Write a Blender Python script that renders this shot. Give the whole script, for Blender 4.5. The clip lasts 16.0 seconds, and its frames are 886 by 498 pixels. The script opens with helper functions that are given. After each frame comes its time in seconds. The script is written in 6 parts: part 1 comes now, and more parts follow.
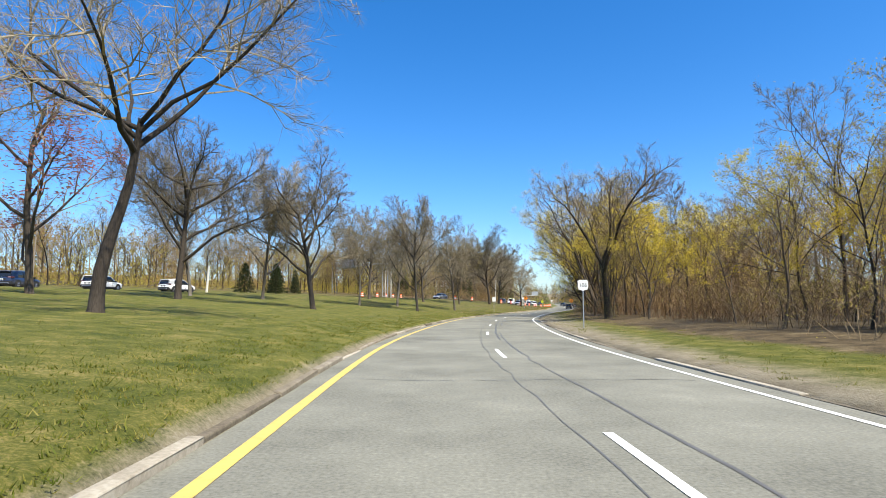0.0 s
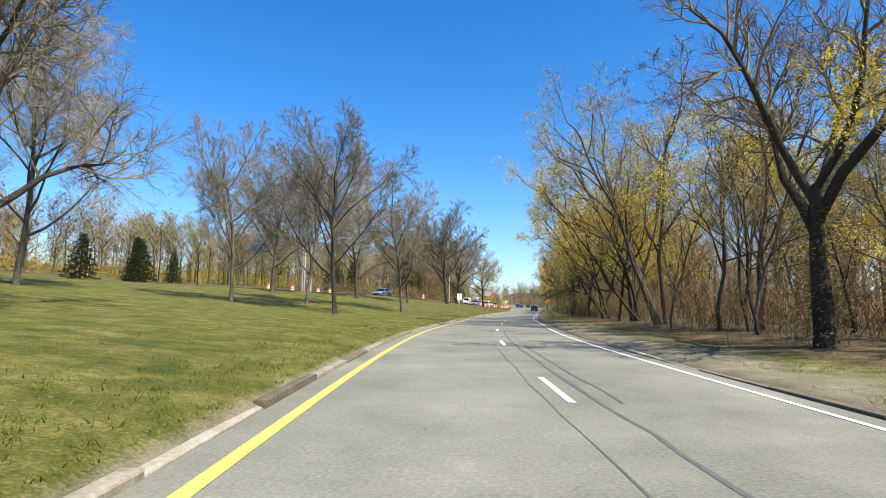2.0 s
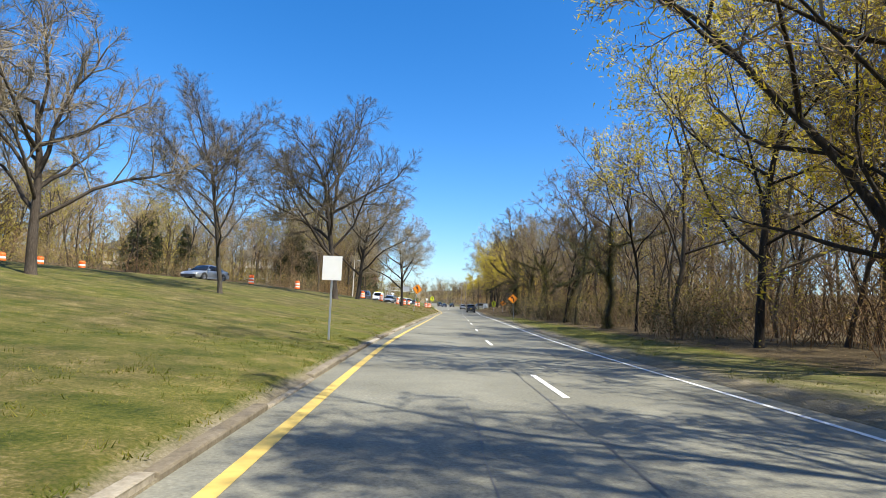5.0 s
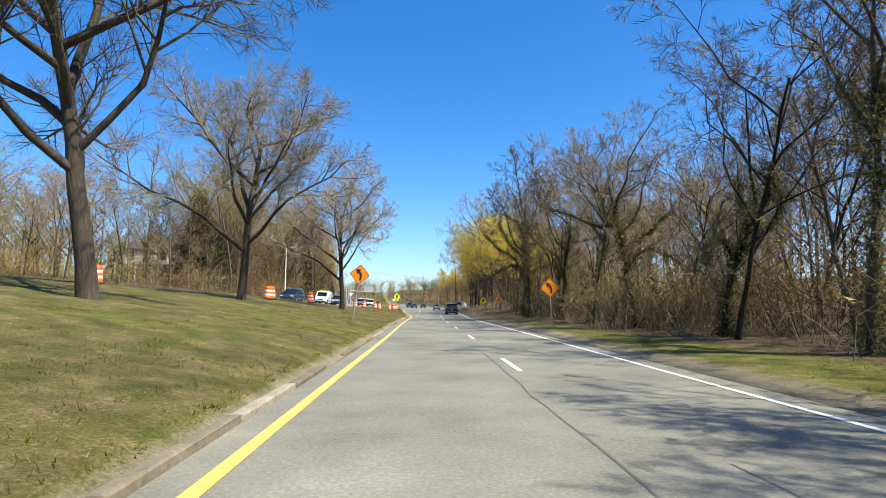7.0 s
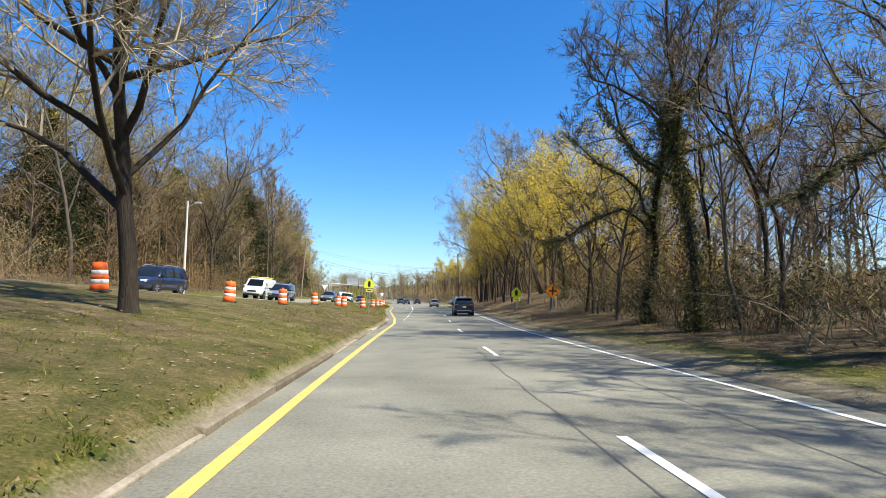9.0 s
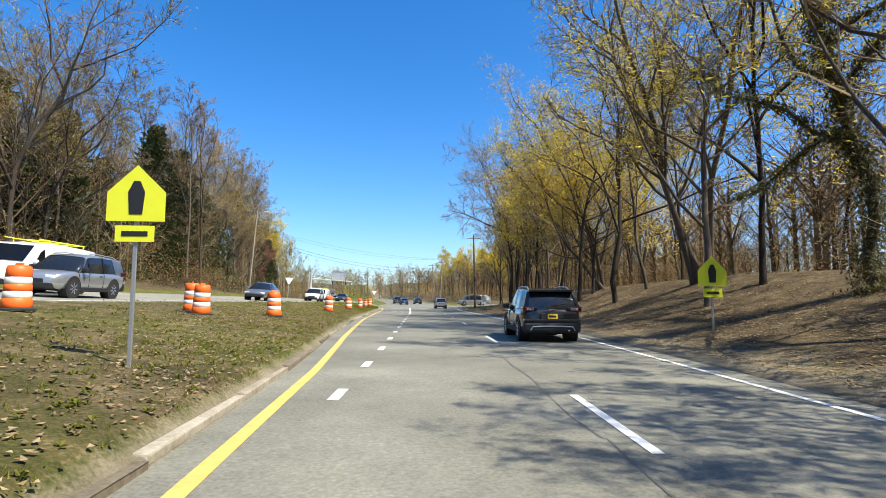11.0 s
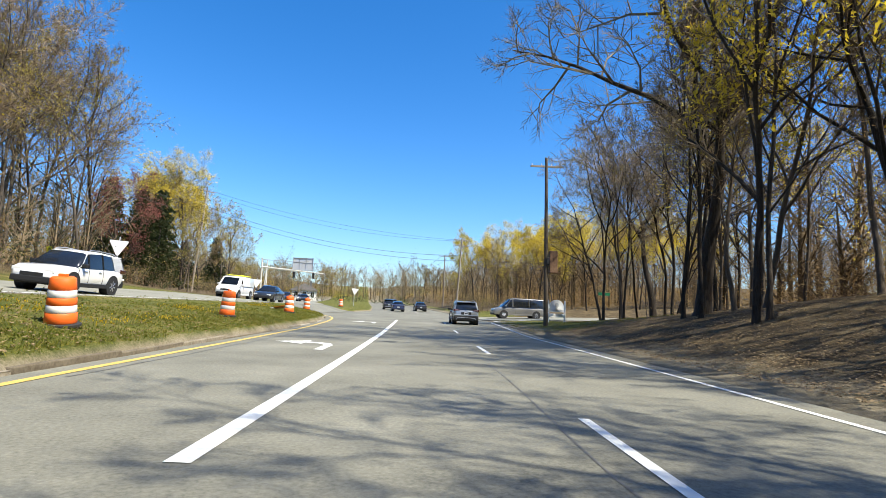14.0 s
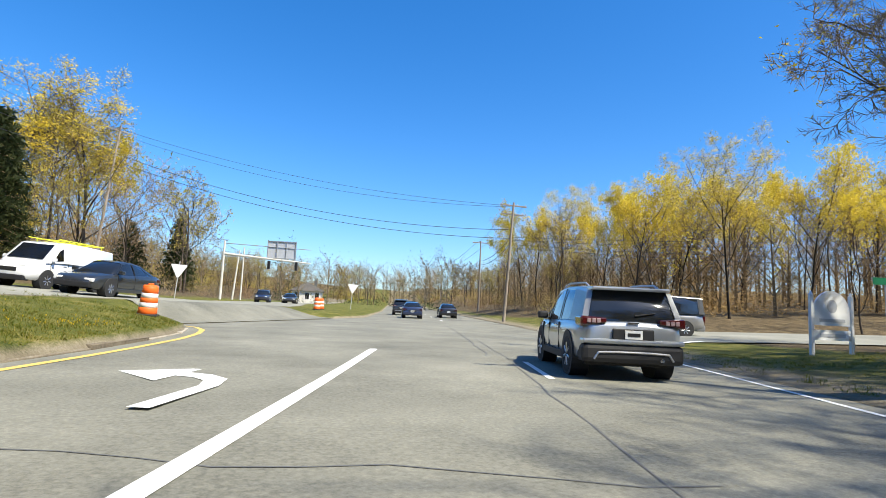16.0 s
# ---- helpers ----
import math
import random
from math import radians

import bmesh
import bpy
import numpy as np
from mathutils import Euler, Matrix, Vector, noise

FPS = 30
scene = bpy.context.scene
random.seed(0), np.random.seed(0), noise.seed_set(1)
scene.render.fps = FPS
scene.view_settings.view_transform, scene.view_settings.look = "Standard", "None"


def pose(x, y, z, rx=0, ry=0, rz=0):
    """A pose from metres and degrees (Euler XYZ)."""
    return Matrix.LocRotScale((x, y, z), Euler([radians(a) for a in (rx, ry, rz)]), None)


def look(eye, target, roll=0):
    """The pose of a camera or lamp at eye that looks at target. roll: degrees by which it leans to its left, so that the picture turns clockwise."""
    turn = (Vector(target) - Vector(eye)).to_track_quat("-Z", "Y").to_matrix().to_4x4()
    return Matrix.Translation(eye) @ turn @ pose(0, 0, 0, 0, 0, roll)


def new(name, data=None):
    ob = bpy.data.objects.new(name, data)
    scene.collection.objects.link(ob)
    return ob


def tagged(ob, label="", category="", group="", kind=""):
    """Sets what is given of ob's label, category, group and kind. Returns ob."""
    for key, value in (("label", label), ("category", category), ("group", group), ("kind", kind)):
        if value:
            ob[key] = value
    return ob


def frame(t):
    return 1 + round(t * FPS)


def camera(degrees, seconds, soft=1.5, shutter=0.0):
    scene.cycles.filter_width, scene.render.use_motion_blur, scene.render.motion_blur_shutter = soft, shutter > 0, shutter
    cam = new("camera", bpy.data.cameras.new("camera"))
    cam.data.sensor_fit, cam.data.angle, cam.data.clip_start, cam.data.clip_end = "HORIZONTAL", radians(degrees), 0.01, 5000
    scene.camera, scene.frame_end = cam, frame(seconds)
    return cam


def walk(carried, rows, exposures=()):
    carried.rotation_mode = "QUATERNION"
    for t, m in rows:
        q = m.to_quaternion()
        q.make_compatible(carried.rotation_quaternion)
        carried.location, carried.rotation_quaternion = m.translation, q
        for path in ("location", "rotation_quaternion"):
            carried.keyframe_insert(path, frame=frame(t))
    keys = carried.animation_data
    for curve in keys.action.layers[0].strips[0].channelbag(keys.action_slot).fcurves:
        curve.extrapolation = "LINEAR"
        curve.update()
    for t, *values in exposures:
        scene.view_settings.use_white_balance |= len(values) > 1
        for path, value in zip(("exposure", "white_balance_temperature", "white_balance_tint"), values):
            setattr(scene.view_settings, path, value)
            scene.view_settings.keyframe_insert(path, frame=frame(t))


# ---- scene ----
# ---------------------------------------------------------------- camera
cam = camera(76.2, 16.0, soft=0.7)
PATH = [
    (0.0, (0.000, 0.000, 1.420), (0.000, 9.951, 2.413), -0.00),
    (0.5, (-0.268, 7.504, 1.420), (-0.060, 17.452, 2.413), 0.40),
    (1.0, (-0.268, 15.276, 1.420), (0.201, 25.214, 2.431), 0.80),
    (1.5, (-0.067, 23.182, 1.420), (0.662, 33.104, 2.431), 1.00),
    (2.0, (0.469, 31.289, 1.420), (1.405, 41.195, 2.413), 1.10),
    (2.5, (1.206, 39.195, 1.420), (2.402, 49.077, 2.378), 2.10),
    (3.0, (2.144, 47.570, 1.420), (3.616, 57.416, 2.361), 3.00),
    (3.5, (3.283, 55.543, 1.420), (4.994, 65.347, 2.396), 3.10),
    (4.0, (4.623, 63.248, 1.420), (6.573, 73.009, 2.378), 3.30),
    (6.5, (13.649, 102.992, 1.420), (16.523, 112.513, 2.465), -0.00),
    (7.0, (15.919, 111.184, 1.420), (18.861, 120.688, 2.431), -0.00),
    (7.5, (18.237, 119.363, 1.420), (21.212, 128.855, 2.448), -0.40),
    (8.0, (20.474, 127.618, 1.420), (23.467, 137.109, 2.396), -0.20),
    (8.5, (22.744, 135.810, 1.420), (25.753, 145.297, 2.396), -0.30),
    (9.0, (24.842, 143.949, 1.420), (27.886, 153.428, 2.361), 0.10),
    (11.5, (36.648, 185.737, 1.420), (39.658, 195.227, 2.361), 0.30),
    (12.0, (39.272, 194.313, 1.420), (42.315, 203.790, 2.378), 1.10),
    (12.5, (41.569, 202.355, 1.420), (44.611, 211.829, 2.413), 1.80),
    (13.0, (43.842, 210.324, 1.420), (46.800, 219.821, 2.448), 2.20),
    (13.5, (45.902, 218.121, 1.420), (48.811, 227.635, 2.431), 2.40),
    (14.0, (48.157, 225.777, 1.420), (50.998, 235.306, 2.483), 2.40),
    (14.5, (49.966, 232.778, 1.420), (52.739, 242.323, 2.517), 2.50),
    (15.0, (51.816, 240.163, 1.420), (54.489, 249.735, 2.535), 2.80),
    (15.5, (53.739, 247.525, 1.420), (56.277, 257.130, 2.569), 2.50),
    (16.0, (55.758, 254.938, 1.420), (58.128, 264.587, 2.552), 2.70),
]
walk(cam, [(t, look(eye, target, roll)) for t, eye, target, roll in PATH])

# ---------------------------------------------------------------- daylight
SUN_EL, SUN_AZ = 55.0, 138.0     # degrees above the horizon, and clockwise from +y
world = bpy.data.worlds.new("sky")
scene.world = world
world.use_nodes = True
wn = world.node_tree.nodes
sky = wn.new("ShaderNodeTexSky")
sky.sky_type = "NISHITA"
sky.sun_disc = False
sky.sun_elevation, sky.sun_rotation = radians(SUN_EL), radians(SUN_AZ)
sky.air_density, sky.dust_density, sky.ozone_density = 1.0, 0.8, 2.0
wn["Background"].inputs["Strength"].default_value = 0.106
clear = wn.new("ShaderNodeHueSaturation")      # a crisp, deep blue spring sky
clear.inputs["Hue"].default_value, clear.inputs["Saturation"].default_value = 0.5, 1.27
cool = wn.new("ShaderNodeMixRGB")
cool.blend_type = "MULTIPLY"
cool.inputs[0].default_value, cool.inputs[2].default_value = 1.0, (0.86, 0.97, 1.15, 1)
world.node_tree.links.new(sky.outputs[0], cool.inputs[1])
world.node_tree.links.new(cool.outputs[0], clear.inputs["Color"])
world.node_tree.links.new(clear.outputs[0], wn["Background"].inputs["Color"])
sun = new("sun", bpy.data.lights.new("sun", "SUN"))
sun.data.energy, sun.data.angle, sun.data.color = 5.0, radians(0.6), (1.0, 0.935, 0.78)
sun_dir = Vector((math.sin(radians(SUN_AZ)) * math.cos(radians(SUN_EL)), math.cos(radians(SUN_AZ)) * math.cos(radians(SUN_EL)), math.sin(radians(SUN_EL))))
sun.matrix_world = look(sun_dir * 300, (0, 0, 0))
scene.view_settings.exposure = 0.92


# ---------------------------------------------------------------- materials
def base_material(name, rough=0.8, metal=0.0, spec=0.5):
    m = bpy.data.materials.new(name)
    m.use_nodes = True
    b = m.node_tree.nodes["Principled BSDF"]
    b.inputs["Roughness"].default_value = rough
    b.inputs["Metallic"].default_value = metal
    b.inputs["Specular IOR Level"].default_value = spec
    return m, m.node_tree, b


def plain(name, color, rough=0.6, metal=0.0, vary=0.0, scale=4.0, bump=0.0, coat=0.0):
    """A painted or moulded surface, with slight dirt at two scales."""
    m, nt, b = base_material(name, rough, metal)
    c = (*color, 1)
    b.inputs["Base Color"].default_value = c
    b.inputs["Coat Weight"].default_value = coat
    b.inputs["Coat Roughness"].default_value = 0.06
    if vary or bump:
        co = nt.nodes.new("ShaderNodeTexCoord")
        n1 = nt.nodes.new("ShaderNodeTexNoise")
        n1.inputs["Scale"].default_value, n1.inputs["Detail"].default_value = scale, 6
        nt.links.new(co.outputs["Object"], n1.inputs["Vector"])
        if vary:
            ramp = nt.nodes.new("ShaderNodeMixRGB")
            ramp.inputs[1].default_value = (*[v * (1 - vary) for v in color], 1)
            ramp.inputs[2].default_value = (*[min(1, v * (1 + vary)) for v in color], 1)
            nt.links.new(n1.outputs["Fac"], ramp.inputs[0])
            nt.links.new(ramp.outputs[0], b.inputs["Base Color"])
        if bump:
            bu = nt.nodes.new("ShaderNodeBump")
            bu.inputs["Strength"].default_value, bu.inputs["Distance"].default_value = bump, 0.02
            nt.links.new(n1.outputs["Fac"], bu.inputs["Height"])
            nt.links.new(bu.outputs[0], b.inputs["Normal"])
    return m


def layered(name, stops, scales, rough=0.9, bump=0.6, dist=0.03, space="Object", random_by="", spec=0.3, warp=0.0, stretch=1.0):
    """A natural surface: a colour ramp over two noises, coarse and fine, with relief. random_by: 'object' or 'island' shifts the ramp piece by piece."""
    m, nt, b = base_material(name, rough, 0, spec)
    co = nt.nodes.new("ShaderNodeTexCoord")
    src = co.outputs[space]
    if stretch != 1.0:                              # grain drawn out along z
        mp = nt.nodes.new("ShaderNodeMapping")
        mp.inputs["Scale"].default_value = (1, 1, stretch)
        nt.links.new(src, mp.inputs["Vector"])
        src = mp.outputs[0]
    noises = []
    for sc, det in zip(scales, (5, 8)):
        n = nt.nodes.new("ShaderNodeTexNoise")
        n.inputs["Scale"].default_value, n.inputs["Detail"].default_value, n.inputs["Roughness"].default_value = sc, det, 0.65
        n.inputs["Distortion"].default_value = warp
        nt.links.new(src, n.inputs["Vector"])
        noises.append(n)
    mix = nt.nodes.new("ShaderNodeMath")
    mix.operation = "MULTIPLY_ADD"
    mix.inputs[1].default_value = 0.5
    nt.links.new(noises[0].outputs["Fac"], mix.inputs[0])
    half = nt.nodes.new("ShaderNodeMath")
    half.operation = "MULTIPLY"
    half.inputs[1].default_value = 0.5
    nt.links.new(noises[1].outputs["Fac"], half.inputs[0])
    nt.links.new(half.outputs[0], mix.inputs[2])
    fac = mix.outputs[0]
    if random_by:
        g = nt.nodes.new("ShaderNodeObjectInfo" if random_by == "object" else "ShaderNodeNewGeometry")
        add = nt.nodes.new("ShaderNodeMath")
        add.operation = "MULTIPLY_ADD"
        add.inputs[1].default_value = 0.45
        nt.links.new(g.outputs["Random" if random_by == "object" else "Random Per Island"], add.inputs[0])
        sub = nt.nodes.new("ShaderNodeMath")
        sub.operation = "SUBTRACT"
        sub.inputs[1].default_value = 0.22
        nt.links.new(fac, sub.inputs[0])
        nt.links.new(sub.outputs[0], add.inputs[2])
        fac = add.outputs[0]
    ramp = nt.nodes.new("ShaderNodeValToRGB")
    el = ramp.color_ramp.elements
    while len(el) < len(stops):
        el.new(0.5)
    for e, (p, c) in zip(el, stops):
        e.position, e.color = (p if random_by else 0.5 + (p - 0.5) * 0.55), (*c, 1)
    nt.links.new(fac, ramp.inputs[0])
    nt.links.new(ramp.outputs[0], b.inputs["Base Color"])
    if bump:
        bu = nt.nodes.new("ShaderNodeBump")
        bu.inputs["Strength"].default_value, bu.inputs["Distance"].default_value = bump, dist
        nt.links.new(noises[1].outputs["Fac"], bu.inputs["Height"])
        nt.links.new(bu.outputs[0], b.inputs["Normal"])
    return m


def leaf_material(name, stops):
    """Thin young leaves that let some light through."""
    m = layered(name, stops, (0.4, 6), rough=0.6, bump=0, random_by="island")
    nt = m.node_tree
    b = nt.nodes["Principled BSDF"]
    tr = nt.nodes.new("ShaderNodeBsdfTranslucent")
    mix = nt.nodes.new("ShaderNodeMixShader")
    mix.inputs[0].default_value = 0.5
    nt.links.new(b.inputs["Base Color"].links[0].from_socket, tr.inputs["Color"])
    nt.links.new(b.outputs[0], mix.inputs[1])
    nt.links.new(tr.outputs[0], mix.inputs[2])
    nt.links.new(mix.outputs[0], nt.nodes["Material Output"].inputs["Surface"])
    return m


ASPHALT = layered("asphalt", [(0.25, (0.1, 0.098, 0.078)), (0.45, (0.162, 0.158, 0.126)), (0.6, (0.2, 0.195, 0.156)), (0.8, (0.275, 0.266, 0.214))], (0.35, 22), rough=0.85, bump=0.35, dist=0.01)
ASPHALT_OLD = layered("worn_asphalt", [(0.25, (0.16, 0.158, 0.128)), (0.5, (0.226, 0.222, 0.182)), (0.8, (0.31, 0.302, 0.25))], (0.3, 18), rough=0.88, bump=0.3, dist=0.01)
TAR = plain("tar_seal", (0.1, 0.098, 0.088), 0.6, vary=0.4, scale=3)
PAINT_W = plain("road_paint_white", (0.72, 0.72, 0.68), 0.7, vary=0.22, scale=7)
PAINT_Y = plain("road_paint_yellow", (0.54, 0.39, 0.1), 0.7, vary=0.3, scale=7)
CONCRETE = layered("kerb_concrete", [(0.25, (0.1, 0.08, 0.054)), (0.5, (0.2, 0.168, 0.12)), (0.75, (0.38, 0.34, 0.27))], (1.5, 14), bump=0.5, random_by="object")
SAND = layered("sandy_verge", [(0.25, (0.11, 0.085, 0.055)), (0.5, (0.23, 0.185, 0.12)), (0.8, (0.34, 0.285, 0.2))], (1.2, 25), bump=0.7)
GRASS_BLADE = leaf_material("grass_blade", [(0.15, (0.06, 0.085, 0.008)), (0.4, (0.13, 0.155, 0.016)), (0.65, (0.22, 0.2, 0.03)), (0.9, (0.42, 0.32, 0.12))])
DRY_LEAF = layered("dry_leaf", [(0.1, (0.06, 0.042, 0.024)), (0.4, (0.15, 0.102, 0.052)), (0.65, (0.26, 0.185, 0.1)), (0.9, (0.4, 0.33, 0.2))], (0.5, 9), bump=0, random_by="island")
BARK = layered("bark_grey_brown", [(0.25, (0.017, 0.013, 0.009)), (0.5, (0.055, 0.043, 0.032)), (0.75, (0.125, 0.1, 0.075))], (1.3, 22), bump=1.0, dist=0.05, random_by="object", stretch=0.22)
BARK_PALE = layered("bark_grey", [(0.25, (0.035, 0.03, 0.024)), (0.5, (0.1, 0.086, 0.068)), (0.75, (0.2, 0.175, 0.145))], (1.3, 22), bump=1.0, dist=0.05, random_by="object", stretch=0.22)
TWIG = layered("twig_brown", [(0.25, (0.08, 0.055, 0.031)), (0.5, (0.19, 0.138, 0.08)), (0.75, (0.33, 0.25, 0.15))], (0.5, 10), bump=0.3, random_by="object")
TWIG_TAN = layered("twig_tan", [(0.25, (0.09, 0.072, 0.046)), (0.5, (0.2, 0.162, 0.106)), (0.75, (0.34, 0.285, 0.195))], (0.5, 10), bump=0.3, random_by="object")
TWIG_RED = layered("twig_russet", [(0.25, (0.065, 0.037, 0.018)), (0.5, (0.155, 0.092, 0.046)), (0.75, (0.26, 0.16, 0.08))], (0.5, 10), bump=0.3, random_by="object")
BUD_YELLOW = leaf_material("young_leaf_yellow", [(0.15, (0.27, 0.21, 0.03)), (0.4, (0.54, 0.42, 0.035)), (0.65, (0.72, 0.55, 0.045)), (0.95, (0.82, 0.68, 0.1))])
BUD_OLIVE = leaf_material("young_leaf_olive", [(0.15, (0.24, 0.2, 0.03)), (0.45, (0.37, 0.31, 0.05)), (0.7, (0.48, 0.39, 0.07)), (0.95, (0.58, 0.46, 0.1))])
BUD_RED = leaf_material("young_leaf_red", [(0.15, (0.1, 0.03, 0.025)), (0.5, (0.2, 0.07, 0.05)), (0.9, (0.32, 0.13, 0.09))])
BUD_BROWN = leaf_material("bud_brown", [(0.15, (0.17, 0.1, 0.035)), (0.5, (0.31, 0.2, 0.075)), (0.9, (0.45, 0.31, 0.12))])
LEAF_GREEN = leaf_material("leaf_dark_green", [(0.15, (0.018, 0.027, 0.01)), (0.5, (0.042, 0.056, 0.019)), (0.9, (0.1, 0.108, 0.04))])
LEAF_IVY = leaf_material("ivy_leaf", [(0.15, (0.035, 0.042, 0.012)), (0.5, (0.1, 0.1, 0.03)), (0.9, (0.2, 0.17, 0.06))])
STEEL = plain("galvanised_steel", (0.42, 0.43, 0.44), 0.45, 0.7, vary=0.15, scale=9)
WOOD_POLE = layered("weathered_pole_wood", [(0.2, (0.14, 0.11, 0.08)), (0.5, (0.27, 0.22, 0.17)), (0.8, (0.38, 0.33, 0.27))], (2, 26), bump=0.5, stretch=0.15)
DARK_POLE = layered("dark_pole_wood", [(0.2, (0.045, 0.034, 0.024)), (0.5, (0.1, 0.078, 0.056)), (0.8, (0.17, 0.135, 0.1))], (2, 26), bump=0.5, stretch=0.15)
RUST = layered("rust_brown_metal", [(0.25, (0.07, 0.04, 0.025)), (0.5, (0.15, 0.085, 0.05)), (0.8, (0.24, 0.15, 0.09))], (1.5, 12), rough=0.7, bump=0.3)
PALE_POLE = plain("pale_pole", (0.55, 0.52, 0.45), 0.7, vary=0.2, scale=5)
SIGN_WHITE = plain("sign_white", (0.8, 0.8, 0.78), 0.4, vary=0.06)
SIGN_ORANGE = plain("sign_orange", (0.85, 0.26, 0.01), 0.4, vary=0.08)
SIGN_YELLOW = plain("sign_yellow_green", (0.72, 0.75, 0.03), 0.4, vary=0.06)
SIGN_GREEN = plain("sign_green", (0.01, 0.16, 0.07), 0.4, vary=0.06)
SIGN_GREY = plain("sign_back_grey", (0.5, 0.51, 0.52), 0.45, 0.3, vary=0.12)
BLACK = plain("black_paint", (0.015, 0.015, 0.016), 0.5)
DRUM_ORANGE = plain("drum_orange", (0.85, 0.14, 0.015), 0.5, vary=0.12, scale=6)
DRUM_WHITE = plain("drum_band_white", (0.78, 0.76, 0.72), 0.45, vary=0.12, scale=6)
RUBBER = plain("black_rubber", (0.02, 0.02, 0.02), 0.85, vary=0.3, scale=20)
TRIM_BLACK = plain("dark_plastic", (0.012, 0.012, 0.013), 0.65, vary=0.2, scale=10)
CHROME = plain("chrome", (0.75, 0.76, 0.78), 0.12, 1.0)
ALLOY = plain("alloy_wheel", (0.5, 0.5, 0.52), 0.3, 0.9)
TAIL_RED = plain("tail_lamp_red", (0.06, 0.004, 0.005), 0.12, coat=0.9)
LENS_SMOKE = plain("smoked_lens", (0.33, 0.24, 0.24), 0.12, coat=0.9)
LAMP_CLEAR = plain("lamp_clear", (0.7, 0.7, 0.68), 0.12, coat=0.6)
PLATE_W = plain("plate_white", (0.75, 0.75, 0.72), 0.5)
PLATE_Y = plain("plate_yellow", (0.75, 0.5, 0.05), 0.5)
AMBER = plain("amber_lamp", (0.8, 0.25, 0.02), 0.3)
GLASS_DARK = plain("tinted_glass", (0.012, 0.014, 0.016), 0.05, coat=0.5)
WIRE = plain("wire_black", (0.03, 0.03, 0.032), 0.6)
SIDING = layered("house_siding", [(0.3, (0.55, 0.52, 0.45)), (0.7, (0.72, 0.69, 0.62))], (0.6, 8), bump=0.1)
SHINGLE = layered("roof_shingle", [(0.3, (0.12, 0.11, 0.1)), (0.7, (0.24, 0.22, 0.2))], (1, 12), bump=0.5)


def paint(name, color, metal=0.3):
    return plain("car_paint_" + name, color, 0.32, metal, vary=0.06, scale=3, coat=1.0)


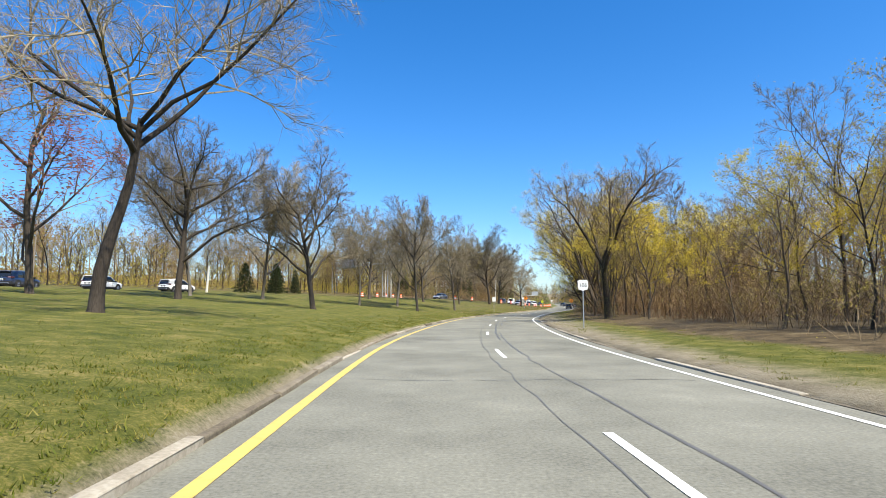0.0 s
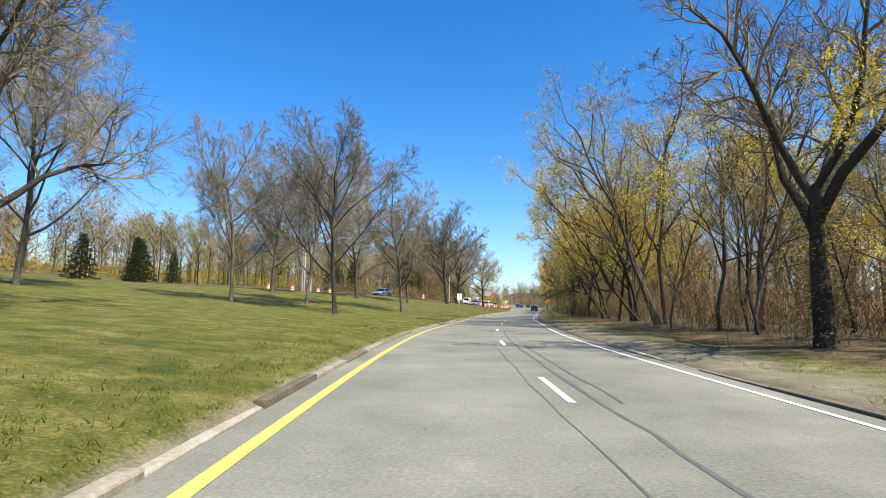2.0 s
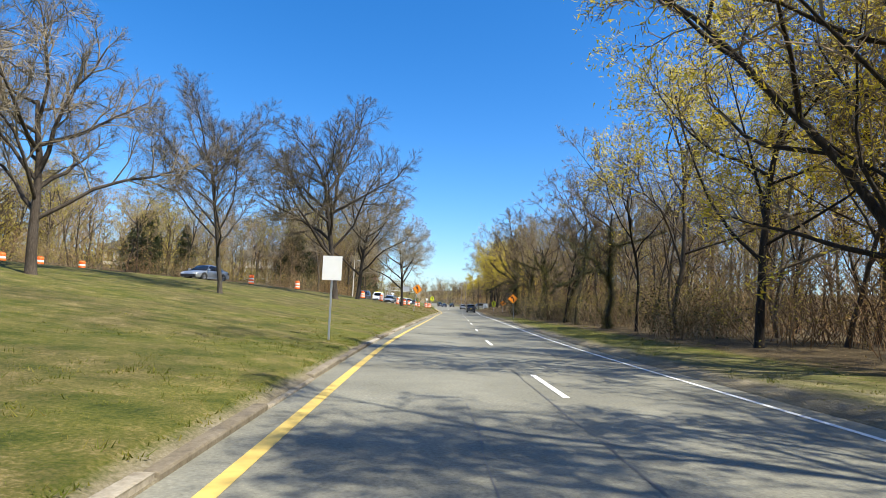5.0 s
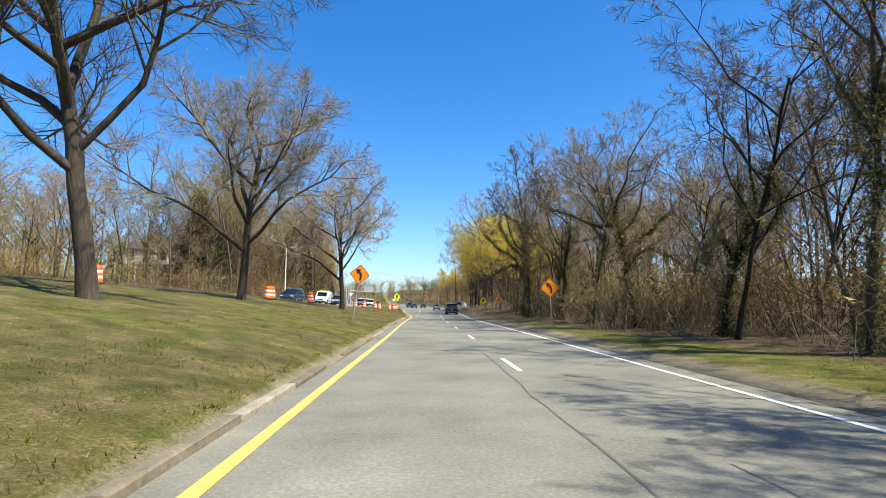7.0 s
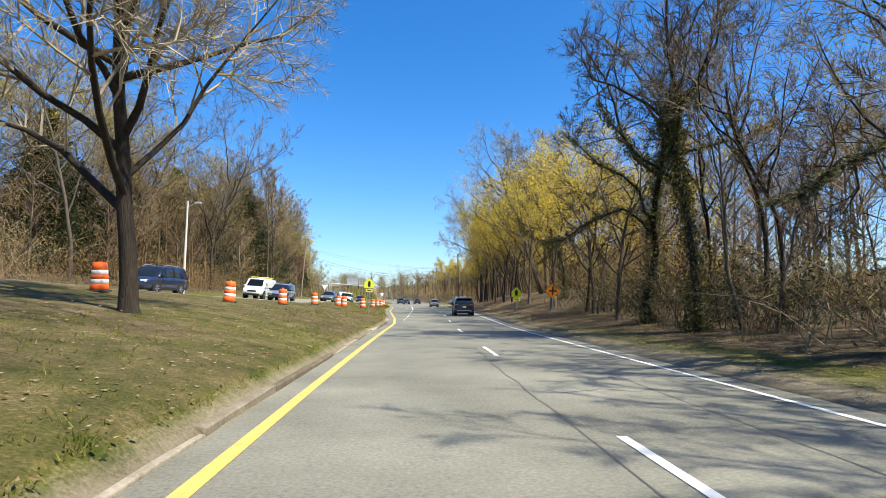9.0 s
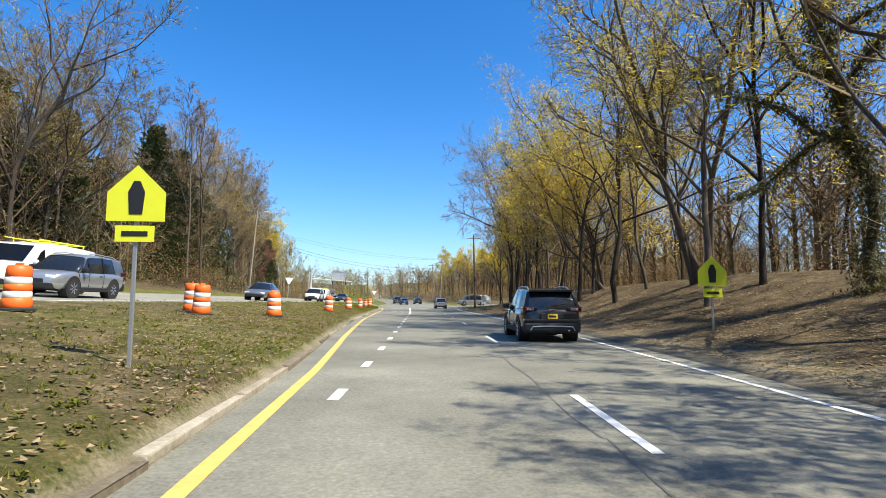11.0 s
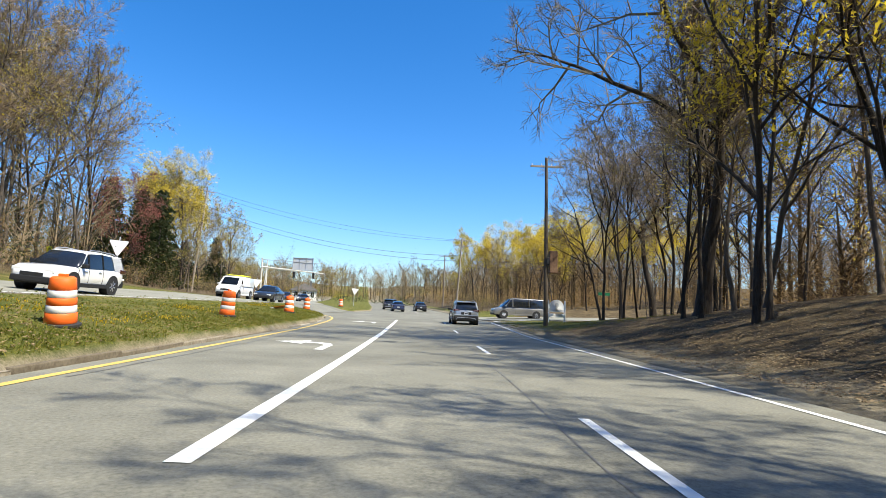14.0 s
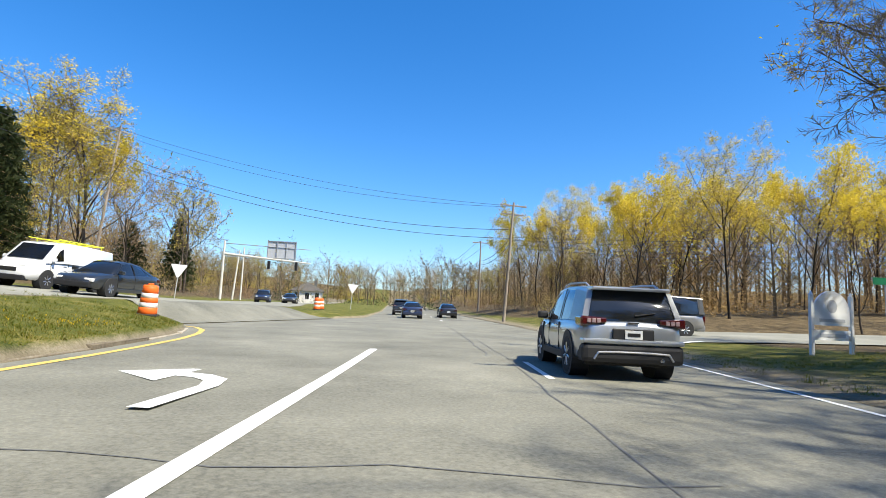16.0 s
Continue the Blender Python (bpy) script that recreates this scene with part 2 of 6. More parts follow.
def ground_material():
    """Grass that turns to bare leaf litter where the vertex weights say so: R litter, G sand, with its own noises."""
    m, nt, b = base_material("ground", 0.95, 0, 0.2)
    co = nt.nodes.new("ShaderNodeTexCoord")

    def noise_node(sc, det=6):
        n = nt.nodes.new("ShaderNodeTexNoise")
        n.inputs["Scale"].default_value, n.inputs["Detail"].default_value, n.inputs["Roughness"].default_value = sc, det, 0.7
        nt.links.new(co.outputs["Object"], n.inputs["Vector"])
        return n.outputs["Fac"]

    def ramp_node(fac, stops):
        r = nt.nodes.new("ShaderNodeValToRGB")
        el = r.color_ramp.elements
        while len(el) < len(stops):
            el.new(0.5)
        for e, (p, c) in zip(el, stops):
            e.position, e.color = p, (*c, 1)
        nt.links.new(fac, r.inputs[0])
        return r.outputs[0]

    def mixed(fac, a, c):
        x = nt.nodes.new("ShaderNodeMixRGB")
        nt.links.new(fac, x.inputs[0])
        nt.links.new(a, x.inputs[1])
        nt.links.new(c, x.inputs[2])
        return x.outputs[0]

    coarse, mid, fine = noise_node(0.16), noise_node(1.1), noise_node(22, 8)
    blend = nt.nodes.new("ShaderNodeMath")
    blend.operation = "MULTIPLY_ADD"
    blend.inputs[1].default_value = 0.5
    half = nt.nodes.new("ShaderNodeMath")
    half.operation = "MULTIPLY"
    half.inputs[1].default_value = 0.5
    nt.links.new(fine, half.inputs[0])
    nt.links.new(mid, blend.inputs[0])
    nt.links.new(half.outputs[0], blend.inputs[2])
    grass = ramp_node(blend.outputs[0], [(0.34, (0.02, 0.032, 0.005)), (0.44, (0.06, 0.073, 0.01)), (0.53, (0.118, 0.115, 0.022)), (0.64, (0.27, 0.215, 0.075))])
    litter = ramp_node(blend.outputs[0], [(0.36, (0.016, 0.012, 0.007)), (0.45, (0.055, 0.04, 0.021)), (0.54, (0.115, 0.084, 0.044)), (0.66, (0.26, 0.205, 0.115))])
    sand = ramp_node(blend.outputs[0], [(0.3, (0.1, 0.08, 0.05)), (0.5, (0.21, 0.178, 0.12)), (0.72, (0.34, 0.3, 0.215))])
    vc = nt.nodes.new("ShaderNodeVertexColor")
    vc.layer_name = "cover"
    sep = nt.nodes.new("ShaderNodeSeparateColor")
    nt.links.new(vc.outputs[0], sep.inputs[0])

    def sharp(w):
        """Breaks a soft weight up along a noise."""
        a = nt.nodes.new("ShaderNodeMath")
        a.operation = "MULTIPLY_ADD"
        a.inputs[1].default_value = 2.2
        nt.links.new(w, a.inputs[0])
        s1 = nt.nodes.new("ShaderNodeMath")
        s1.operation = "MULTIPLY_ADD"
        s1.inputs[1].default_value, s1.inputs[2].default_value = 2.4, -1.75
        nt.links.new(blend.outputs[0], s1.inputs[0])
        nt.links.new(s1.outputs[0], a.inputs[2])
        a.use_clamp = True
        return a.outputs[0]

    patch = nt.nodes.new("ShaderNodeMath")         # bare, dry patches of a few metres
    patch.operation = "MULTIPLY_ADD"
    patch.inputs[1].default_value, patch.inputs[2].default_value = 1.1, -0.55
    nt.links.new(coarse, patch.inputs[0])
    dryness = nt.nodes.new("ShaderNodeMath")
    dryness.operation = "ADD"
    nt.links.new(patch.outputs[0], dryness.inputs[0])
    nt.links.new(sep.outputs[0], dryness.inputs[1])
    col = mixed(sharp(dryness.outputs[0]), grass, litter)
    col = mixed(sharp(sep.outputs[1]), col, sand)
    nt.links.new(col, b.inputs["Base Color"])
    bu = nt.nodes.new("ShaderNodeBump")
    bu.inputs["Strength"].default_value, bu.inputs["Distance"].default_value = 0.8, 0.06
    nt.links.new(fine, bu.inputs["Height"])
    nt.links.new(bu.outputs[0], b.inputs["Normal"])
    return m


GROUND = ground_material()


# ---------------------------------------------------------------- plan: s runs along the road, u to its right
CENTRE = [(0, -60), (0, -40), (0, -20), (0, 0), (-0.2, 20), (1.3, 39.9), (4, 59.8), (8.2, 79.3), (12.7, 98.8), (17.9, 118.1), (23.2, 137.4), (28.4, 156.7),
          (33.8, 175.9), (39.5, 195.1), (44.9, 214.4), (50.2, 233.7), (55.2, 253), (60, 272.4), (64.0, 292), (67.3, 311.7), (70.5, 331.5), (73.6, 351.3), (76.7, 371), (79.8, 390.8), (84.5, 420), (91, 460), (100.5, 520), (110, 580)]


def spline(points):
    """An even, smooth line through the points: place, direction and length along it."""
    pts = [np.array(p, float) for p in points]
    out = []
    for i in range(len(pts) - 1):
        a, b, c, d = pts[max(i - 1, 0)], pts[i], pts[i + 1], pts[min(i + 2, len(pts) - 1)]
        chord = np.linalg.norm(c - b)
        m0, m1 = (c - a) / np.linalg.norm(c - a) * chord, (d - b) / np.linalg.norm(d - b) * chord
        for k in range(16):
            t = k / 16
            out.append((2 * t**3 - 3 * t**2 + 1) * b + (t**3 - 2 * t**2 + t) * m0 + (3 * t**2 - 2 * t**3) * c + (t**3 - t**2) * m1)
    out.append(pts[-1])
    out = np.array(out)
    along = np.concatenate([[0], np.cumsum(np.linalg.norm(np.diff(out, axis=0), axis=1))])
    way = np.gradient(out, axis=0)
    return out, way / np.linalg.norm(way, axis=1)[:, None], along


LINE, WAY, ALONG = spline(CENTRE)
ALONG -= ALONG[48]


def heading(s):
    """Degrees, to the left from +y."""
    x, y = np.interp(s, ALONG, WAY[:, 0]), np.interp(s, ALONG, WAY[:, 1])
    return math.degrees(math.atan2(-x, y))


def flat(s, u):
    x, y = np.interp(s, ALONG, LINE[:, 0]), np.interp(s, ALONG, LINE[:, 1])
    a = radians(heading(s))
    return x + u * math.cos(a), y + u * math.sin(a)


def steps(s, *pairs):
    return float(np.interp(s, [p[0] for p in pairs], [p[1] for p in pairs]))


NOSE = 284.0        # the end of the first median
OPENING = 303.0     # the start of the next one


def kerb_left(s):
    return steps(s, (0, -2.35), (184, -2.3), (192, -2.8), (201, -3.6), (219, -4.8), (240, -5.6), (262, -6.0), (268, -6.25), (273, -6.65), (277, -7.2), (279.5, -7.75), (281.5, -8.4), (283, -9.2), (NOSE, -10.3), (OPENING, -6.6), (OPENING + 6, -4.6), (340, -4.0))


def kerb_right(s):
    return steps(s, (0, 5.75), (45, 6.0), (110, 5.7), (150, 5.9), (205, 5.6), (260, 5.9), (276, 6.5), (300, 6.6), (340, 6.3))


def far_road(s):
    """The middle of the other carriageway."""
    return steps(s, (-60, -62), (0, -50), (60, -42), (100, -30), (130, -22.5), (165, -17.5), (200, -15.5), (250, -16), (280, -16), (305, -14.6), (320, -15.6), (345, -19), (400, -22), (580, -23))


def far_height(s):
    return steps(s, (-60, 2.8), (60, 3.1), (100, 3.0), (130, 2.8), (165, 2.25), (182, 1.9), (200, 1.66), (220, 1.68), (250, 1.64), (280, 1.64), (310, 1.45), (400, 2.4), (440, 3.2), (500, 7.2), (580, 13.2))


def far_z(s, u):
    """The other carriageway, banked towards the median in its curve."""
    return far_height(s) + steps(s, (150, 0.0), (200, 0.072), (278, 0.072), (300, 0.03), (350, 0.0)) * (far_road(s) - u)


def along_height(s):
    """The road climbs slightly past the junction."""
    return steps(s, (180, 0.0), (206, 0.27), (258, 0.27), (300, 0.65), (400, 2.2), (440, 3.0), (500, 7.0), (580, 13.0))


FAR_HALF = 3.9


def height(s, u):
    """The ground's height."""
    base = along_height(s)
    kl, kr, fr = kerb_left(s), kerb_right(s), far_road(s)
    fl, fe = fr - FAR_HALF, fr + FAR_HALF
    if kl <= u <= kr:
        return base
    if u < kl:
        if u >= fe:
            f = (kl - u) / max(kl - fe, 0.1)
            lip = 0.13 if s < NOSE or s > OPENING else 0.0
            power = steps(s, (0, 0.58), (25, 0.65), (47, 0.9), (70, 1.05), (90, 1.05), (115, 0.9), (130, 0.78), (165, 0.72), (195, 0.7), (220, 0.62), (265, 0.6), (282, 0.8))
            rise = f * f * (3 - 2 * f) if NOSE <= s <= OPENING else f ** power
            return base + lip + (far_z(s, fe) - base - lip) * rise
        if u >= fl:
            return far_z(s, u)
        d = fl - u
        return far_z(s, fl) + steps(d, (0, 0), (2, 0.1), (12, steps(s, (120, 0.8), (180, 1.8), (260, 2.2), (300, 1.0))), (60, steps(s, (40, 4.0), (120, 4.5), (180, 6.5), (260, 6.5), (300, 5.0))), (140, 10.0), (300, 14.0))
    d = u - kr
    bank = steps(s, (150, 0.3), (185, 1.0), (205, 2.3), (250, 2.0), (268, 0.9), (279, 0.6), (300, 0.9), (330, 1.4))
    side = steps(s, (270, 0), (284, 1), (298, 1), (305, 0))
    z = steps(d, (0, 0.1), (1.2, 0.12), (2.5, 0.12 + 0.15 * bank), (8, 0.15 + bank), (28, 0.3 + bank * 1.4), (70, 4.5 + bank), (140, 8.0), (300, 12.0))
    return base + z * (1 - 0.85 * side) + side * 0.02 * d


def spot(s, u, lift=0.0):
    x, y = flat(s, u)
    return Vector((x, y, height(s, u) + lift))


def stand(s, u, turn=0.0, scale=1.0, lift=0.0, lean=0.0):
    """The pose of a thing on the ground, turned (degrees) from the road's heading."""
    p = spot(s, u, lift)
    return pose(p.x, p.y, p.z, lean, 0, heading(s) + turn) @ Matrix.Scale(scale, 4)


# ---------------------------------------------------------------- mesh helpers
def mesh_from(name, verts, faces, material, smooth=False):
    me = bpy.data.meshes.new(name)
    me.from_pydata([tuple(v) for v in verts], [], faces)
    me.materials.append(material)
    if smooth:
        me.polygons.foreach_set("use_smooth", [True] * len(me.polygons))
    me.update()
    return me


def part(name, bm, material, parent=None, label="", smooth=False):
    """Links a bmesh as one mesh object under a thing."""
    me = bpy.data.meshes.new(name)
    bm.to_mesh(me)
    bm.free()
    me.materials.append(material)
    if smooth:
        me.polygons.foreach_set("use_smooth", [True] * len(me.polygons))
    ob = new(name, me)
    if parent is not None:
        ob.parent = parent
    if label:
        tagged(ob, label)
    return ob


def piece(name, me, parent=None, label="", m=None):
    ob = new(name, me)
    if parent is not None:
        ob.parent = parent
    if m is not None:
        ob.matrix_basis = m
    if label:
        tagged(ob, label)
    return ob


def box(bm, x0, x1, y0, y1, z0, z1, bevel=0.0):
    made = bmesh.ops.create_cube(bm, size=1, matrix=Matrix.Translation(((x0 + x1) / 2, (y0 + y1) / 2, (z0 + z1) / 2)) @ Matrix.Diagonal((x1 - x0, y1 - y0, z1 - z0, 1)))
    if bevel:
        es = list({e for v in made["verts"] for e in v.link_edges})
        bmesh.ops.bevel(bm, geom=es, offset=bevel, segments=2, affect="EDGES", profile=0.6)
    return bm


def rod(bm, a, b, r0, r1=None, n=10):
    a, b = Vector(a), Vector(b)
    m = Matrix.Translation((a + b) / 2) @ (b - a).to_track_quat("Z", "Y").to_matrix().to_4x4()
    bmesh.ops.create_cone(bm, cap_ends=True, segments=n, radius1=r0, radius2=r0 if r1 is None else r1, depth=(b - a).length, matrix=m)
    return bm


def prism(bm, outline, y0, y1, axis="y"):
    """A flat outline (x, z) made thick along y."""
    f = [bm.verts.new((x, y0, z)) for x, z in outline]
    g = [bm.verts.new((x, y1, z)) for x, z in outline]
    n = len(outline)
    bm.faces.new(f)
    bm.faces.new(g[::-1])
    for i in range(n):
        bm.faces.new((f[i], g[i], g[(i + 1) % n], f[(i + 1) % n]))
    bmesh.ops.recalc_face_normals(bm, faces=bm.faces)
    return bm


def turned(bm, profile, n=20):
    """A body of revolution from (radius, z)."""
    rings = [[bm.verts.new((r * math.cos(2 * math.pi * k / n), r * math.sin(2 * math.pi * k / n), z)) for k in range(n)] for r, z in profile]
    for a, b in zip(rings, rings[1:]):
        for k in range(n):
            bm.faces.new((a[k], a[(k + 1) % n], b[(k + 1) % n], b[k]))
    bm.faces.new(rings[0][::-1])
    bm.faces.new(rings[-1])
    return bm


def thing(name, m, label, category, group=""):
    ob = new(name)
    ob.empty_display_size = 0.3
    ob.matrix_basis = m
    return tagged(ob, label, category, group)


# ---------------------------------------------------------------- ground, roads, kerbs, lines
STATIONS = [float(s) for s in np.arange(-60, 341, 2.0)] + [float(s) for s in range(350, 581, 10)]


def columns(s):
    kl, kr, fr = kerb_left(s), kerb_right(s), far_road(s)
    fl, fe = fr - FAR_HALF, fr + FAR_HALF
    us = [fl - d for d in (290, 200, 140, 100, 70, 50, 35, 25, 17, 12, 8, 5, 3, 1.5, 0.2)] + [fl, fl + 0.02, fe - 0.02, fe, fe + min(0.2, (kl - fe) / 30)]
    us += [fe + (kl - fe) * k / 14 for k in range(1, 14)] + [kl - min(0.45, (kl - fe) / 30)] + [kl, kl + 0.02, kr - 0.02, kr]
    return us + [kr + d for d in (0.6, 1.2, 2, 3, 4, 5.5, 7, 8.5, 10, 13, 17, 22, 30, 42, 60, 90, 140, 200, 290)]


def cover(s, u):
    """Weights of leaf litter and of sand."""
    kl, kr, fr = kerb_left(s), kerb_right(s), far_road(s)
    if u > kr:
        d = u - kr
        edge = steps(s, (0, 5.5), (40, 3.8), (60, 3.2), (110, 4.0), (150, 3.2), (190, 1.4), (215, 0.9), (262, 1.2), (270, 7), (300, 7), (320, 3))
        litter = steps(d, (edge - 1, 0.08), (edge + 0.8, 1.0))
        sand = steps(d, (0, 0.95), (1.0, steps(s, (0, 0.5), (40, 0.75), (70, 0.7), (110, 0.2), (190, 0.6))), (2.6, steps(s, (20, 0.15), (45, 0.45), (95, 0.4), (115, 0.12))), (4.5, 0.0))
        return litter, sand
    if u < kl and u > fr + FAR_HALF:
        d = kl - u
        dry = steps(s, (0, 0.12), (60, 0.2), (110, 0.4), (160, 0.5), (200, 0.55), (225, 0.45), (250, 0.2), (300, 0.15))
        return dry, steps(d, (0, 0.65), (0.4, 0.05), (1.0, 0.0))
    if u < fr - FAR_HALF:
        d = fr - FAR_HALF - u
        return steps(d, (2, 0.1), (6, steps(s, (100, 0.3), (160, 0.9))), (40, 0.9)), 0.0
    return 0.0, 1.0


def build_ground():
    verts, faces, cov = [], [], []
    grid = []
    for s in STATIONS:
        us = columns(s)
        row = []
        for i, u in enumerate(us):
            x, y = flat(s, u)
            z = height(s, u)
            if kerb_left(s) < u < kerb_right(s) or abs(u - far_road(s)) < FAR_HALF:
                z -= 0.12
            elif abs(abs(u - far_road(s)) - FAR_HALF) < 0.01:
                z += 0.025
            elif not (NOSE < s < OPENING and u < 0):
                z += 0.05 * noise.noise((x * 0.35, y * 0.35, 0)) + 0.03 * noise.noise((x * 1.3, y * 1.3, 5))
            row.append(len(verts))
            verts.append((x, y, z))
            cov.append(cover(s, u))
        grid.append(row)
    for a, b in zip(grid, grid[1:]):
        for k in range(len(a) - 1):
            faces.append((a[k], a[k + 1], b[k + 1], b[k]))
    rim = grid[0] + [r[-1] for r in grid[1:-1]] + grid[-1][::-1] + [r[0] for r in grid[-2:0:-1]]
    first = len(verts)
    for i in rim:
        x, y, z = verts[i]
        verts.append((40 + (x - 40) * 9, 200 + (y - 200) * 9, z))
        cov.append((0.6, 0))
    n = len(rim)
    for k in range(n):
        faces.append((rim[k], first + k, first + (k + 1) % n, rim[(k + 1) % n]))
    me = mesh_from("ground", verts, faces, GROUND, True)
    layer = me.color_attributes.new("cover", "FLOAT_COLOR", "POINT")
    layer.data.foreach_set("color", [c for a, b in cov for c in (a, b, 0.0, 1.0)])
    me.update()
    tagged(new("ground", me), "grassy ground with leaf litter under the trees", "ground", kind="structure")


build_ground()


def ribbon(name, s0, s1, left, right, material, lift, step=2.0, label="", category="", h=None, kind="structure", cols=1):
    """A strip along the road between two offsets (functions of s or numbers)."""
    f = (lambda v: v if callable(v) else (lambda s: v))
    left, right = f(left), f(right)
    n = max(1, int(round((s1 - s0) / step)))
    verts, faces = [], []
    for i in range(n + 1):
        s = s0 + (s1 - s0) * i / n
        for k in range(cols + 1):
            u = left(s) + (right(s) - left(s)) * k / cols
            x, y = flat(s, u)
            verts.append((x, y, (height(s, u) if h is None else h(s, u)) + lift))
    w = cols + 1
    for i in range(n):
        for k in range(cols):
            faces.append((i * w + k, i * w + k + 1, (i + 1) * w + k + 1, (i + 1) * w + k))
    ob = new(name, mesh_from(name, verts, faces, material))
    return tagged(ob, label, category, kind=kind)


road_z = lambda s, u: along_height(s)
ribbon("road", -60, 440, kerb_left, kerb_right, ASPHALT, 0.0, label="sunlit grey asphalt carriageway with sealed cracks", category="road", h=road_z)
ribbon("road_far", -60, 440, lambda s: far_road(s) - FAR_HALF, lambda s: far_road(s) + FAR_HALF, ASPHALT_OLD, 0.0, label="opposite asphalt carriageway beyond the grass median", category="road", h=far_z)
ribbon("road_crossing", NOSE, OPENING, lambda s: far_road(s) + FAR_HALF, kerb_left, ASPHALT, 0.03, label="asphalt gap between the two medians", category="road", cols=6)
ribbon("road_side", 285.5, 297, kerb_right, lambda s: kerb_right(s) + 90, ASPHALT_OLD, 0.05, step=1, label="asphalt side street", category="road", cols=12)


def painted(name, s0, s1, u, width, material, label, lift=0.008, step=2.0):
    f = u if callable(u) else (lambda s: u)
    return ribbon(name, s0, s1, lambda s: f(s) - width / 2, lambda s: f(s) + width / 2, material, lift, step, label, "road marking", h=road_z)


edge_left = lambda s: kerb_left(s) + 0.48
edge_right = lambda s: steps(s, (0, 5.25), (45, 5.5), (110, 5.1), (150, 5.35), (205, 5.0), (260, 5.3), (279, 6.2))
centre_dash = lambda s: steps(s, (0, 1.95), (110, 2.0), (150, 2.1), (205, 1.85), (275, 1.95), (320, 1.6))
painted("line_yellow", -60, 274, edge_left, 0.17, PAINT_Y, "solid yellow edge line beside the median kerb")
bend = lambda s: math.sqrt(1 + ((kerb_left(s + 0.4) - kerb_left(s - 0.4)) / 0.8) ** 2)
ribbon("line_yellow_nose", 274, 283.7, lambda s: edge_left(s) - 0.085 * bend(s), lambda s: edge_left(s) + 0.085 * bend(s), PAINT_Y, 0.008, 0.3, "yellow line bending round the nose of the median", "road marking", h=road_z)
painted("line_white_edge", -60, 279, edge_right, 0.12, PAINT_W, "solid white edge line along the verge")
ribbon("line_white_turn", 279, 286, lambda s: steps(s, (279, 6.15), (283, 7.6), (286, 11)), lambda s: steps(s, (279, 6.3), (283, 7.85), (286, 11.6)), PAINT_W, 0.058, 0.5, "white edge line bending into the side street", "road marking", h=lambda s, u: height(s, u))

ribbon("line_far_edge", -60, 275, lambda s: far_road(s) + FAR_HALF - 0.55, lambda s: far_road(s) + FAR_HALF - 0.43, PAINT_W, 0.008, label="white edge line of the other carriageway", category="road marking", h=far_z)


def dashes(name, starts, length, u, width, label):
    for s in starts:
        painted(name, s, s + length, u, width, PAINT_W, label, step=1.6)


dashes("lane_dash", [15.6 - 12.2 * 6 + 12.2 * k for k in range(41) if not 279 < 15.6 - 12.2 * 6 + 12.2 * k < 300], 3.05, centre_dash, 0.12, "worn white lane dash")
turn_line = lambda s: steps(s, (190, -1.45), (230, -1.6), (285, -1.65))
dashes("turn_lane_dot", [189 + 3.6 * k for k in range(12)], 0.95, turn_line, 0.16, "short white dash of the turning lane's taper")
painted("line_turn_lane", 236, 276.6, turn_line, 0.2, PAINT_W, "solid white line of the turning lane")


def arrow(s, u):
    """A left-turn arrow painted on the asphalt, 3.5 m long."""
    a = [(0.55, -1.2), (0.75, -1.2), (0.75, -0.2), (0.62, 0.2), (0.3, 0.42), (-0.05, 0.5), (-0.05, 0.85), (-0.85, 0.38), (-0.05, -0.1), (-0.05, 0.25), (0.2, 0.2), (0.42, 0.05), (0.55, -0.25)]
    bm = bmesh.new()
    vs = [bm.verts.new((x * 1.15, y * 1.7, 0)) for x, y in a]
    for quad in ((0, 1, 2, 12), (12, 2, 3, 11), (11, 3, 4, 10), (10, 4, 5, 9), (6, 7, 8)):
        bm.faces.new([vs[i] for i in quad])
    ob = part("turn_arrow", bm, PAINT_W)
    ob.matrix_basis = stand(s, u, 0, 1, 0.012)
    tagged(ob, "white left-turn arrow painted on the asphalt", "road marking", "turn arrows", "structure")


arrow(248.5, -3.3)
arrow(269.6, -3.6)


def kerb(name, s0, s1, edge, side, label, sunk=0.0):
    """Concrete kerb stones laid end to end, some sunk or askew; 0.15 m above the gutter."""
    parent = tagged(new(name), label, "kerb", kind="structure")
    meshes = []
    rng = random.Random(4)
    for k in range(6):
        bm = bmesh.new()
        box(bm, -0.09, 0.09, -1.49, 1.49, -0.2, 0.0, 0.025)
        for v in bm.verts:
            v.co.x += 0.02 * noise.noise((v.co.y * 2, k * 9.1, 0)) + rng.uniform(-0.008, 0.008)
            v.co.z += 0.02 * noise.noise((v.co.y * 1.5, k * 5.1, 3))
        me = bpy.data.meshes.new("kerb_stone")
        bm.to_mesh(me)
        bm.free()
        me.materials.append(CONCRETE)
        meshes.append(me)
    n = int((s1 - s0) / 3.0)
    for i in range(n):
        s = s0 + 3 * i + 1.5
        u = edge(s) + side * 0.09
        x, y = flat(s, u)
        x2, y2 = flat(s + 1.5, edge(s + 1.5) + side * 0.09)
        x1, y1 = flat(s - 1.5, edge(s - 1.5) + side * 0.09)
        a = math.degrees(math.atan2(-(x2 - x1), y2 - y1))
        z = along_height(s) + rng.choice((0.1, 0.09, 0.07, 0.11, 0.04)) - sunk
        piece("stone", meshes[i % 6], parent, "", pose(x, y, z, rng.uniform(-0.4, 0.4), rng.uniform(-3, 3), a + rng.uniform(-0.5, 0.5)))


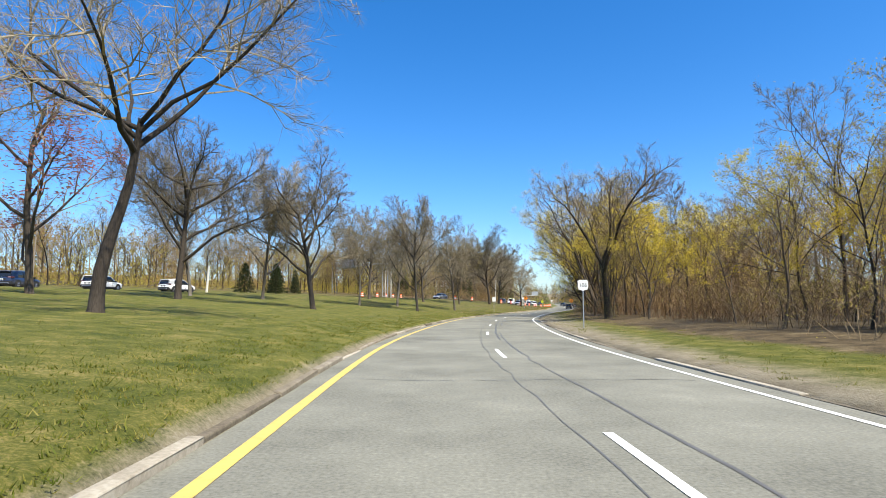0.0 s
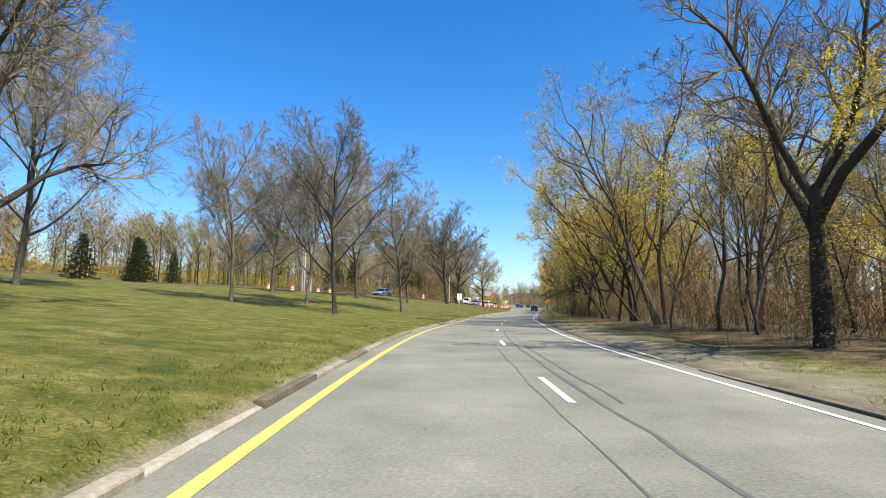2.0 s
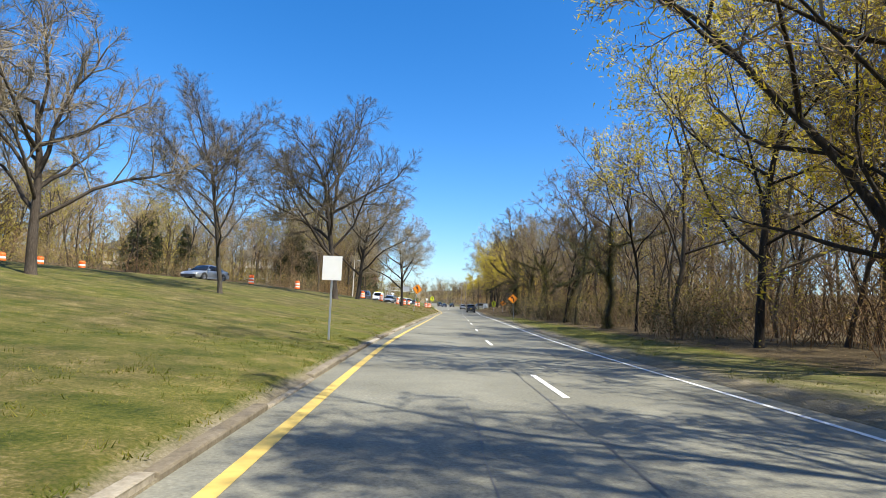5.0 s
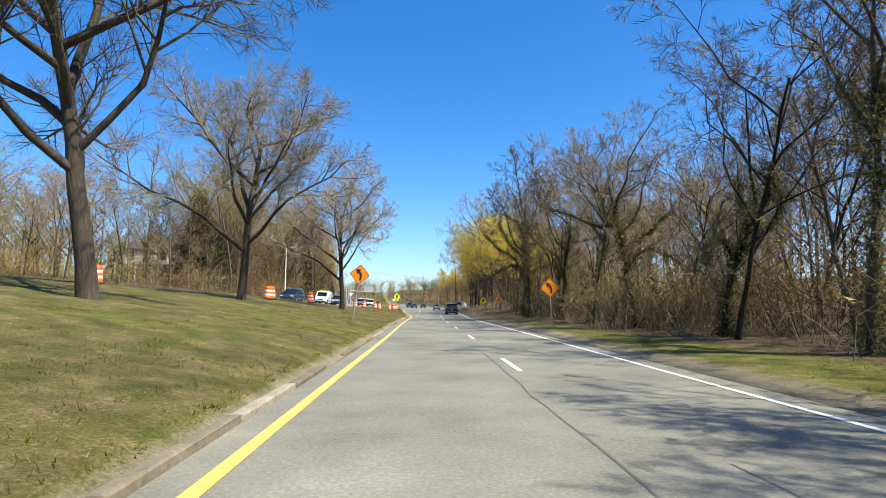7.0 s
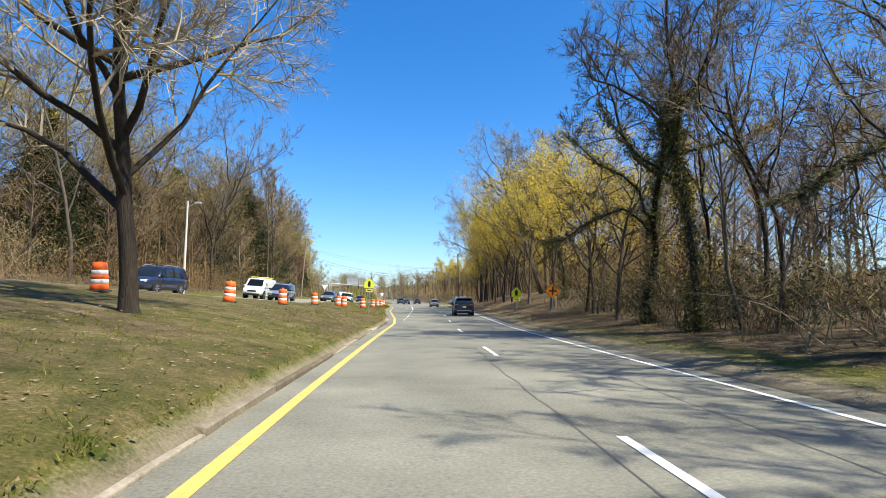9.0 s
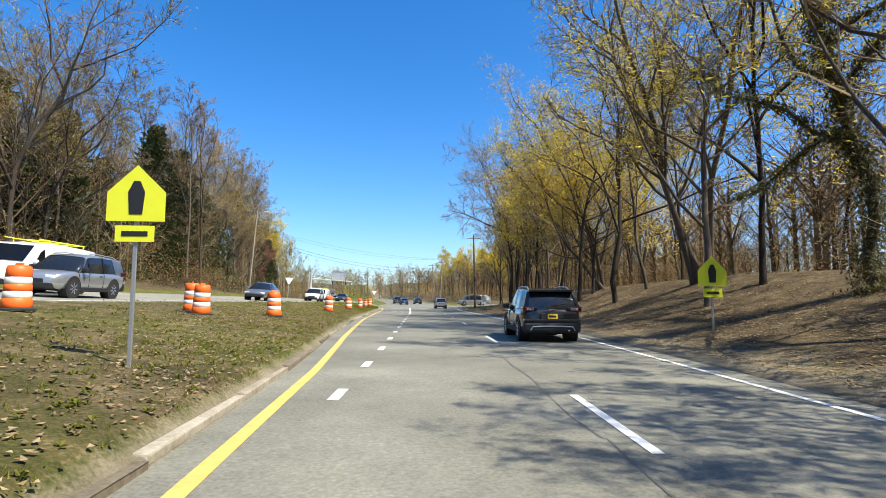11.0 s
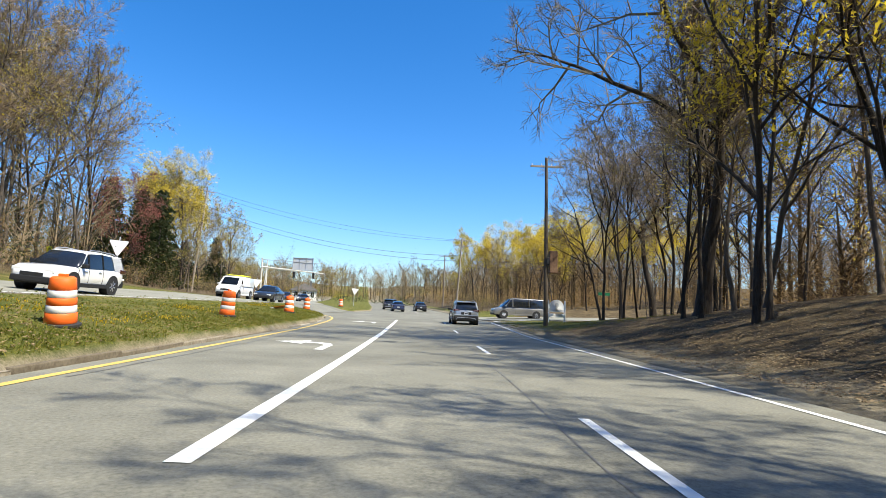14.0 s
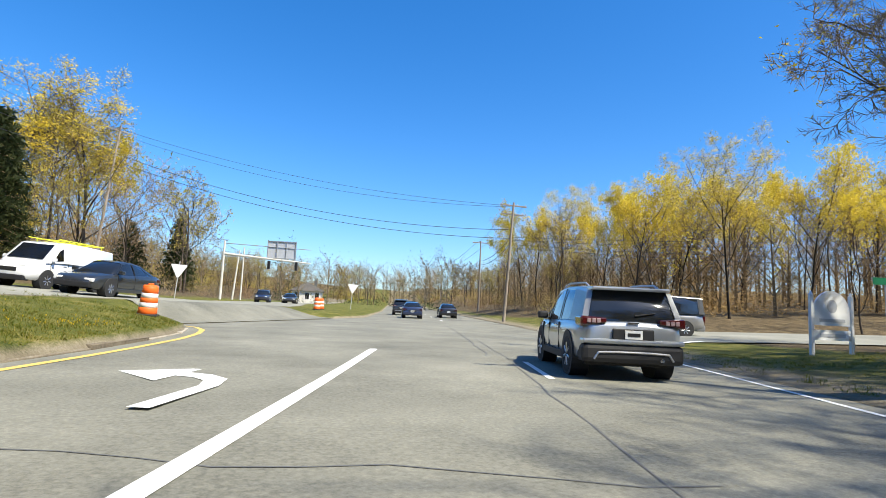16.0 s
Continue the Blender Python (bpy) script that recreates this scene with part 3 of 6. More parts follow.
kerb("kerb_left", -12, 285, kerb_left, -1, "cracked concrete kerb stones along the median")
kerb("kerb_right", -12, 60, kerb_right, 1, "low concrete kerb stones along the verge, half buried in sand", 0.055)


# ---------------------------------------------------------------- trees
def tube(verts, faces, pts, radii, sides, point=False):
    """A tapered branch along the points; point: it ends in a tip."""
    first = len(verts)
    axis = (pts[-1] - pts[0]).normalized()
    side = axis.orthogonal().normalized()
    up = axis.cross(side)
    ring = [(math.cos(2 * math.pi * k / sides), math.sin(2 * math.pi * k / sides)) for k in range(sides)]
    body = len(pts) - 1 if point else len(pts)
    for p, r in zip(pts[:body], radii):
        for c, s in ring:
            verts.append((p.x + (side.x * c + up.x * s) * r, p.y + (side.y * c + up.y * s) * r, p.z + (side.z * c + up.z * s) * r))
    for i in range(body - 1):
        a = first + i * sides
        for k in range(sides):
            b = (k + 1) % sides
            faces.append((a + k, a + b, a + sides + b, a + sides + k))
    if point:
        a = first + (body - 1) * sides
        verts.append(tuple(pts[-1]))
        for k in range(sides):
            faces.append((a + k, a + (k + 1) % sides, len(verts) - 1))


def sprig(verts, faces, p, size, rng):
    """One small leaf or bud."""
    a = Vector((rng.uniform(-1, 1), rng.uniform(-1, 1), rng.uniform(-1, 1))).normalized() * size
    b = a.orthogonal().normalized() * size * rng.uniform(0.4, 0.7)
    n = len(verts)
    verts += [tuple(p - a * 0.5), tuple(p + b * 0.5), tuple(p + a * 0.6 - b * 0.3)]
    faces.append((n, n + 1, n + 2))


def twig(verts, faces, p, d, length, r, rng):
    """The last, hair-thin shoots of a crown: a slim spike."""
    side = d.orthogonal().normalized()
    side = (side * math.cos(length * 91) + d.cross(side) * math.sin(length * 91)) * r
    n = len(verts)
    verts += [tuple(p - side), tuple(p + side), tuple(p + d * length)]
    faces.append((n, n + 1, n + 2))


def grow(seed, tall, clear, girth, levels, up=0.12, wobble=0.12, spread=1.0, leaves=0, leaf_size=0.14, fork=0, leaf_from=2, lean=0.0, ivy=0, low=0.28, drop=0.3, fine=False):
    """Meshes of a tree. levels: for each order of branches (number, angle from the parent, length share, thickness share)."""
    rng = random.Random(seed)
    bark, twigs, leaf, vine = ([], []), ([], []), ([], []), ([], [])
    tips = []

    def branch(p, d, length, r, level, rise):
        last = level == len(levels)
        if last and level > 2:
            twig(*twigs, p, (d + Vector((0, 0, rise))).normalized(), length, 0.0075 if fine else 0.011, rng)
            if level >= leaf_from:
                tips.append(p + d * length * 0.8)
            return
        steps_n = 9 if level == 0 else (6 if level == 1 else (1 if level > 2 and (last or not fine) else 3 if level == 2 else 2))
        pts, radii = [p.copy()], [r]
        for i in range(steps_n):
            w = wobble * ((0.3 if fine else 0.6) if level == 0 else 1.0 if level == 1 else 1.5)
            d = (d + Vector((rng.gauss(0, w), rng.gauss(0, w), rng.gauss(0, w) + rise))).normalized()
            p = p + d * (length / steps_n)
            pts.append(p.copy())
            f = (i + 1) / steps_n
            radii.append(max(0.004, r * (1 - f * (0.6 if level == 0 else 0.8 if level < 3 else 0.6))))
        if level == 0:
            radii[0] = r * 1.45
            if clear > 1:
                pts.insert(1, pts[0].lerp(pts[1], 0.28))
                radii.insert(1, r * 1.06)
        sides = 9 if level == 0 else (6 if fine else 5) if level == 1 else 4 if level == 2 and fine else 3
        tube(*(bark if level < 2 else twigs), pts, radii, sides, level >= 2)
        if level >= leaf_from:
            tips.extend(pts[1:])
        if ivy and level <= 1:
            for a, b, rr in zip(pts, pts[1:], radii):
                if a.z < tall * 0.75:
                    for _ in range(int(ivy * (3 if level == 0 else 1.3))):
                        q = a.lerp(b, rng.random()) + Vector((rng.gauss(0, 1), rng.gauss(0, 1), rng.gauss(0, 0.6))) * (rr + 0.1) * 0.9
                        sprig(*vine, q, 0.14, rng)
        if level + 1 > len(levels):
            return
        count, angle, share, thick = levels[level]
        spin = rng.uniform(0, 6.28)
        for k in range(count):
            f0 = clear / tall if level == 0 else low
            f = f0 + (1 - f0) * ((k + rng.uniform(0.2, 0.8)) / count)
            if level == 0 and fork:
                f = min(1.0, f0 + (1 - f0) * rng.uniform(0, 1) ** 1.5 * 0.9)
            x = f * (len(pts) - 1)
            i = min(int(x), len(pts) - 2)
            q = pts[i].lerp(pts[i + 1], x - i)
            way = (pts[i + 1] - pts[i]).normalized()
            spin += 2.4 + rng.uniform(-0.5, 0.5)
            side = way.orthogonal().normalized()
            side = Matrix.Rotation(spin, 3, way) @ side
            a = radians(angle * rng.uniform(0.75, 1.25))
            nd = way * math.cos(a) + side * math.sin(a) * spread
            taper = 1.0 - drop * (f - f0) / max(1e-3, 1 - f0) if level == 0 else 1.15 - 0.6 * f
            ln = length * share * taper * rng.uniform(0.75, 1.2)
            rr = min(r * thick * rng.uniform(0.8, 1.15), radii[i] * 0.85)
            branch(q, nd.normalized(), ln, max(rr, 0.007 if fine and level >= 2 else 0.0125), level + 1, up if level == 0 else up * 0.7)

    branch(Vector((0, 0, -0.15)), Vector((lean, 0, 1)).normalized(), tall, girth, 0, 0.03)
    if leaves and tips:
        for _ in range(leaves):
            q = rng.choice(tips) + Vector((rng.gauss(0, 0.18), rng.gauss(0, 0.18), rng.gauss(0, 0.18)))
            sprig(*leaf, q, leaf_size * rng.uniform(0.6, 1.4), rng)
    return bark, twigs, leaf, vine


class Kind:
    """One sort of tree: meshes made once, then placed as often as needed."""

    def __init__(self, name, label, twig=TWIG, leaf_mat=None, bark_mat=BARK, category="tree", **spec):
        bark, twigs, leaf, vine = grow(**spec)
        self.name, self.label, self.category = name, label, category
        self.meshes = [("trunk", mesh_from("trunk", *bark, bark_mat, True)), ("crown", mesh_from("crown", *twigs, twig))]
        if leaf[0]:
            self.meshes.append(("foliage", mesh_from("foliage", *leaf, leaf_mat)))
        if vine[0]:
            self.meshes.append(("ivy", mesh_from("ivy", *vine, LEAF_IVY)))

    def put(self, m, group="", label=""):
        ob = thing(self.name, m, label or self.label, self.category, group)
        for name, me in self.meshes:
            piece(name, me, ob)
        return ob


LAWN = "trees on the lawn"
lawn_kinds = [
    Kind("lawn_tree", "bare spreading lawn tree with thick dark limbs", twig=TWIG_TAN, fine=True, seed=3, tall=7.0, clear=5.6, girth=0.25, up=0.07, wobble=0.2, drop=0.0, levels=[(7, 62, 1.2, 0.55), (12, 46, 0.46, 0.42), (10, 46, 0.55, 0.45), (16, 44, 0.6, 0.6)]),
    Kind("lawn_tree", "bare upright lawn tree with fine ascending twigs", twig=TWIG_TAN, bark_mat=BARK_PALE, fine=True, seed=5, tall=9, clear=3.0, girth=0.155, up=0.1, wobble=0.14, levels=[(14, 44, 0.74, 0.5), (11, 38, 0.44, 0.42), (10, 40, 0.6, 0.5), (18, 42, 0.62, 0.6)], leaves=2200, leaf_size=0.055, leaf_mat=BUD_OLIVE, leaf_from=3),
    Kind("lawn_tree", "bare broad oval lawn tree with a dense twig crown", twig=TWIG_TAN, fine=True, seed=8, tall=8, clear=2.8, girth=0.22, up=0.08, wobble=0.16, levels=[(13, 54, 0.86, 0.5), (11, 40, 0.44, 0.42), (10, 42, 0.6, 0.5), (18, 44, 0.62, 0.6)], leaves=2200, leaf_size=0.055, leaf_mat=BUD_OLIVE, leaf_from=3),
]
wood_kinds = [
    Kind("woodland_tree", "tall slender bare woodland tree", seed=21, tall=13, clear=6, girth=0.095, up=0.12, levels=[(8, 32, 0.42, 0.45), (7, 36, 0.42, 0.48), (8, 38, 0.45, 0.55), (12, 42, 0.72, 0.8)], leaves=1100, leaf_size=0.1, leaf_mat=BUD_BROWN),
    Kind("woodland_tree", "tall bare woodland tree with a forked stem", seed=22, tall=9.5, clear=3.6, girth=0.11, up=0.12, wobble=0.17, drop=0.1, levels=[(7, 30, 0.75, 0.6), (7, 38, 0.42, 0.48), (8, 38, 0.45, 0.55), (12, 42, 0.72, 0.8)], lean=-0.06, leaves=1400, leaf_size=0.1, leaf_mat=BUD_OLIVE),
    Kind("woodland_tree", "leaning bare woodland tree with crooked limbs", seed=23, tall=10, clear=3.6, girth=0.11, up=0.08, wobble=0.26, drop=0.1, levels=[(8, 44, 0.66, 0.5), (7, 40, 0.44, 0.48), (8, 38, 0.45, 0.55), (12, 42, 0.72, 0.8)], lean=-0.25, leaves=1400, leaf_size=0.1, leaf_mat=BUD_YELLOW),
    Kind("woodland_tree", "thin young bare tree at the edge of the woods", seed=24, tall=8.5, clear=2.2, girth=0.075, up=0.12, levels=[(9, 34, 0.48, 0.5), (7, 36, 0.45, 0.5), (18, 40, 0.5, 0.6)], twig=TWIG_RED, leaves=500, leaf_size=0.1, leaf_mat=BUD_BROWN),
    Kind("woodland_tree", "bare woodland tree with olive buds in the crown", seed=25, tall=10, clear=4, girth=0.11, up=0.1, levels=[(9, 42, 0.6, 0.45), (7, 38, 0.45, 0.5), (6, 38, 0.5, 0.55), (8, 40, 0.6, 0.7)], leaves=2600, leaf_size=0.12, leaf_mat=BUD_OLIVE),
]
back_kinds = [
    Kind("woodland_tree", "tall bare tree deep in the woods", seed=26, tall=11, clear=4, girth=0.1, up=0.12, levels=[(9, 36, 0.5, 0.45), (6, 38, 0.5, 0.5), (6, 38, 0.5, 0.6), (10, 42, 0.65, 0.7)], leaves=700, leaf_size=0.15, leaf_mat=BUD_BROWN),
    Kind("woodland_tree", "slim tree with brown buds in the woods", seed=27, tall=9.5, clear=3, girth=0.1, up=0.12, levels=[(9, 38, 0.5, 0.45), (6, 38, 0.5, 0.5), (6, 38, 0.5, 0.6), (10, 42, 0.65, 0.7)], leaves=1000, leaf_size=0.15, leaf_mat=BUD_OLIVE, twig=TWIG_RED),
]
yellow_kinds = [
    Kind("budding_tree", "maple with young yellow-green leaves", seed=31, tall=8.5, clear=2.8, girth=0.125, up=0.08, levels=[(11, 48, 0.75, 0.45), (7, 40, 0.45, 0.48), (6, 38, 0.5, 0.55), (5, 40, 0.6, 0.7)], leaves=10500, leaf_size=0.16, leaf_mat=BUD_YELLOW),
    Kind("budding_tree", "leaning maple with sparse yellow-green leaves", seed=32, tall=9.5, clear=3.6, girth=0.12, up=0.1, wobble=0.2, levels=[(10, 44, 0.7, 0.48), (7, 40, 0.48, 0.48), (6, 38, 0.5, 0.55), (5, 40, 0.6, 0.7)], leaves=9500, leaf_size=0.155, leaf_mat=BUD_YELLOW, lean=-0.2),
]
vine_kinds = [
    Kind("vine_covered_tree", "crooked bare tree wrapped in ivy", seed=41, tall=9, clear=3.8, girth=0.155, up=0.07, wobble=0.32, drop=0.1, levels=[(8, 50, 0.7, 0.5), (7, 44, 0.45, 0.48), (8, 42, 0.45, 0.55), (13, 42, 0.75, 0.8)], ivy=170, lean=-0.1),
    Kind("vine_covered_tree", "bare tree with climbing vines up its stem", seed=42, tall=10, clear=4.5, girth=0.14, up=0.1, wobble=0.26, drop=0.1, levels=[(8, 42, 0.65, 0.5), (7, 42, 0.45, 0.48), (8, 40, 0.45, 0.55), (13, 42, 0.75, 0.8)], ivy=130),
]
far_kind = [
    Kind("distant_tree", "bare brown tree standing far off", seed=51, tall=8.5, clear=2.6, girth=0.11, up=0.1, levels=[(10, 44, 0.75, 0.45), (7, 40, 0.48, 0.5), (6, 38, 0.5, 0.7), (10, 40, 0.65, 0.7)], leaves=900, leaf_size=0.18, leaf_mat=BUD_BROWN),
    Kind("distant_tree", "far-off tree with olive spring buds", seed=52, tall=8, clear=2.2, girth=0.11, up=0.1, levels=[(10, 44, 0.75, 0.45), (6, 40, 0.48, 0.5), (6, 38, 0.5, 0.7), (10, 40, 0.65, 0.7)], leaves=1800, leaf_size=0.2, leaf_mat=BUD_OLIVE),
    Kind("distant_tree", "far-off tree with fresh yellow leaves", seed=53, tall=7.5, clear=2.6, girth=0.085, up=0.1, levels=[(10, 44, 0.75, 0.45), (6, 42, 0.48, 0.5), (6, 38, 0.55, 0.7), (6, 40, 0.65, 0.7)], leaves=13000, leaf_size=0.16, leaf_mat=BUD_YELLOW),
]


class Clump(Kind):
    """Several stems that fan out from one root: for each a seed, a lean, a turn (degrees) and a height."""

    def __init__(self, name, label, stems, leaf_mat, **spec):
        joined = [([], []) for _ in range(4)]
        for seed, lean, turn, tall in stems:
            m = Matrix.Translation((math.cos(seed) * 0.35, math.sin(seed) * 0.35, 0)) @ Matrix.Rotation(radians(turn), 4, "Z")
            for (v, f), (v1, f1) in zip(joined, grow(seed=seed, lean=lean, tall=tall, **spec)):
                n = len(v)
                v.extend(tuple(m @ Vector(p)) for p in v1)
                f.extend(tuple(i + n for i in q) for q in f1)
        self.name, self.label, self.category = name, label, "tree"
        self.meshes = [(part_name, mesh_from(part_name, *data, mat, smooth)) for part_name, data, mat, smooth in zip(("trunk", "crown", "foliage", "ivy"), joined, (BARK, TWIG, leaf_mat, LEAF_IVY), (True, False, False, False)) if data[0]]


arching_kinds = [
    Clump("budding_tree", "many-stemmed maple arching over the road, with sparse yellow-olive leaves", ((301, -0.62, 0, 12.0), (302, -0.42, 24, 13.0), (303, -0.3, -30, 13.5), (304, -0.12, 70, 12.5)), BUD_YELLOW,
          clear=3.2, girth=0.135, up=0.06, wobble=0.17, levels=[(9, 38, 0.45, 0.5), (7, 40, 0.46, 0.46), (6, 40, 0.5, 0.5), (6, 42, 0.62, 0.7)], leaves=4600, leaf_size=0.15),
    Clump("budding_tree", "many-stemmed leaning tree with olive buds over the verge", ((311, -0.5, 10, 13.0), (312, -0.3, -24, 14.0), (313, -0.05, 40, 13.0)), BUD_OLIVE,
          clear=4.2, girth=0.15, up=0.07, wobble=0.18, levels=[(9, 36, 0.45, 0.5), (7, 40, 0.46, 0.46), (6, 40, 0.5, 0.5), (6, 42, 0.62, 0.7)], leaves=2600, leaf_size=0.14),
]
forked_tree = Kind("forked_tree", "thick dark tree forked into upright limbs beside the woods", fine=True, seed=17, tall=5.2, clear=3.6, girth=0.36, up=0.11, wobble=0.15, drop=0.0, levels=[(5, 34, 1.6, 0.66), (12, 42, 0.42, 0.4), (10, 42, 0.55, 0.45), (15, 44, 0.6, 0.6)], leaves=1500, leaf_size=0.07, leaf_mat=BUD_OLIVE, leaf_from=3, ivy=60)
red_kind = Kind("red_leaf_tree", "ornamental tree with dark red young leaves", seed=61, tall=8, clear=1.6, girth=0.16, up=0.1, levels=[(10, 50, 0.55, 0.45), (7, 42, 0.5, 0.5), (5, 40, 0.5, 0.6)], leaves=6000, leaf_size=0.18, leaf_mat=BUD_RED)


def conifer(seed, tall, wide):
    """A dense evergreen: stacked drooping boughs of needle sprays."""
    rng = random.Random(seed)
    bark, twigs, leaf = ([], []), ([], []), ([], [])
    tube(*bark, [Vector((0, 0, -0.1)), Vector((0.05, 0, tall * 0.5)), Vector((0, 0.05, tall))], [0.2, 0.12, 0.02], 7)
    n = int(tall * 9)
    for k in range(n):
        f = k / n
        z = tall * (0.06 + 0.93 * f)
        reach = wide * (1 - f) ** 0.75 * rng.uniform(0.75, 1.1) + 0.15
        a = k * 2.4
        end = Vector((math.cos(a) * reach, math.sin(a) * reach, z - reach * 0.18))
        mid = Vector((math.cos(a) * reach * 0.5, math.sin(a) * reach * 0.5, z + 0.05))
        tube(*twigs, [Vector((0, 0, z)), mid, end], [0.035, 0.022, 0.008], 3)
        for _ in range(int(24 + reach * 22)):
            t = rng.uniform(0.25, 1.05)
            p = Vector((0, 0, z)).lerp(end, t) + Vector((rng.gauss(0, 0.16), rng.gauss(0, 0.16), rng.gauss(0, 0.12)))
            sprig(*leaf, p, rng.uniform(0.25, 0.45), rng)
    return bark, twigs, leaf


class Evergreen(Kind):
    def __init__(self, name, label, seed, tall, wide):
        bark, twigs, leaf = conifer(seed, tall, wide)
        self.name, self.label, self.category = name, label, "tree"
        self.meshes = [("trunk", mesh_from("trunk", *bark, BARK, True)), ("crown", mesh_from("crown", *twigs, TWIG)), ("foliage", mesh_from("foliage", *leaf, LEAF_GREEN))]


evergreen = [Evergreen("evergreen", "dense dark green conifer", 71, 8, 2.0), Evergreen("evergreen", "broad dark evergreen tree", 72, 7, 2.8)]

# lawn trees of the median, one by one: kind, s, u, turn, scale
for k, s, u, turn, sc in ((0, 18.2, -11.0, 20, 0.98), (2, 44, -23.7, 40, 1.3), (1, 55, -30, 10, 1.2), (2, 47, -13.3, 120, 1.08), (1, 70, -17.2, 90, 0.92), (1, 69.5, -9.3, 300, 1.1), (1, 78.3, -14.7, 220, 1.06),
                          (1, 86.4, -8.0, 30, 1.04), (2, 104, -18, 75, 1.05), (1, 112, -13, 10, 0.9), (2, 130.2, -10.2, 160, 1.4), (2, 147, -11.0, 250, 1.2), (2, 160.5, -6.9, 200, 1.0), (1, 62, -26, 140, 1.2), (2, 92, -24, 33, 1.2), (1, 30, -32, 77, 1.2)):
    lawn_kinds[k].put(stand(s, u, turn, sc), LAWN)

WOODS = "trees of the roadside woods"
rng = random.Random(11)


def wood_row(s0, s1, u0, u1, count, kinds, group, scale=(0.85, 1.2), turn=None):
    placed = []
    for _ in range(count * 6):
        if len(placed) >= count:
            break
        s, u = rng.uniform(s0, s1), None
        u = rng.uniform(u0(s) if callable(u0) else u0, u1(s) if callable(u1) else u1)
        if abs(s - 207) < 9 and -58 < u < -36 or abs(s - 170) < 9 and -64 < u < -44:
            continue
        if any(abs(s - a) < 1.3 and abs(u - b) < 1.3 for a, b in placed):
            continue
        placed.append((s, u))
        rng.choice(kinds).put(stand(s, u, rng.uniform(0, 360) if turn is None else turn + rng.uniform(-40, 40), rng.uniform(*scale), lean=rng.uniform(-2, 2)), group)


kr = kerb_right
# the edge of the woods, whose trees lean out over the road, then the woods behind
forked_tree.put(stand(49.2, 11.6, 20, 1.0), WOODS)
for s, u, k, turn, sc in ((72.5, 13.2, 1, 0, 1.1), (80, 13.0, 0, 10, 1.1), (91, 12.2, 0, -12, 1.14), (208, 13.0, 1, 10, 1.1), (224, 13.2, 0, 8, 1.1)):
    arching_kinds[k].put(stand(s, u, turn, sc), WOODS)
for s, u, k, turn, sc in ((62, 13.5, 1, 0, 1.0), (100, 11.5, 0, 0, 1.3), (110, 12.5, 1, -10, 1.2), (176, 10.2, 0, 0, 0.95), (183, 11, 0, 60, 1.0), (192, 10.2, 0, 0, 1.15), (202, 10.2, 0, 30, 1.2), (212, 10.2, 1, 0, 1.25), (220, 10.4, 0, 15, 1.2), (229, 11.6, 1, 5, 1.15), (247, 13.5, 0, 80, 1.2)):
    yellow_kinds[k].put(stand(s, u, turn, sc), WOODS)
for s, u, k, turn, sc in ((118, 11, 0, 0, 0.9), (126, 10.5, 1, 40, 0.9), (134, 11.3, 0, 70, 0.85), (142, 10.8, 0, 200, 0.95), (150, 11.2, 1, 0, 0.9), (158, 11, 0, 20, 1.0), (167, 10.0, 1, 120, 1.15), (172.5, 10.5, 0, 10, 1.2), (197, 12.5, 0, 310, 1.1)):
    vine_kinds[k].put(stand(s, u, turn, sc), WOODS)
lawn_kinds[0].put(stand(275.5, 18.5, 100, 1.2), WOODS, "bare tree with drooping branches at the corner")
lawn_kinds[0].put(stand(256.5, 12.5, 260, 1.45), WOODS, "large bare tree reaching over the road")
wood_row(14, 60, lambda s: kr(s) + steps(s, (14, 14), (30, 9), (48, 5.5)), lambda s: kr(s) + 17, 28, [wood_kinds[4], wood_kinds[3], wood_kinds[4], wood_kinds[3], yellow_kinds[1]], WOODS, (0.55, 0.8))
wood_kinds[1].put(stand(33, 21.5, 30, 0.95), WOODS)
wood_row(10, 60, lambda s: kr(s) + 17, lambda s: kr(s) + 38, 12, back_kinds + wood_kinds[4:], WOODS, (0.75, 0.95))
wood_row(56, 110, lambda s: kr(s) + 6, lambda s: kr(s) + 15, 16, wood_kinds[:4] + [wood_kinds[4], yellow_kinds[1]], WOODS, (0.85, 1.2), 0)
wood_row(56, 110, lambda s: kr(s) + 12, lambda s: kr(s) + 34, 10, back_kinds + wood_kinds[4:], WOODS, (0.9, 1.2))
wood_row(108, 190, lambda s: kr(s) + 4.8, lambda s: kr(s) + 14, 32, [wood_kinds[1], wood_kinds[2], wood_kinds[3], wood_kinds[4]], WOODS, (0.72, 1.0), 0)
wood_row(108, 190, lambda s: kr(s) + 13, lambda s: kr(s) + 34, 30, back_kinds + wood_kinds[4:], WOODS, (0.95, 1.2))
wood_row(188, 266, lambda s: kr(s) + 4.2, lambda s: kr(s) + 14, 18, wood_kinds[:3] + [yellow_kinds[0], yellow_kinds[1], yellow_kinds[1], wood_kinds[4]], WOODS, (0.9, 1.2), 0)
wood_row(188, 272, lambda s: kr(s) + 13, lambda s: kr(s) + 36, 14, back_kinds + wood_kinds[:1] + back_kinds, WOODS, (0.95, 1.25))
for s, u, k, turn, sc in ((264, 15, 2, 0, 1.0), (270.2, 12.6, 1, 60, 0.95), (271.8, 14.6, 0, 120, 0.95), (273.6, 13.6, 2, 200, 0.9), (275, 15.6, 1, 20, 0.9), (276.4, 17.6, 0, 90, 0.9), (273, 18.2, 1, 10, 1.0), (277, 21, 2, 50, 0.9)):
    wood_kinds[k].put(stand(s, u, turn, sc), WOODS)
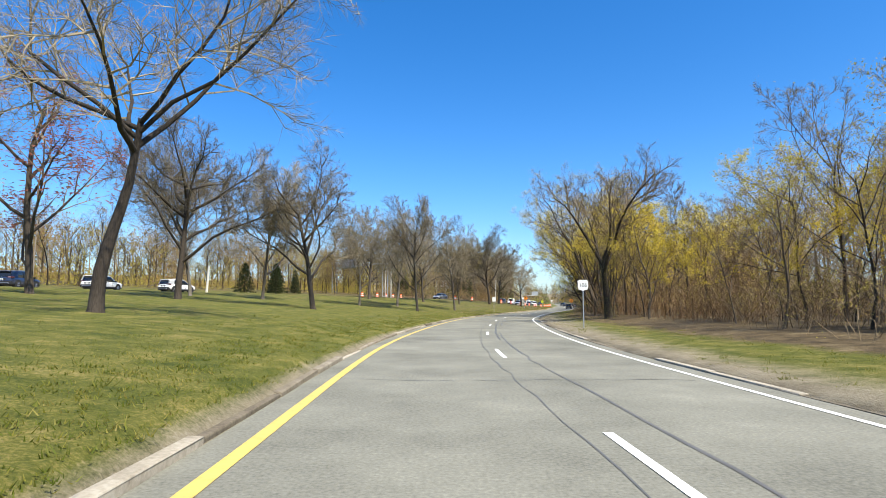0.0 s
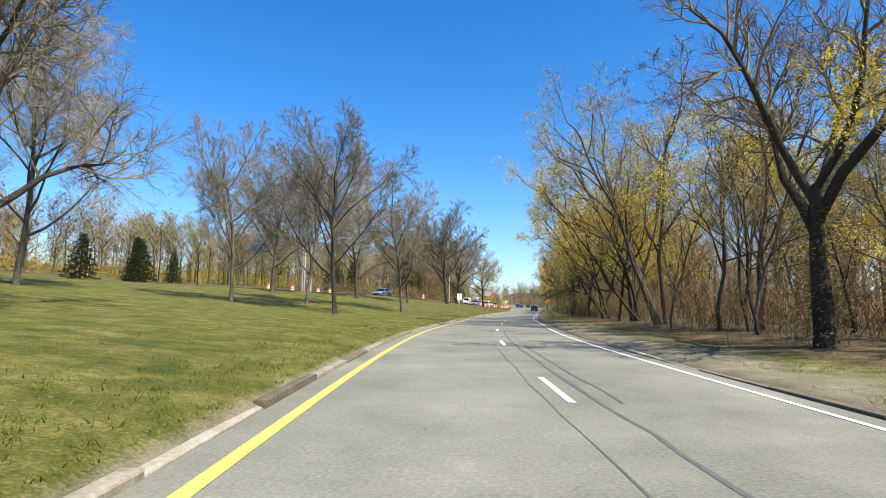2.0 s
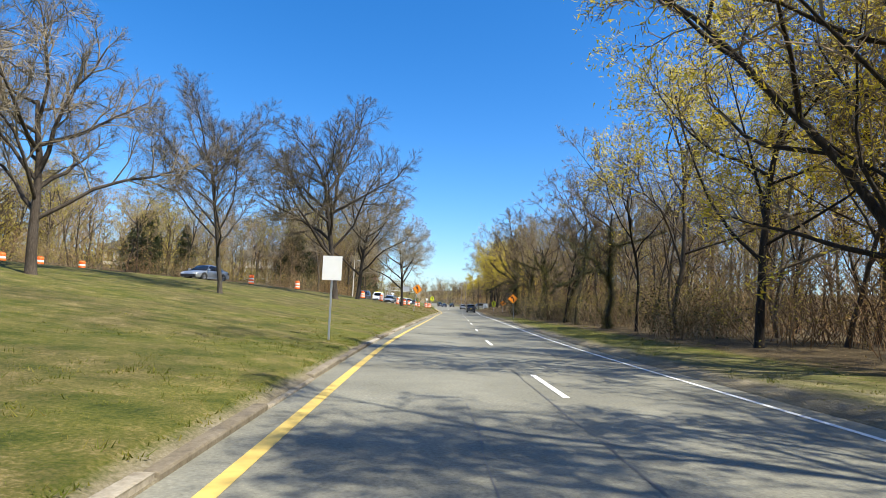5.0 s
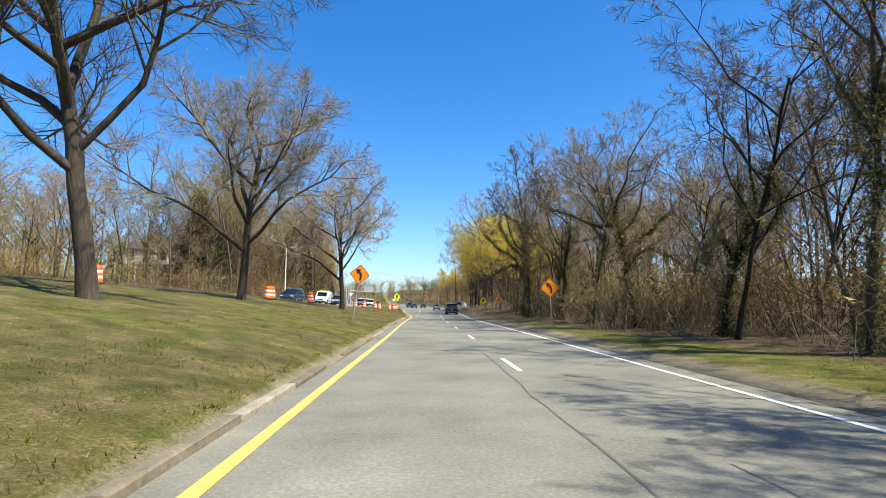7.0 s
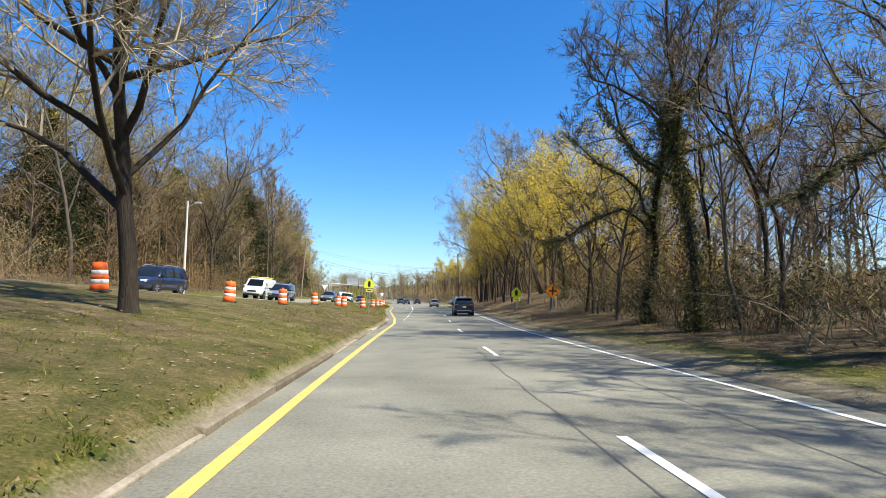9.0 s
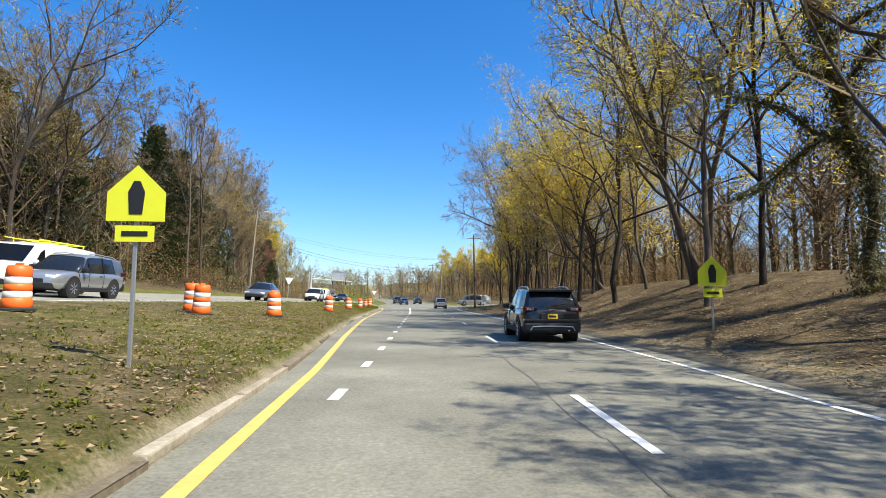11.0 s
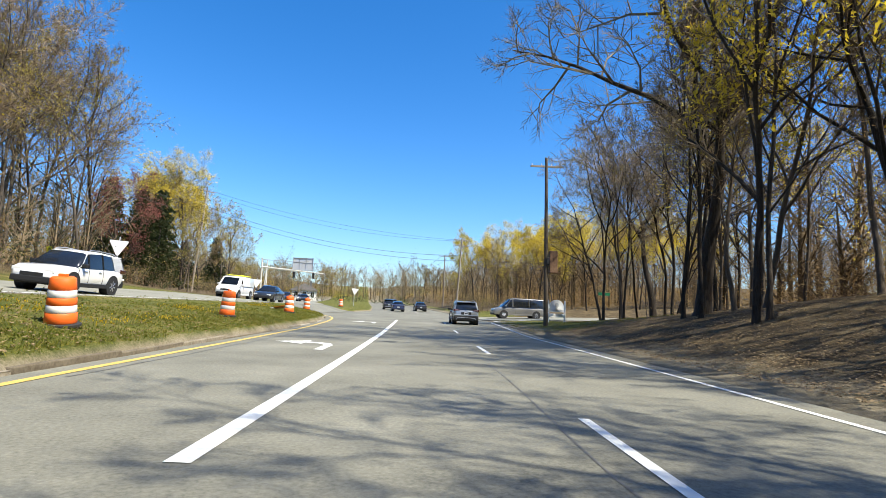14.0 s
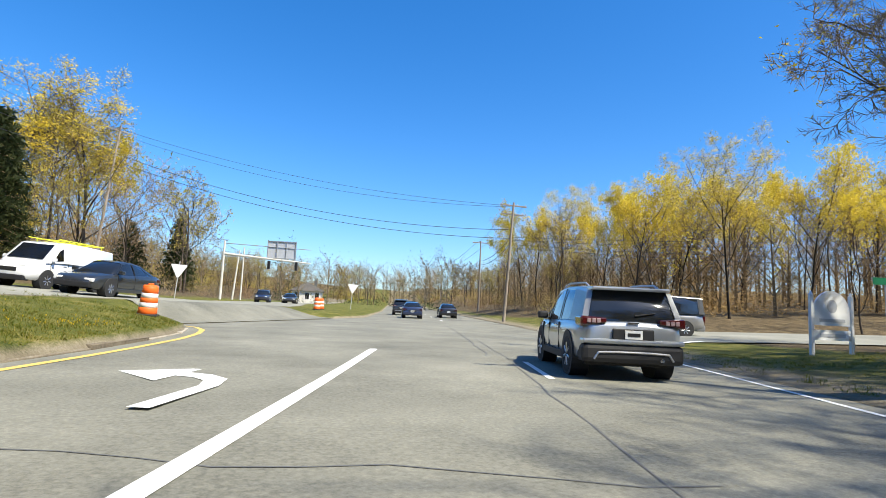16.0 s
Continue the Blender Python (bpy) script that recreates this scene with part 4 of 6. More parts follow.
wood_row(238, 273, lambda s: kr(s) + 4.5, lambda s: kr(s) + 15, 16, [wood_kinds[0], wood_kinds[0], wood_kinds[1], back_kinds[0]], WOODS, (0.85, 1.15), 0)
# past the side street
for s, u, k, turn, sc in ((305, 24, 2, 0, 1.25), (308, 33, 2, 70, 1.3), (314, 20, 2, 120, 1.2), (320, 28, 2, 10, 1.35), (311, 42, 2, 33, 1.25), (328, 17, 2, 55, 1.25), (317, 50, 2, 200, 1.3), (338, 15, 2, 280, 1.2), (324, 37, 2, 140, 1.35), (333, 24, 2, 90, 1.3)):
    far_kind[k].put(stand(s, u, turn, sc), "trees past the side street")
wood_row(297, 340, lambda s: kr(s) + 7, lambda s: kr(s) + 60, 24, back_kinds + wood_kinds[3:4], "trees past the side street", (0.7, 0.95))
wood_row(340, 430, lambda s: kr(s) + 4, lambda s: kr(s) + 26, 18, far_kind[:2], "trees past the side street", (0.7, 1.0))

# beyond the other carriageway
FAR_SIDE = "trees beyond the other carriageway"
fl = lambda s: far_road(s) - FAR_HALF
wood_row(40, 130, lambda s: fl(s) - 60, lambda s: fl(s) - 6, 24, far_kind[:2] + back_kinds, FAR_SIDE, (0.75, 1.05))
wood_row(125, 190, lambda s: fl(s) - 40, lambda s: fl(s) - 7, 26, far_kind[:2] + [wood_kinds[4]], FAR_SIDE, (0.8, 1.1))
wood_row(186, 284, lambda s: fl(s) - 17, lambda s: fl(s) - 6 - (3 if s > 262 else 0), 36, [wood_kinds[0], wood_kinds[1], wood_kinds[4], wood_kinds[4]], FAR_SIDE, (1.2, 1.65))
wood_row(186, 280, lambda s: fl(s) - 36, lambda s: fl(s) - 15, 16, far_kind[:2], FAR_SIDE, (1.3, 1.7))
wood_row(290, 470, lambda s: fl(s) - 50, lambda s: fl(s) - 8, 18, far_kind, FAR_SIDE, (0.7, 1.0))
for s, u, sc, k in ((150, -38, 1.0, 0), (153, -41, 1.1, 1), (157, -37, 0.9, 0), (195, -33, 1.7, 1), (199, -35, 1.9, 0), (202, -34, 1.6, 1), (299, -31, 1.35, 0), (302, -30, 1.45, 0), (305, -32, 1.3, 0), (308, -33, 1.4, 0), (300, -35, 1.5, 0), (345, -40, 1.3, 1), (352, -36, 1.4, 0), (359, -38, 1.2, 1), (212, -34, 1.7, 1), (216, -36, 1.9, 0), (222, -33, 1.6, 1), (227, -35, 2.0, 0), (231, -33, 1.9, 1), (235, -34, 1.9, 0), (239, -33, 1.7, 1), (246.5, -31, 2.2, 0), (254, -31, 2.1, 0), (259.5, -30, 1.8, 1), (96, -44, 0.7, 0), (99, -46, 0.8, 1), (104, -45, 0.6, 0), (91, -47, 0.75, 1)):
    evergreen[k].put(stand(s, u, s * 7, sc), "evergreens")
for s, u, k, sc in ((258, -30, 1, 1.5), (263, -29, 4, 1.6), (268, -31, 1, 1.6), (273, -29.5, 2, 1.5), (277, -32, 4, 1.7), (283, -33, 1, 1.6), (287, -31, 4, 1.5)):
    wood_kinds[k].put(stand(s, u, s * 17, sc), FAR_SIDE)
red_kind.put(stand(294.5, -31, 0, 1.15), label="ornamental tree with dark red young leaves behind the road")
red_kind.put(stand(33, -26.5, 90, 1.5), label="tall tree with dark red young leaves by the far carriageway")
for s, u, sc, k in ((318, -32, 1.7, 1), (323, -35, 1.6, 2), (313, -36, 1.5, 1), (316, -34, 1.7, 2), (342, -31, 1.5, 1), (349, -34, 1.4, 1), (336, -37, 1.3, 0)):
    far_kind[k].put(stand(s, u, s * 31, sc), FAR_SIDE)


# ---------------------------------------------------------------- undergrowth
def thicket(seed, n, tall, wide, mat, leaf_mat, leaves, leaf_size):
    """A tangle of thin stems with buds."""
    r = random.Random(seed)
    v, f, lv, lf = [], [], [], []
    for _ in range(n):
        p = Vector((r.gauss(0, wide * 0.45), r.gauss(0, wide * 0.45), -0.05))
        d = Vector((r.gauss(0, 0.35), r.gauss(0, 0.35), 1)).normalized()
        ln = tall * r.uniform(0.5, 1.1)
        pts = [p]
        for i in range(3):
            d = (d + Vector((r.gauss(0, 0.32), r.gauss(0, 0.32), r.gauss(-0.06, 0.1)))).normalized()
            pts.append(pts[-1] + d * ln / 3)
        tube(v, f, pts, [0.01, 0.007, 0.005, 0.002], 3, True)
        for k in range(5):
            q = pts[r.randrange(0, 3)].lerp(pts[3], 0.1 + 0.8 * r.random())
            e = (d + Vector((r.gauss(0, 0.7), r.gauss(0, 0.7), r.gauss(0.1, 0.3)))).normalized()
            twig(v, f, q, e, ln * 0.38, 0.007, r)
            for _ in range(leaves):
                sprig(lv, lf, q + e * ln * 0.3 * r.random() + Vector((r.gauss(0, 0.1), r.gauss(0, 0.1), r.gauss(0, 0.1))), leaf_size * r.uniform(0.6, 1.4), r)
    return mesh_from("stems", v, f, mat), mesh_from("leaves", lv, lf, leaf_mat)


brush = [thicket(81, 26, 2.2, 1.6, TWIG_RED, BUD_BROWN, 2, 0.07), thicket(82, 26, 2.8, 1.8, TWIG, BUD_OLIVE, 3, 0.07), thicket(83, 22, 1.6, 1.5, TWIG, LEAF_GREEN, 5, 0.08)]


def bush(k, m):
    ob = thing("thicket", m, ("russet tangle of bare brush", "brush with olive spring buds", "low green-leaved bramble")[k], "bush", "undergrowth")
    tagged(ob, kind="stuff")
    for name, me in zip(("stems", "leaves"), brush[k]):
        tagged(piece(name, me, ob), kind="stuff")


for i in range(95):
    s = rng.uniform(14, 190)
    bush(rng.choice((0, 0, 1)), stand(s, kr(s) + rng.uniform(8, 17) + (3 if s < 45 else 0), rng.uniform(0, 360), rng.uniform(1.5, 2.3)))
for i in range(55):
    s = rng.uniform(105, 190)
    bush(rng.choice((1, 2, 2)), stand(s, kr(s) + rng.uniform(5, 8), rng.uniform(0, 360), rng.uniform(1.3, 2.0)))
for i in range(80):
    s = rng.uniform(10, 190)
    u = kr(s) + rng.triangular(5, 10, 8) + (2.5 if s < 45 else 0)
    bush(0 if s < 60 and rng.random() < 0.7 else rng.choice((0, 1, 2, 2) if 105 < s < 150 else (0, 1, 1)), stand(s, u, rng.uniform(0, 360), rng.uniform(0.7, 1.3)))
for i in range(55):
    s = rng.uniform(186, 272)
    bush(rng.choice((0, 0, 1)), stand(s, kr(s) + rng.uniform(13, 24), rng.uniform(0, 360), rng.uniform(1.2, 2.0)))
for i in range(30):
    s = rng.uniform(190, 262)
    bush(rng.choice((0, 1)), stand(s, kr(s) + rng.uniform(6, 16), rng.uniform(0, 360), rng.uniform(0.4, 0.8)))
for i in range(95):
    s = rng.uniform(120, 285)
    bush(rng.choice((0, 1, 2)), stand(s, fl(s) - rng.uniform(3.5, 10), rng.uniform(0, 360), rng.uniform(0.9, 2.0)))
for i in range(50):
    s = rng.uniform(296, 420)
    bush(rng.choice((0, 1)), stand(s, kr(s) + rng.uniform(4, 10), rng.uniform(0, 360), rng.uniform(0.7, 1.1)))
for i in range(40):
    s = rng.uniform(290, 420)
    bush(rng.choice((0, 1, 2)), stand(s, fl(s) - rng.uniform(4, 12), rng.uniform(0, 360), rng.uniform(0.8, 1.3)))


# ---------------------------------------------------------------- grass and dry leaves
def scatter(name, count, where, blade, material, label, category):
    r = random.Random(count)
    v, f = [], []
    for _ in range(count):
        s, u = where(r)
        p = spot(s, u)
        blade(v, f, p, r)
    tagged(new(name, mesh_from(name, v, f, material)), label, category, kind="stuff")


def grass_blade(v, f, p, r, tall=0.06):
    """A tuft of grass, taller in some spots."""
    big = r.uniform(0.5, 1.1) * (1.8 if r.random() < 0.12 else 1.0)
    for _ in range(r.randint(6, 14)):
        a = r.uniform(0, 6.28)
        h, w = tall * big * r.uniform(0.5, 1.3), 0.009
        q = p + Vector((r.gauss(0, 0.07), r.gauss(0, 0.07), -0.025))
        tip = q + Vector((r.gauss(0, 0.6) * h, r.gauss(0, 0.6) * h, h))
        c, s_ = math.cos(a) * w, math.sin(a) * w
        n = len(v)
        v += [(q.x - c, q.y - s_, q.z), (q.x + c, q.y + s_, q.z), tuple(tip)]
        f.append((n, n + 1, n + 2))


def dead_leaf(v, f, p, r, big=1.0):
    a = r.uniform(0, 6.28)
    l, w = r.uniform(0.016, 0.04) * big, r.uniform(0.01, 0.024) * big
    c, s_ = math.cos(a), math.sin(a)
    z = p.z + 0.025
    n = len(v)
    v += [(p.x - c * l, p.y - s_ * l, z + r.uniform(0, 0.025)), (p.x + s_ * w, p.y - c * w, z), (p.x + c * l, p.y + s_ * l, z + r.uniform(0, 0.025)), (p.x - s_ * w, p.y + c * w, z)]
    f.append((n, n + 1, n + 2, n + 3))


def left_lawn(r):
    s = r.uniform(2, 276)
    return s, kerb_left(s) - 0.22 - abs(r.gauss(0, 1)) * 2.8


def right_verge(r):
    s = r.uniform(2, 190)
    return s, kr(s) + 0.5 + r.uniform(0, 1) * 4.5


scatter("lawn_grass", 17000, left_lawn, grass_blade, GRASS_BLADE, "uneven spring grass on the median", "grass")
scatter("verge_grass", 4500, right_verge, grass_blade, GRASS_BLADE, "sparse grass on the roadside verge", "grass")
scatter("junction_grass", 2000, lambda r: (lambda s: (s, kr(s) + r.uniform(0.3, 8)))(r.uniform(262, 279.5)), grass_blade, GRASS_BLADE, "grass at the corner of the side street", "grass")
def weed(v, f, p, r):
    """A low rosette of broad weed leaves."""
    for _ in range(r.randint(7, 13)):
        a, l = r.uniform(0, 6.28), r.uniform(0.025, 0.08)
        c, s_, w = math.cos(a), math.sin(a), l * 0.24
        z, up = p.z + 0.01, l * r.uniform(0.25, 0.9)
        n = len(v)
        v += [(p.x, p.y, z), (p.x + c * l * 0.6 - s_ * w, p.y + s_ * l * 0.6 + c * w, z + up), (p.x + c * l, p.y + s_ * l, z + up * 0.8), (p.x + c * l * 0.6 + s_ * w, p.y + s_ * l * 0.6 - c * w, z + up)]
        f.append((n, n + 1, n + 2, n + 3))


def dandelion(v, f, p, r):
    """A yellow flower head on a short stalk."""
    n, z, w = len(v), p.z + r.uniform(0.04, 0.09), r.uniform(0.014, 0.022)
    v += [(p.x + math.cos(k * 1.047) * w, p.y + math.sin(k * 1.047) * w, z) for k in range(6)]
    v.append((p.x, p.y, z - 0.06))
    f.append(tuple(range(n, n + 6)))
    for k in range(6):
        f.append((n + (k + 1) % 6, n + k, n + 6))


def in_patches(r, s0, s1, n):
    """Places gathered in n loose patches on the median."""
    q = random.Random(r.randrange(n))
    s = q.uniform(s0, s1)
    return s + r.gauss(0, 0.8), kerb_left(s) - 0.8 - q.uniform(0, 3.5) - abs(r.gauss(0, 0.5))


scatter("dandelions", 900, lambda r: in_patches(r, 236, 276, 16), dandelion, BUD_YELLOW, "yellow dandelions in the median grass", "flowers")
scatter("nose_grass", 4500, lambda r: (lambda s: (s, kerb_left(s) - 0.25 - abs(r.gauss(0, 1)) * 2.2))(r.uniform(232, 281)), lambda v, f, p, r: grass_blade(v, f, p, r, 0.1), GRASS_BLADE, "rough grass at the end of the median", "grass")
scatter("lawn_weeds", 4200, lambda r: (lambda s: (s, kerb_left(s) - 0.3 - abs(r.gauss(0, 1)) * 3))(r.triangular(165, 272, 228)), weed, GRASS_BLADE, "broad-leaved weeds in the median grass", "weeds")
scatter("median_leaves", 17000, lambda r: (lambda s: (s, kerb_left(s) - 0.2 - abs(r.gauss(0, 1)) * 3))(r.triangular(140, 262, 220)), lambda v, f, p, r: dead_leaf(v, f, p, r, 1.3), DRY_LEAF, "dry fallen leaves on the median", "leaf litter")
scatter("bank_leaves", 48000, lambda r: (lambda s: (s, kr(s) + 0.3 + abs(r.gauss(0, 1)) * 4.5))(r.triangular(150, 270, 225)), lambda v, f, p, r: dead_leaf(v, f, p, r, 1.45), DRY_LEAF, "brown leaf litter on the wooded bank", "leaf litter")
scatter("woods_leaves", 12000, lambda r: (lambda s: (s, kr(s) + 2.5 + abs(r.gauss(0, 1)) * 4.5))(r.uniform(20, 160)), dead_leaf, DRY_LEAF, "brown leaf litter at the edge of the woods", "leaf litter")


# ---------------------------------------------------------------- woods too far off to count
def far_woods(name, count, where, mat, label, seed, tall=(9, 15), dense=1, size=1.0):
    r = random.Random(seed)
    stem, leaf = ([], []), ([], [])
    for _ in range(count):
        s, u = where(r)
        base = spot(s, u, -0.3)
        h = r.uniform(*tall)
        tube(*stem, [base, base + Vector((r.gauss(0, 0.3), r.gauss(0, 0.3), h * 0.9))], [0.18, 0.03], 3, True)
        for k in range(18):
            z = h * r.uniform(0.15, 0.75)
            a = r.uniform(0, 6.28)
            q = base + Vector((0, 0, z))
            e = q + Vector((math.cos(a), math.sin(a), r.uniform(0.7, 1.6))) * r.uniform(0.12, 0.26) * h
            tube(*stem, [q, e], [0.06, 0.01], 3, True)
            for _ in range(9):
                w = Vector((math.cos(a) + r.gauss(0, 0.6), math.sin(a) + r.gauss(0, 0.6), r.uniform(0.2, 1.6))).normalized()
                twig(*stem, q.lerp(e, r.uniform(0.25, 1)), w, h * r.uniform(0.06, 0.14), 0.02, r)
            for _ in range(8 * dense):
                sprig(*leaf, q.lerp(e, r.uniform(0.2, 1.15)) + Vector((r.gauss(0, 0.5), r.gauss(0, 0.5), r.gauss(0, 0.5))), r.uniform(0.25, 0.6) * size, r)
        for k in range(110 * dense):
            sprig(*leaf, base + Vector((r.gauss(0, 2.4), r.gauss(0, 2.4), abs(r.gauss(0, 1.5)) + 0.2)), r.uniform(0.3, 0.65) * size, r)
    ob = tagged(new(name, mesh_from(name, *stem, TWIG)), label, "woods", kind="stuff")
    tagged(piece("foliage", mesh_from("foliage", *leaf, mat), ob), kind="stuff")


far_woods("far_woods", 210, lambda r: (r.triangular(442, 540, 450), r.uniform(-150, 150)), BUD_BROWN, "brown leafless woods on the rise ahead", 1, dense=2, size=0.95)
far_woods("far_woods", 80, lambda r: (r.triangular(442, 540, 450), r.uniform(-150, 150)), BUD_OLIVE, "olive budding woods on the rise ahead", 2, dense=3, size=0.8)
far_woods("far_woods", 200, lambda r: (lambda s: (s, far_road(s) - r.triangular(34, 80, 36)))(r.uniform(-30, 190)), BUD_BROWN, "brown leafless woods beyond the far carriageway", 3, (10, 16), 2, 0.95)
far_woods("far_woods", 130, lambda r: (lambda s: (s, far_road(s) - r.triangular(18, 46, 24)))(r.uniform(45, 195)), BUD_OLIVE, "brown and olive saplings beyond the far carriageway", 13, (5, 11), 2, 0.5)
far_woods("far_woods", 140, lambda r: (lambda s: (s, far_road(s) - r.triangular(26, 80, 30)))(r.uniform(190, 420)), BUD_BROWN, "brown leafless woods beyond the far carriageway", 6)
far_woods("far_woods", 260, lambda r: (lambda s: (s, kr(s) + r.triangular(18, 46, 20)))(r.uniform(0, 276)), BUD_BROWN, "brown depth of the roadside woods", 4, dense=3, size=0.46)
far_woods("far_woods", 150, lambda r: (lambda s: (s, kr(s) + r.triangular(14, 70, 20)))(r.uniform(303, 430)), BUD_BROWN, "brown depth of the woods past the side street", 7, dense=3, size=0.6)
far_woods("roadside_brush", 70, lambda r: (lambda s: (s, fl(s) - r.triangular(6, 24, 10)))(r.uniform(184, 288)), BUD_BROWN, "dense brown brush and saplings up the bank", 8, (8, 15), 4, 0.38)
far_woods("roadside_brush", 45, lambda r: (lambda s: (s, fl(s) - r.triangular(6, 24, 10)))(r.uniform(184, 285)), LEAF_GREEN, "dark green brush up the bank", 9, (5, 13), 4, 0.4)
far_woods("roadside_brush", 60, lambda r: (lambda s: (s, kr(s) + r.triangular(11, 26, 15)))(r.uniform(184, 274)), BUD_BROWN, "brown brush and saplings on the wooded bank", 10, (6, 12), 4, 0.34)
far_woods("far_woods", 70, lambda r: (lambda s: (s, kr(s) + r.uniform(24, 110)))(r.uniform(299, 345)), BUD_BROWN, "brown woods along the side street", 12, (8, 13), 4, 0.5)
far_woods("far_pines", 55, lambda r: (r.uniform(360, 480), r.uniform(-90, 20)), LEAF_GREEN, "dark pines on the skyline", 5)


# ---------------------------------------------------------------- vehicles (y forward, on the ground)
SHAPES = {
    "suv": dict(w=0.93, wheel=0.365, axle=(-1.38, 1.36), clad=True, rails=True,
                low=[(-2.32, .78, .92, .50), (-2.27, .90, 1.0, .40), (-2.1, .965, 1.03, .33), (-1.7, .99, 1.05, .30), (-.8, 1, 1.03, .28), (.3, 1, 1.0, .28), (.95, 1, 1.0, .28), (1.4, .985, .98, .28), (1.9, .95, .92, .30), (2.2, .86, .82, .34), (2.32, .70, .68, .42)],
                top=[(-2.25, 1.06, .87, .82), (-2.06, 1.57, .88, .735), (-1.3, 1.66, .90, .74), (-.4, 1.68, .90, .745), (.25, 1.64, .90, .725), (.5, 1.56, .90, .71), (1.2, 1.03, .90, .82)]),
    "sedan": dict(w=0.91, wheel=0.33, axle=(-1.4, 1.38), clad=False, rails=False,
                  low=[(-2.4, .76, .9, .42), (-2.32, .90, .97, .34), (-2.0, .96, 1.0, .27), (-1.5, .985, .99, .24), (-.6, 1, .95, .22), (.4, 1, .92, .22), (1.0, .99, .92, .22), (1.5, .97, .87, .24), (2.0, .92, .78, .26), (2.3, .82, .68, .3), (2.4, .66, .56, .38)],
                  top=[(-1.95, 1.0, .82, .74), (-1.15, 1.36, .84, .62), (-.5, 1.44, .86, .62), (.1, 1.45, .87, .62), (.45, 1.38, .87, .62), (1.25, .93, .86, .76)]),
    "van": dict(w=1.0, wheel=0.37, axle=(-1.75, 1.75), clad=False, rails=False,
                low=[(-2.8, .9, 1.15, .45), (-2.75, .97, 1.2, .38), (-2.3, 1, 1.2, .34), (-1, 1, 1.2, .32), (.8, 1, 1.2, .32), (1.6, 1, 1.18, .32), (2.2, .97, 1.08, .34), (2.65, .92, .98, .36), (2.8, .8, .85, .45)],
                top=[(-2.78, 1.2, .95, .9), (-2.7, 2.02, .95, .84), (-1, 2.08, .96, .86), (.6, 2.08, .96, .86), (1.1, 2.0, .95, .84), (1.95, 1.16, .94, .88)]),
}


def loft(rows, close=True):
    bm = bmesh.new()
    rings = [[bm.verts.new(p) for p in row] for row in rows]
    for a, b in zip(rings, rings[1:]):
        for k in range(len(a) - 1):
            bm.faces.new((a[k], a[k + 1], b[k + 1], b[k]))
    if close:
        for r in (rings[0], rings[-1]):
            bm.faces.new(r)
    bmesh.ops.recalc_face_normals(bm, faces=bm.faces)
    return bm


def mirrored(half):
    """A cross-section from its right half, bottom centre to top centre."""
    return half + [(-x, y, z) for x, y, z in half[::-1] if x > 1e-6]


def wheel_meshes(r, width, alloy):
    bm = bmesh.new()
    turned(bm, [(r * 0.62, -width / 2), (r * 0.9, -width / 2), (r * 0.985, -width * 0.4), (r, -width * 0.25), (r, width * 0.25), (r * 0.985, width * 0.4), (r * 0.9, width / 2), (r * 0.62, width / 2)], 28)
    tyre = bpy.data.meshes.new("tyre")
    bm.to_mesh(tyre)
    bm.free()
    tyre.materials.append(RUBBER)
    bm = bmesh.new()
    turned(bm, [(r * 0.66, width * 0.3), (r * 0.66, width * 0.46), (r * 0.58, width * 0.46), (r * 0.56, width * 0.3)], 28)
    for k in range(7):
        a = 2 * math.pi * k / 7
        c, s = math.cos(a), math.sin(a)
        rod(bm, (c * 0.05, s * 0.05, width * 0.4), (c * r * 0.6, s * r * 0.6, width * 0.44), 0.035, 0.028, 6)
    rod(bm, (0, 0, width * 0.3), (0, 0, width * 0.46), 0.07, 0.06, 12)
    rim = bpy.data.meshes.new("rim")
    bm.to_mesh(rim)
    bm.free()
    rim.materials.append(alloy)
    return tyre, rim


WHEELS = {}


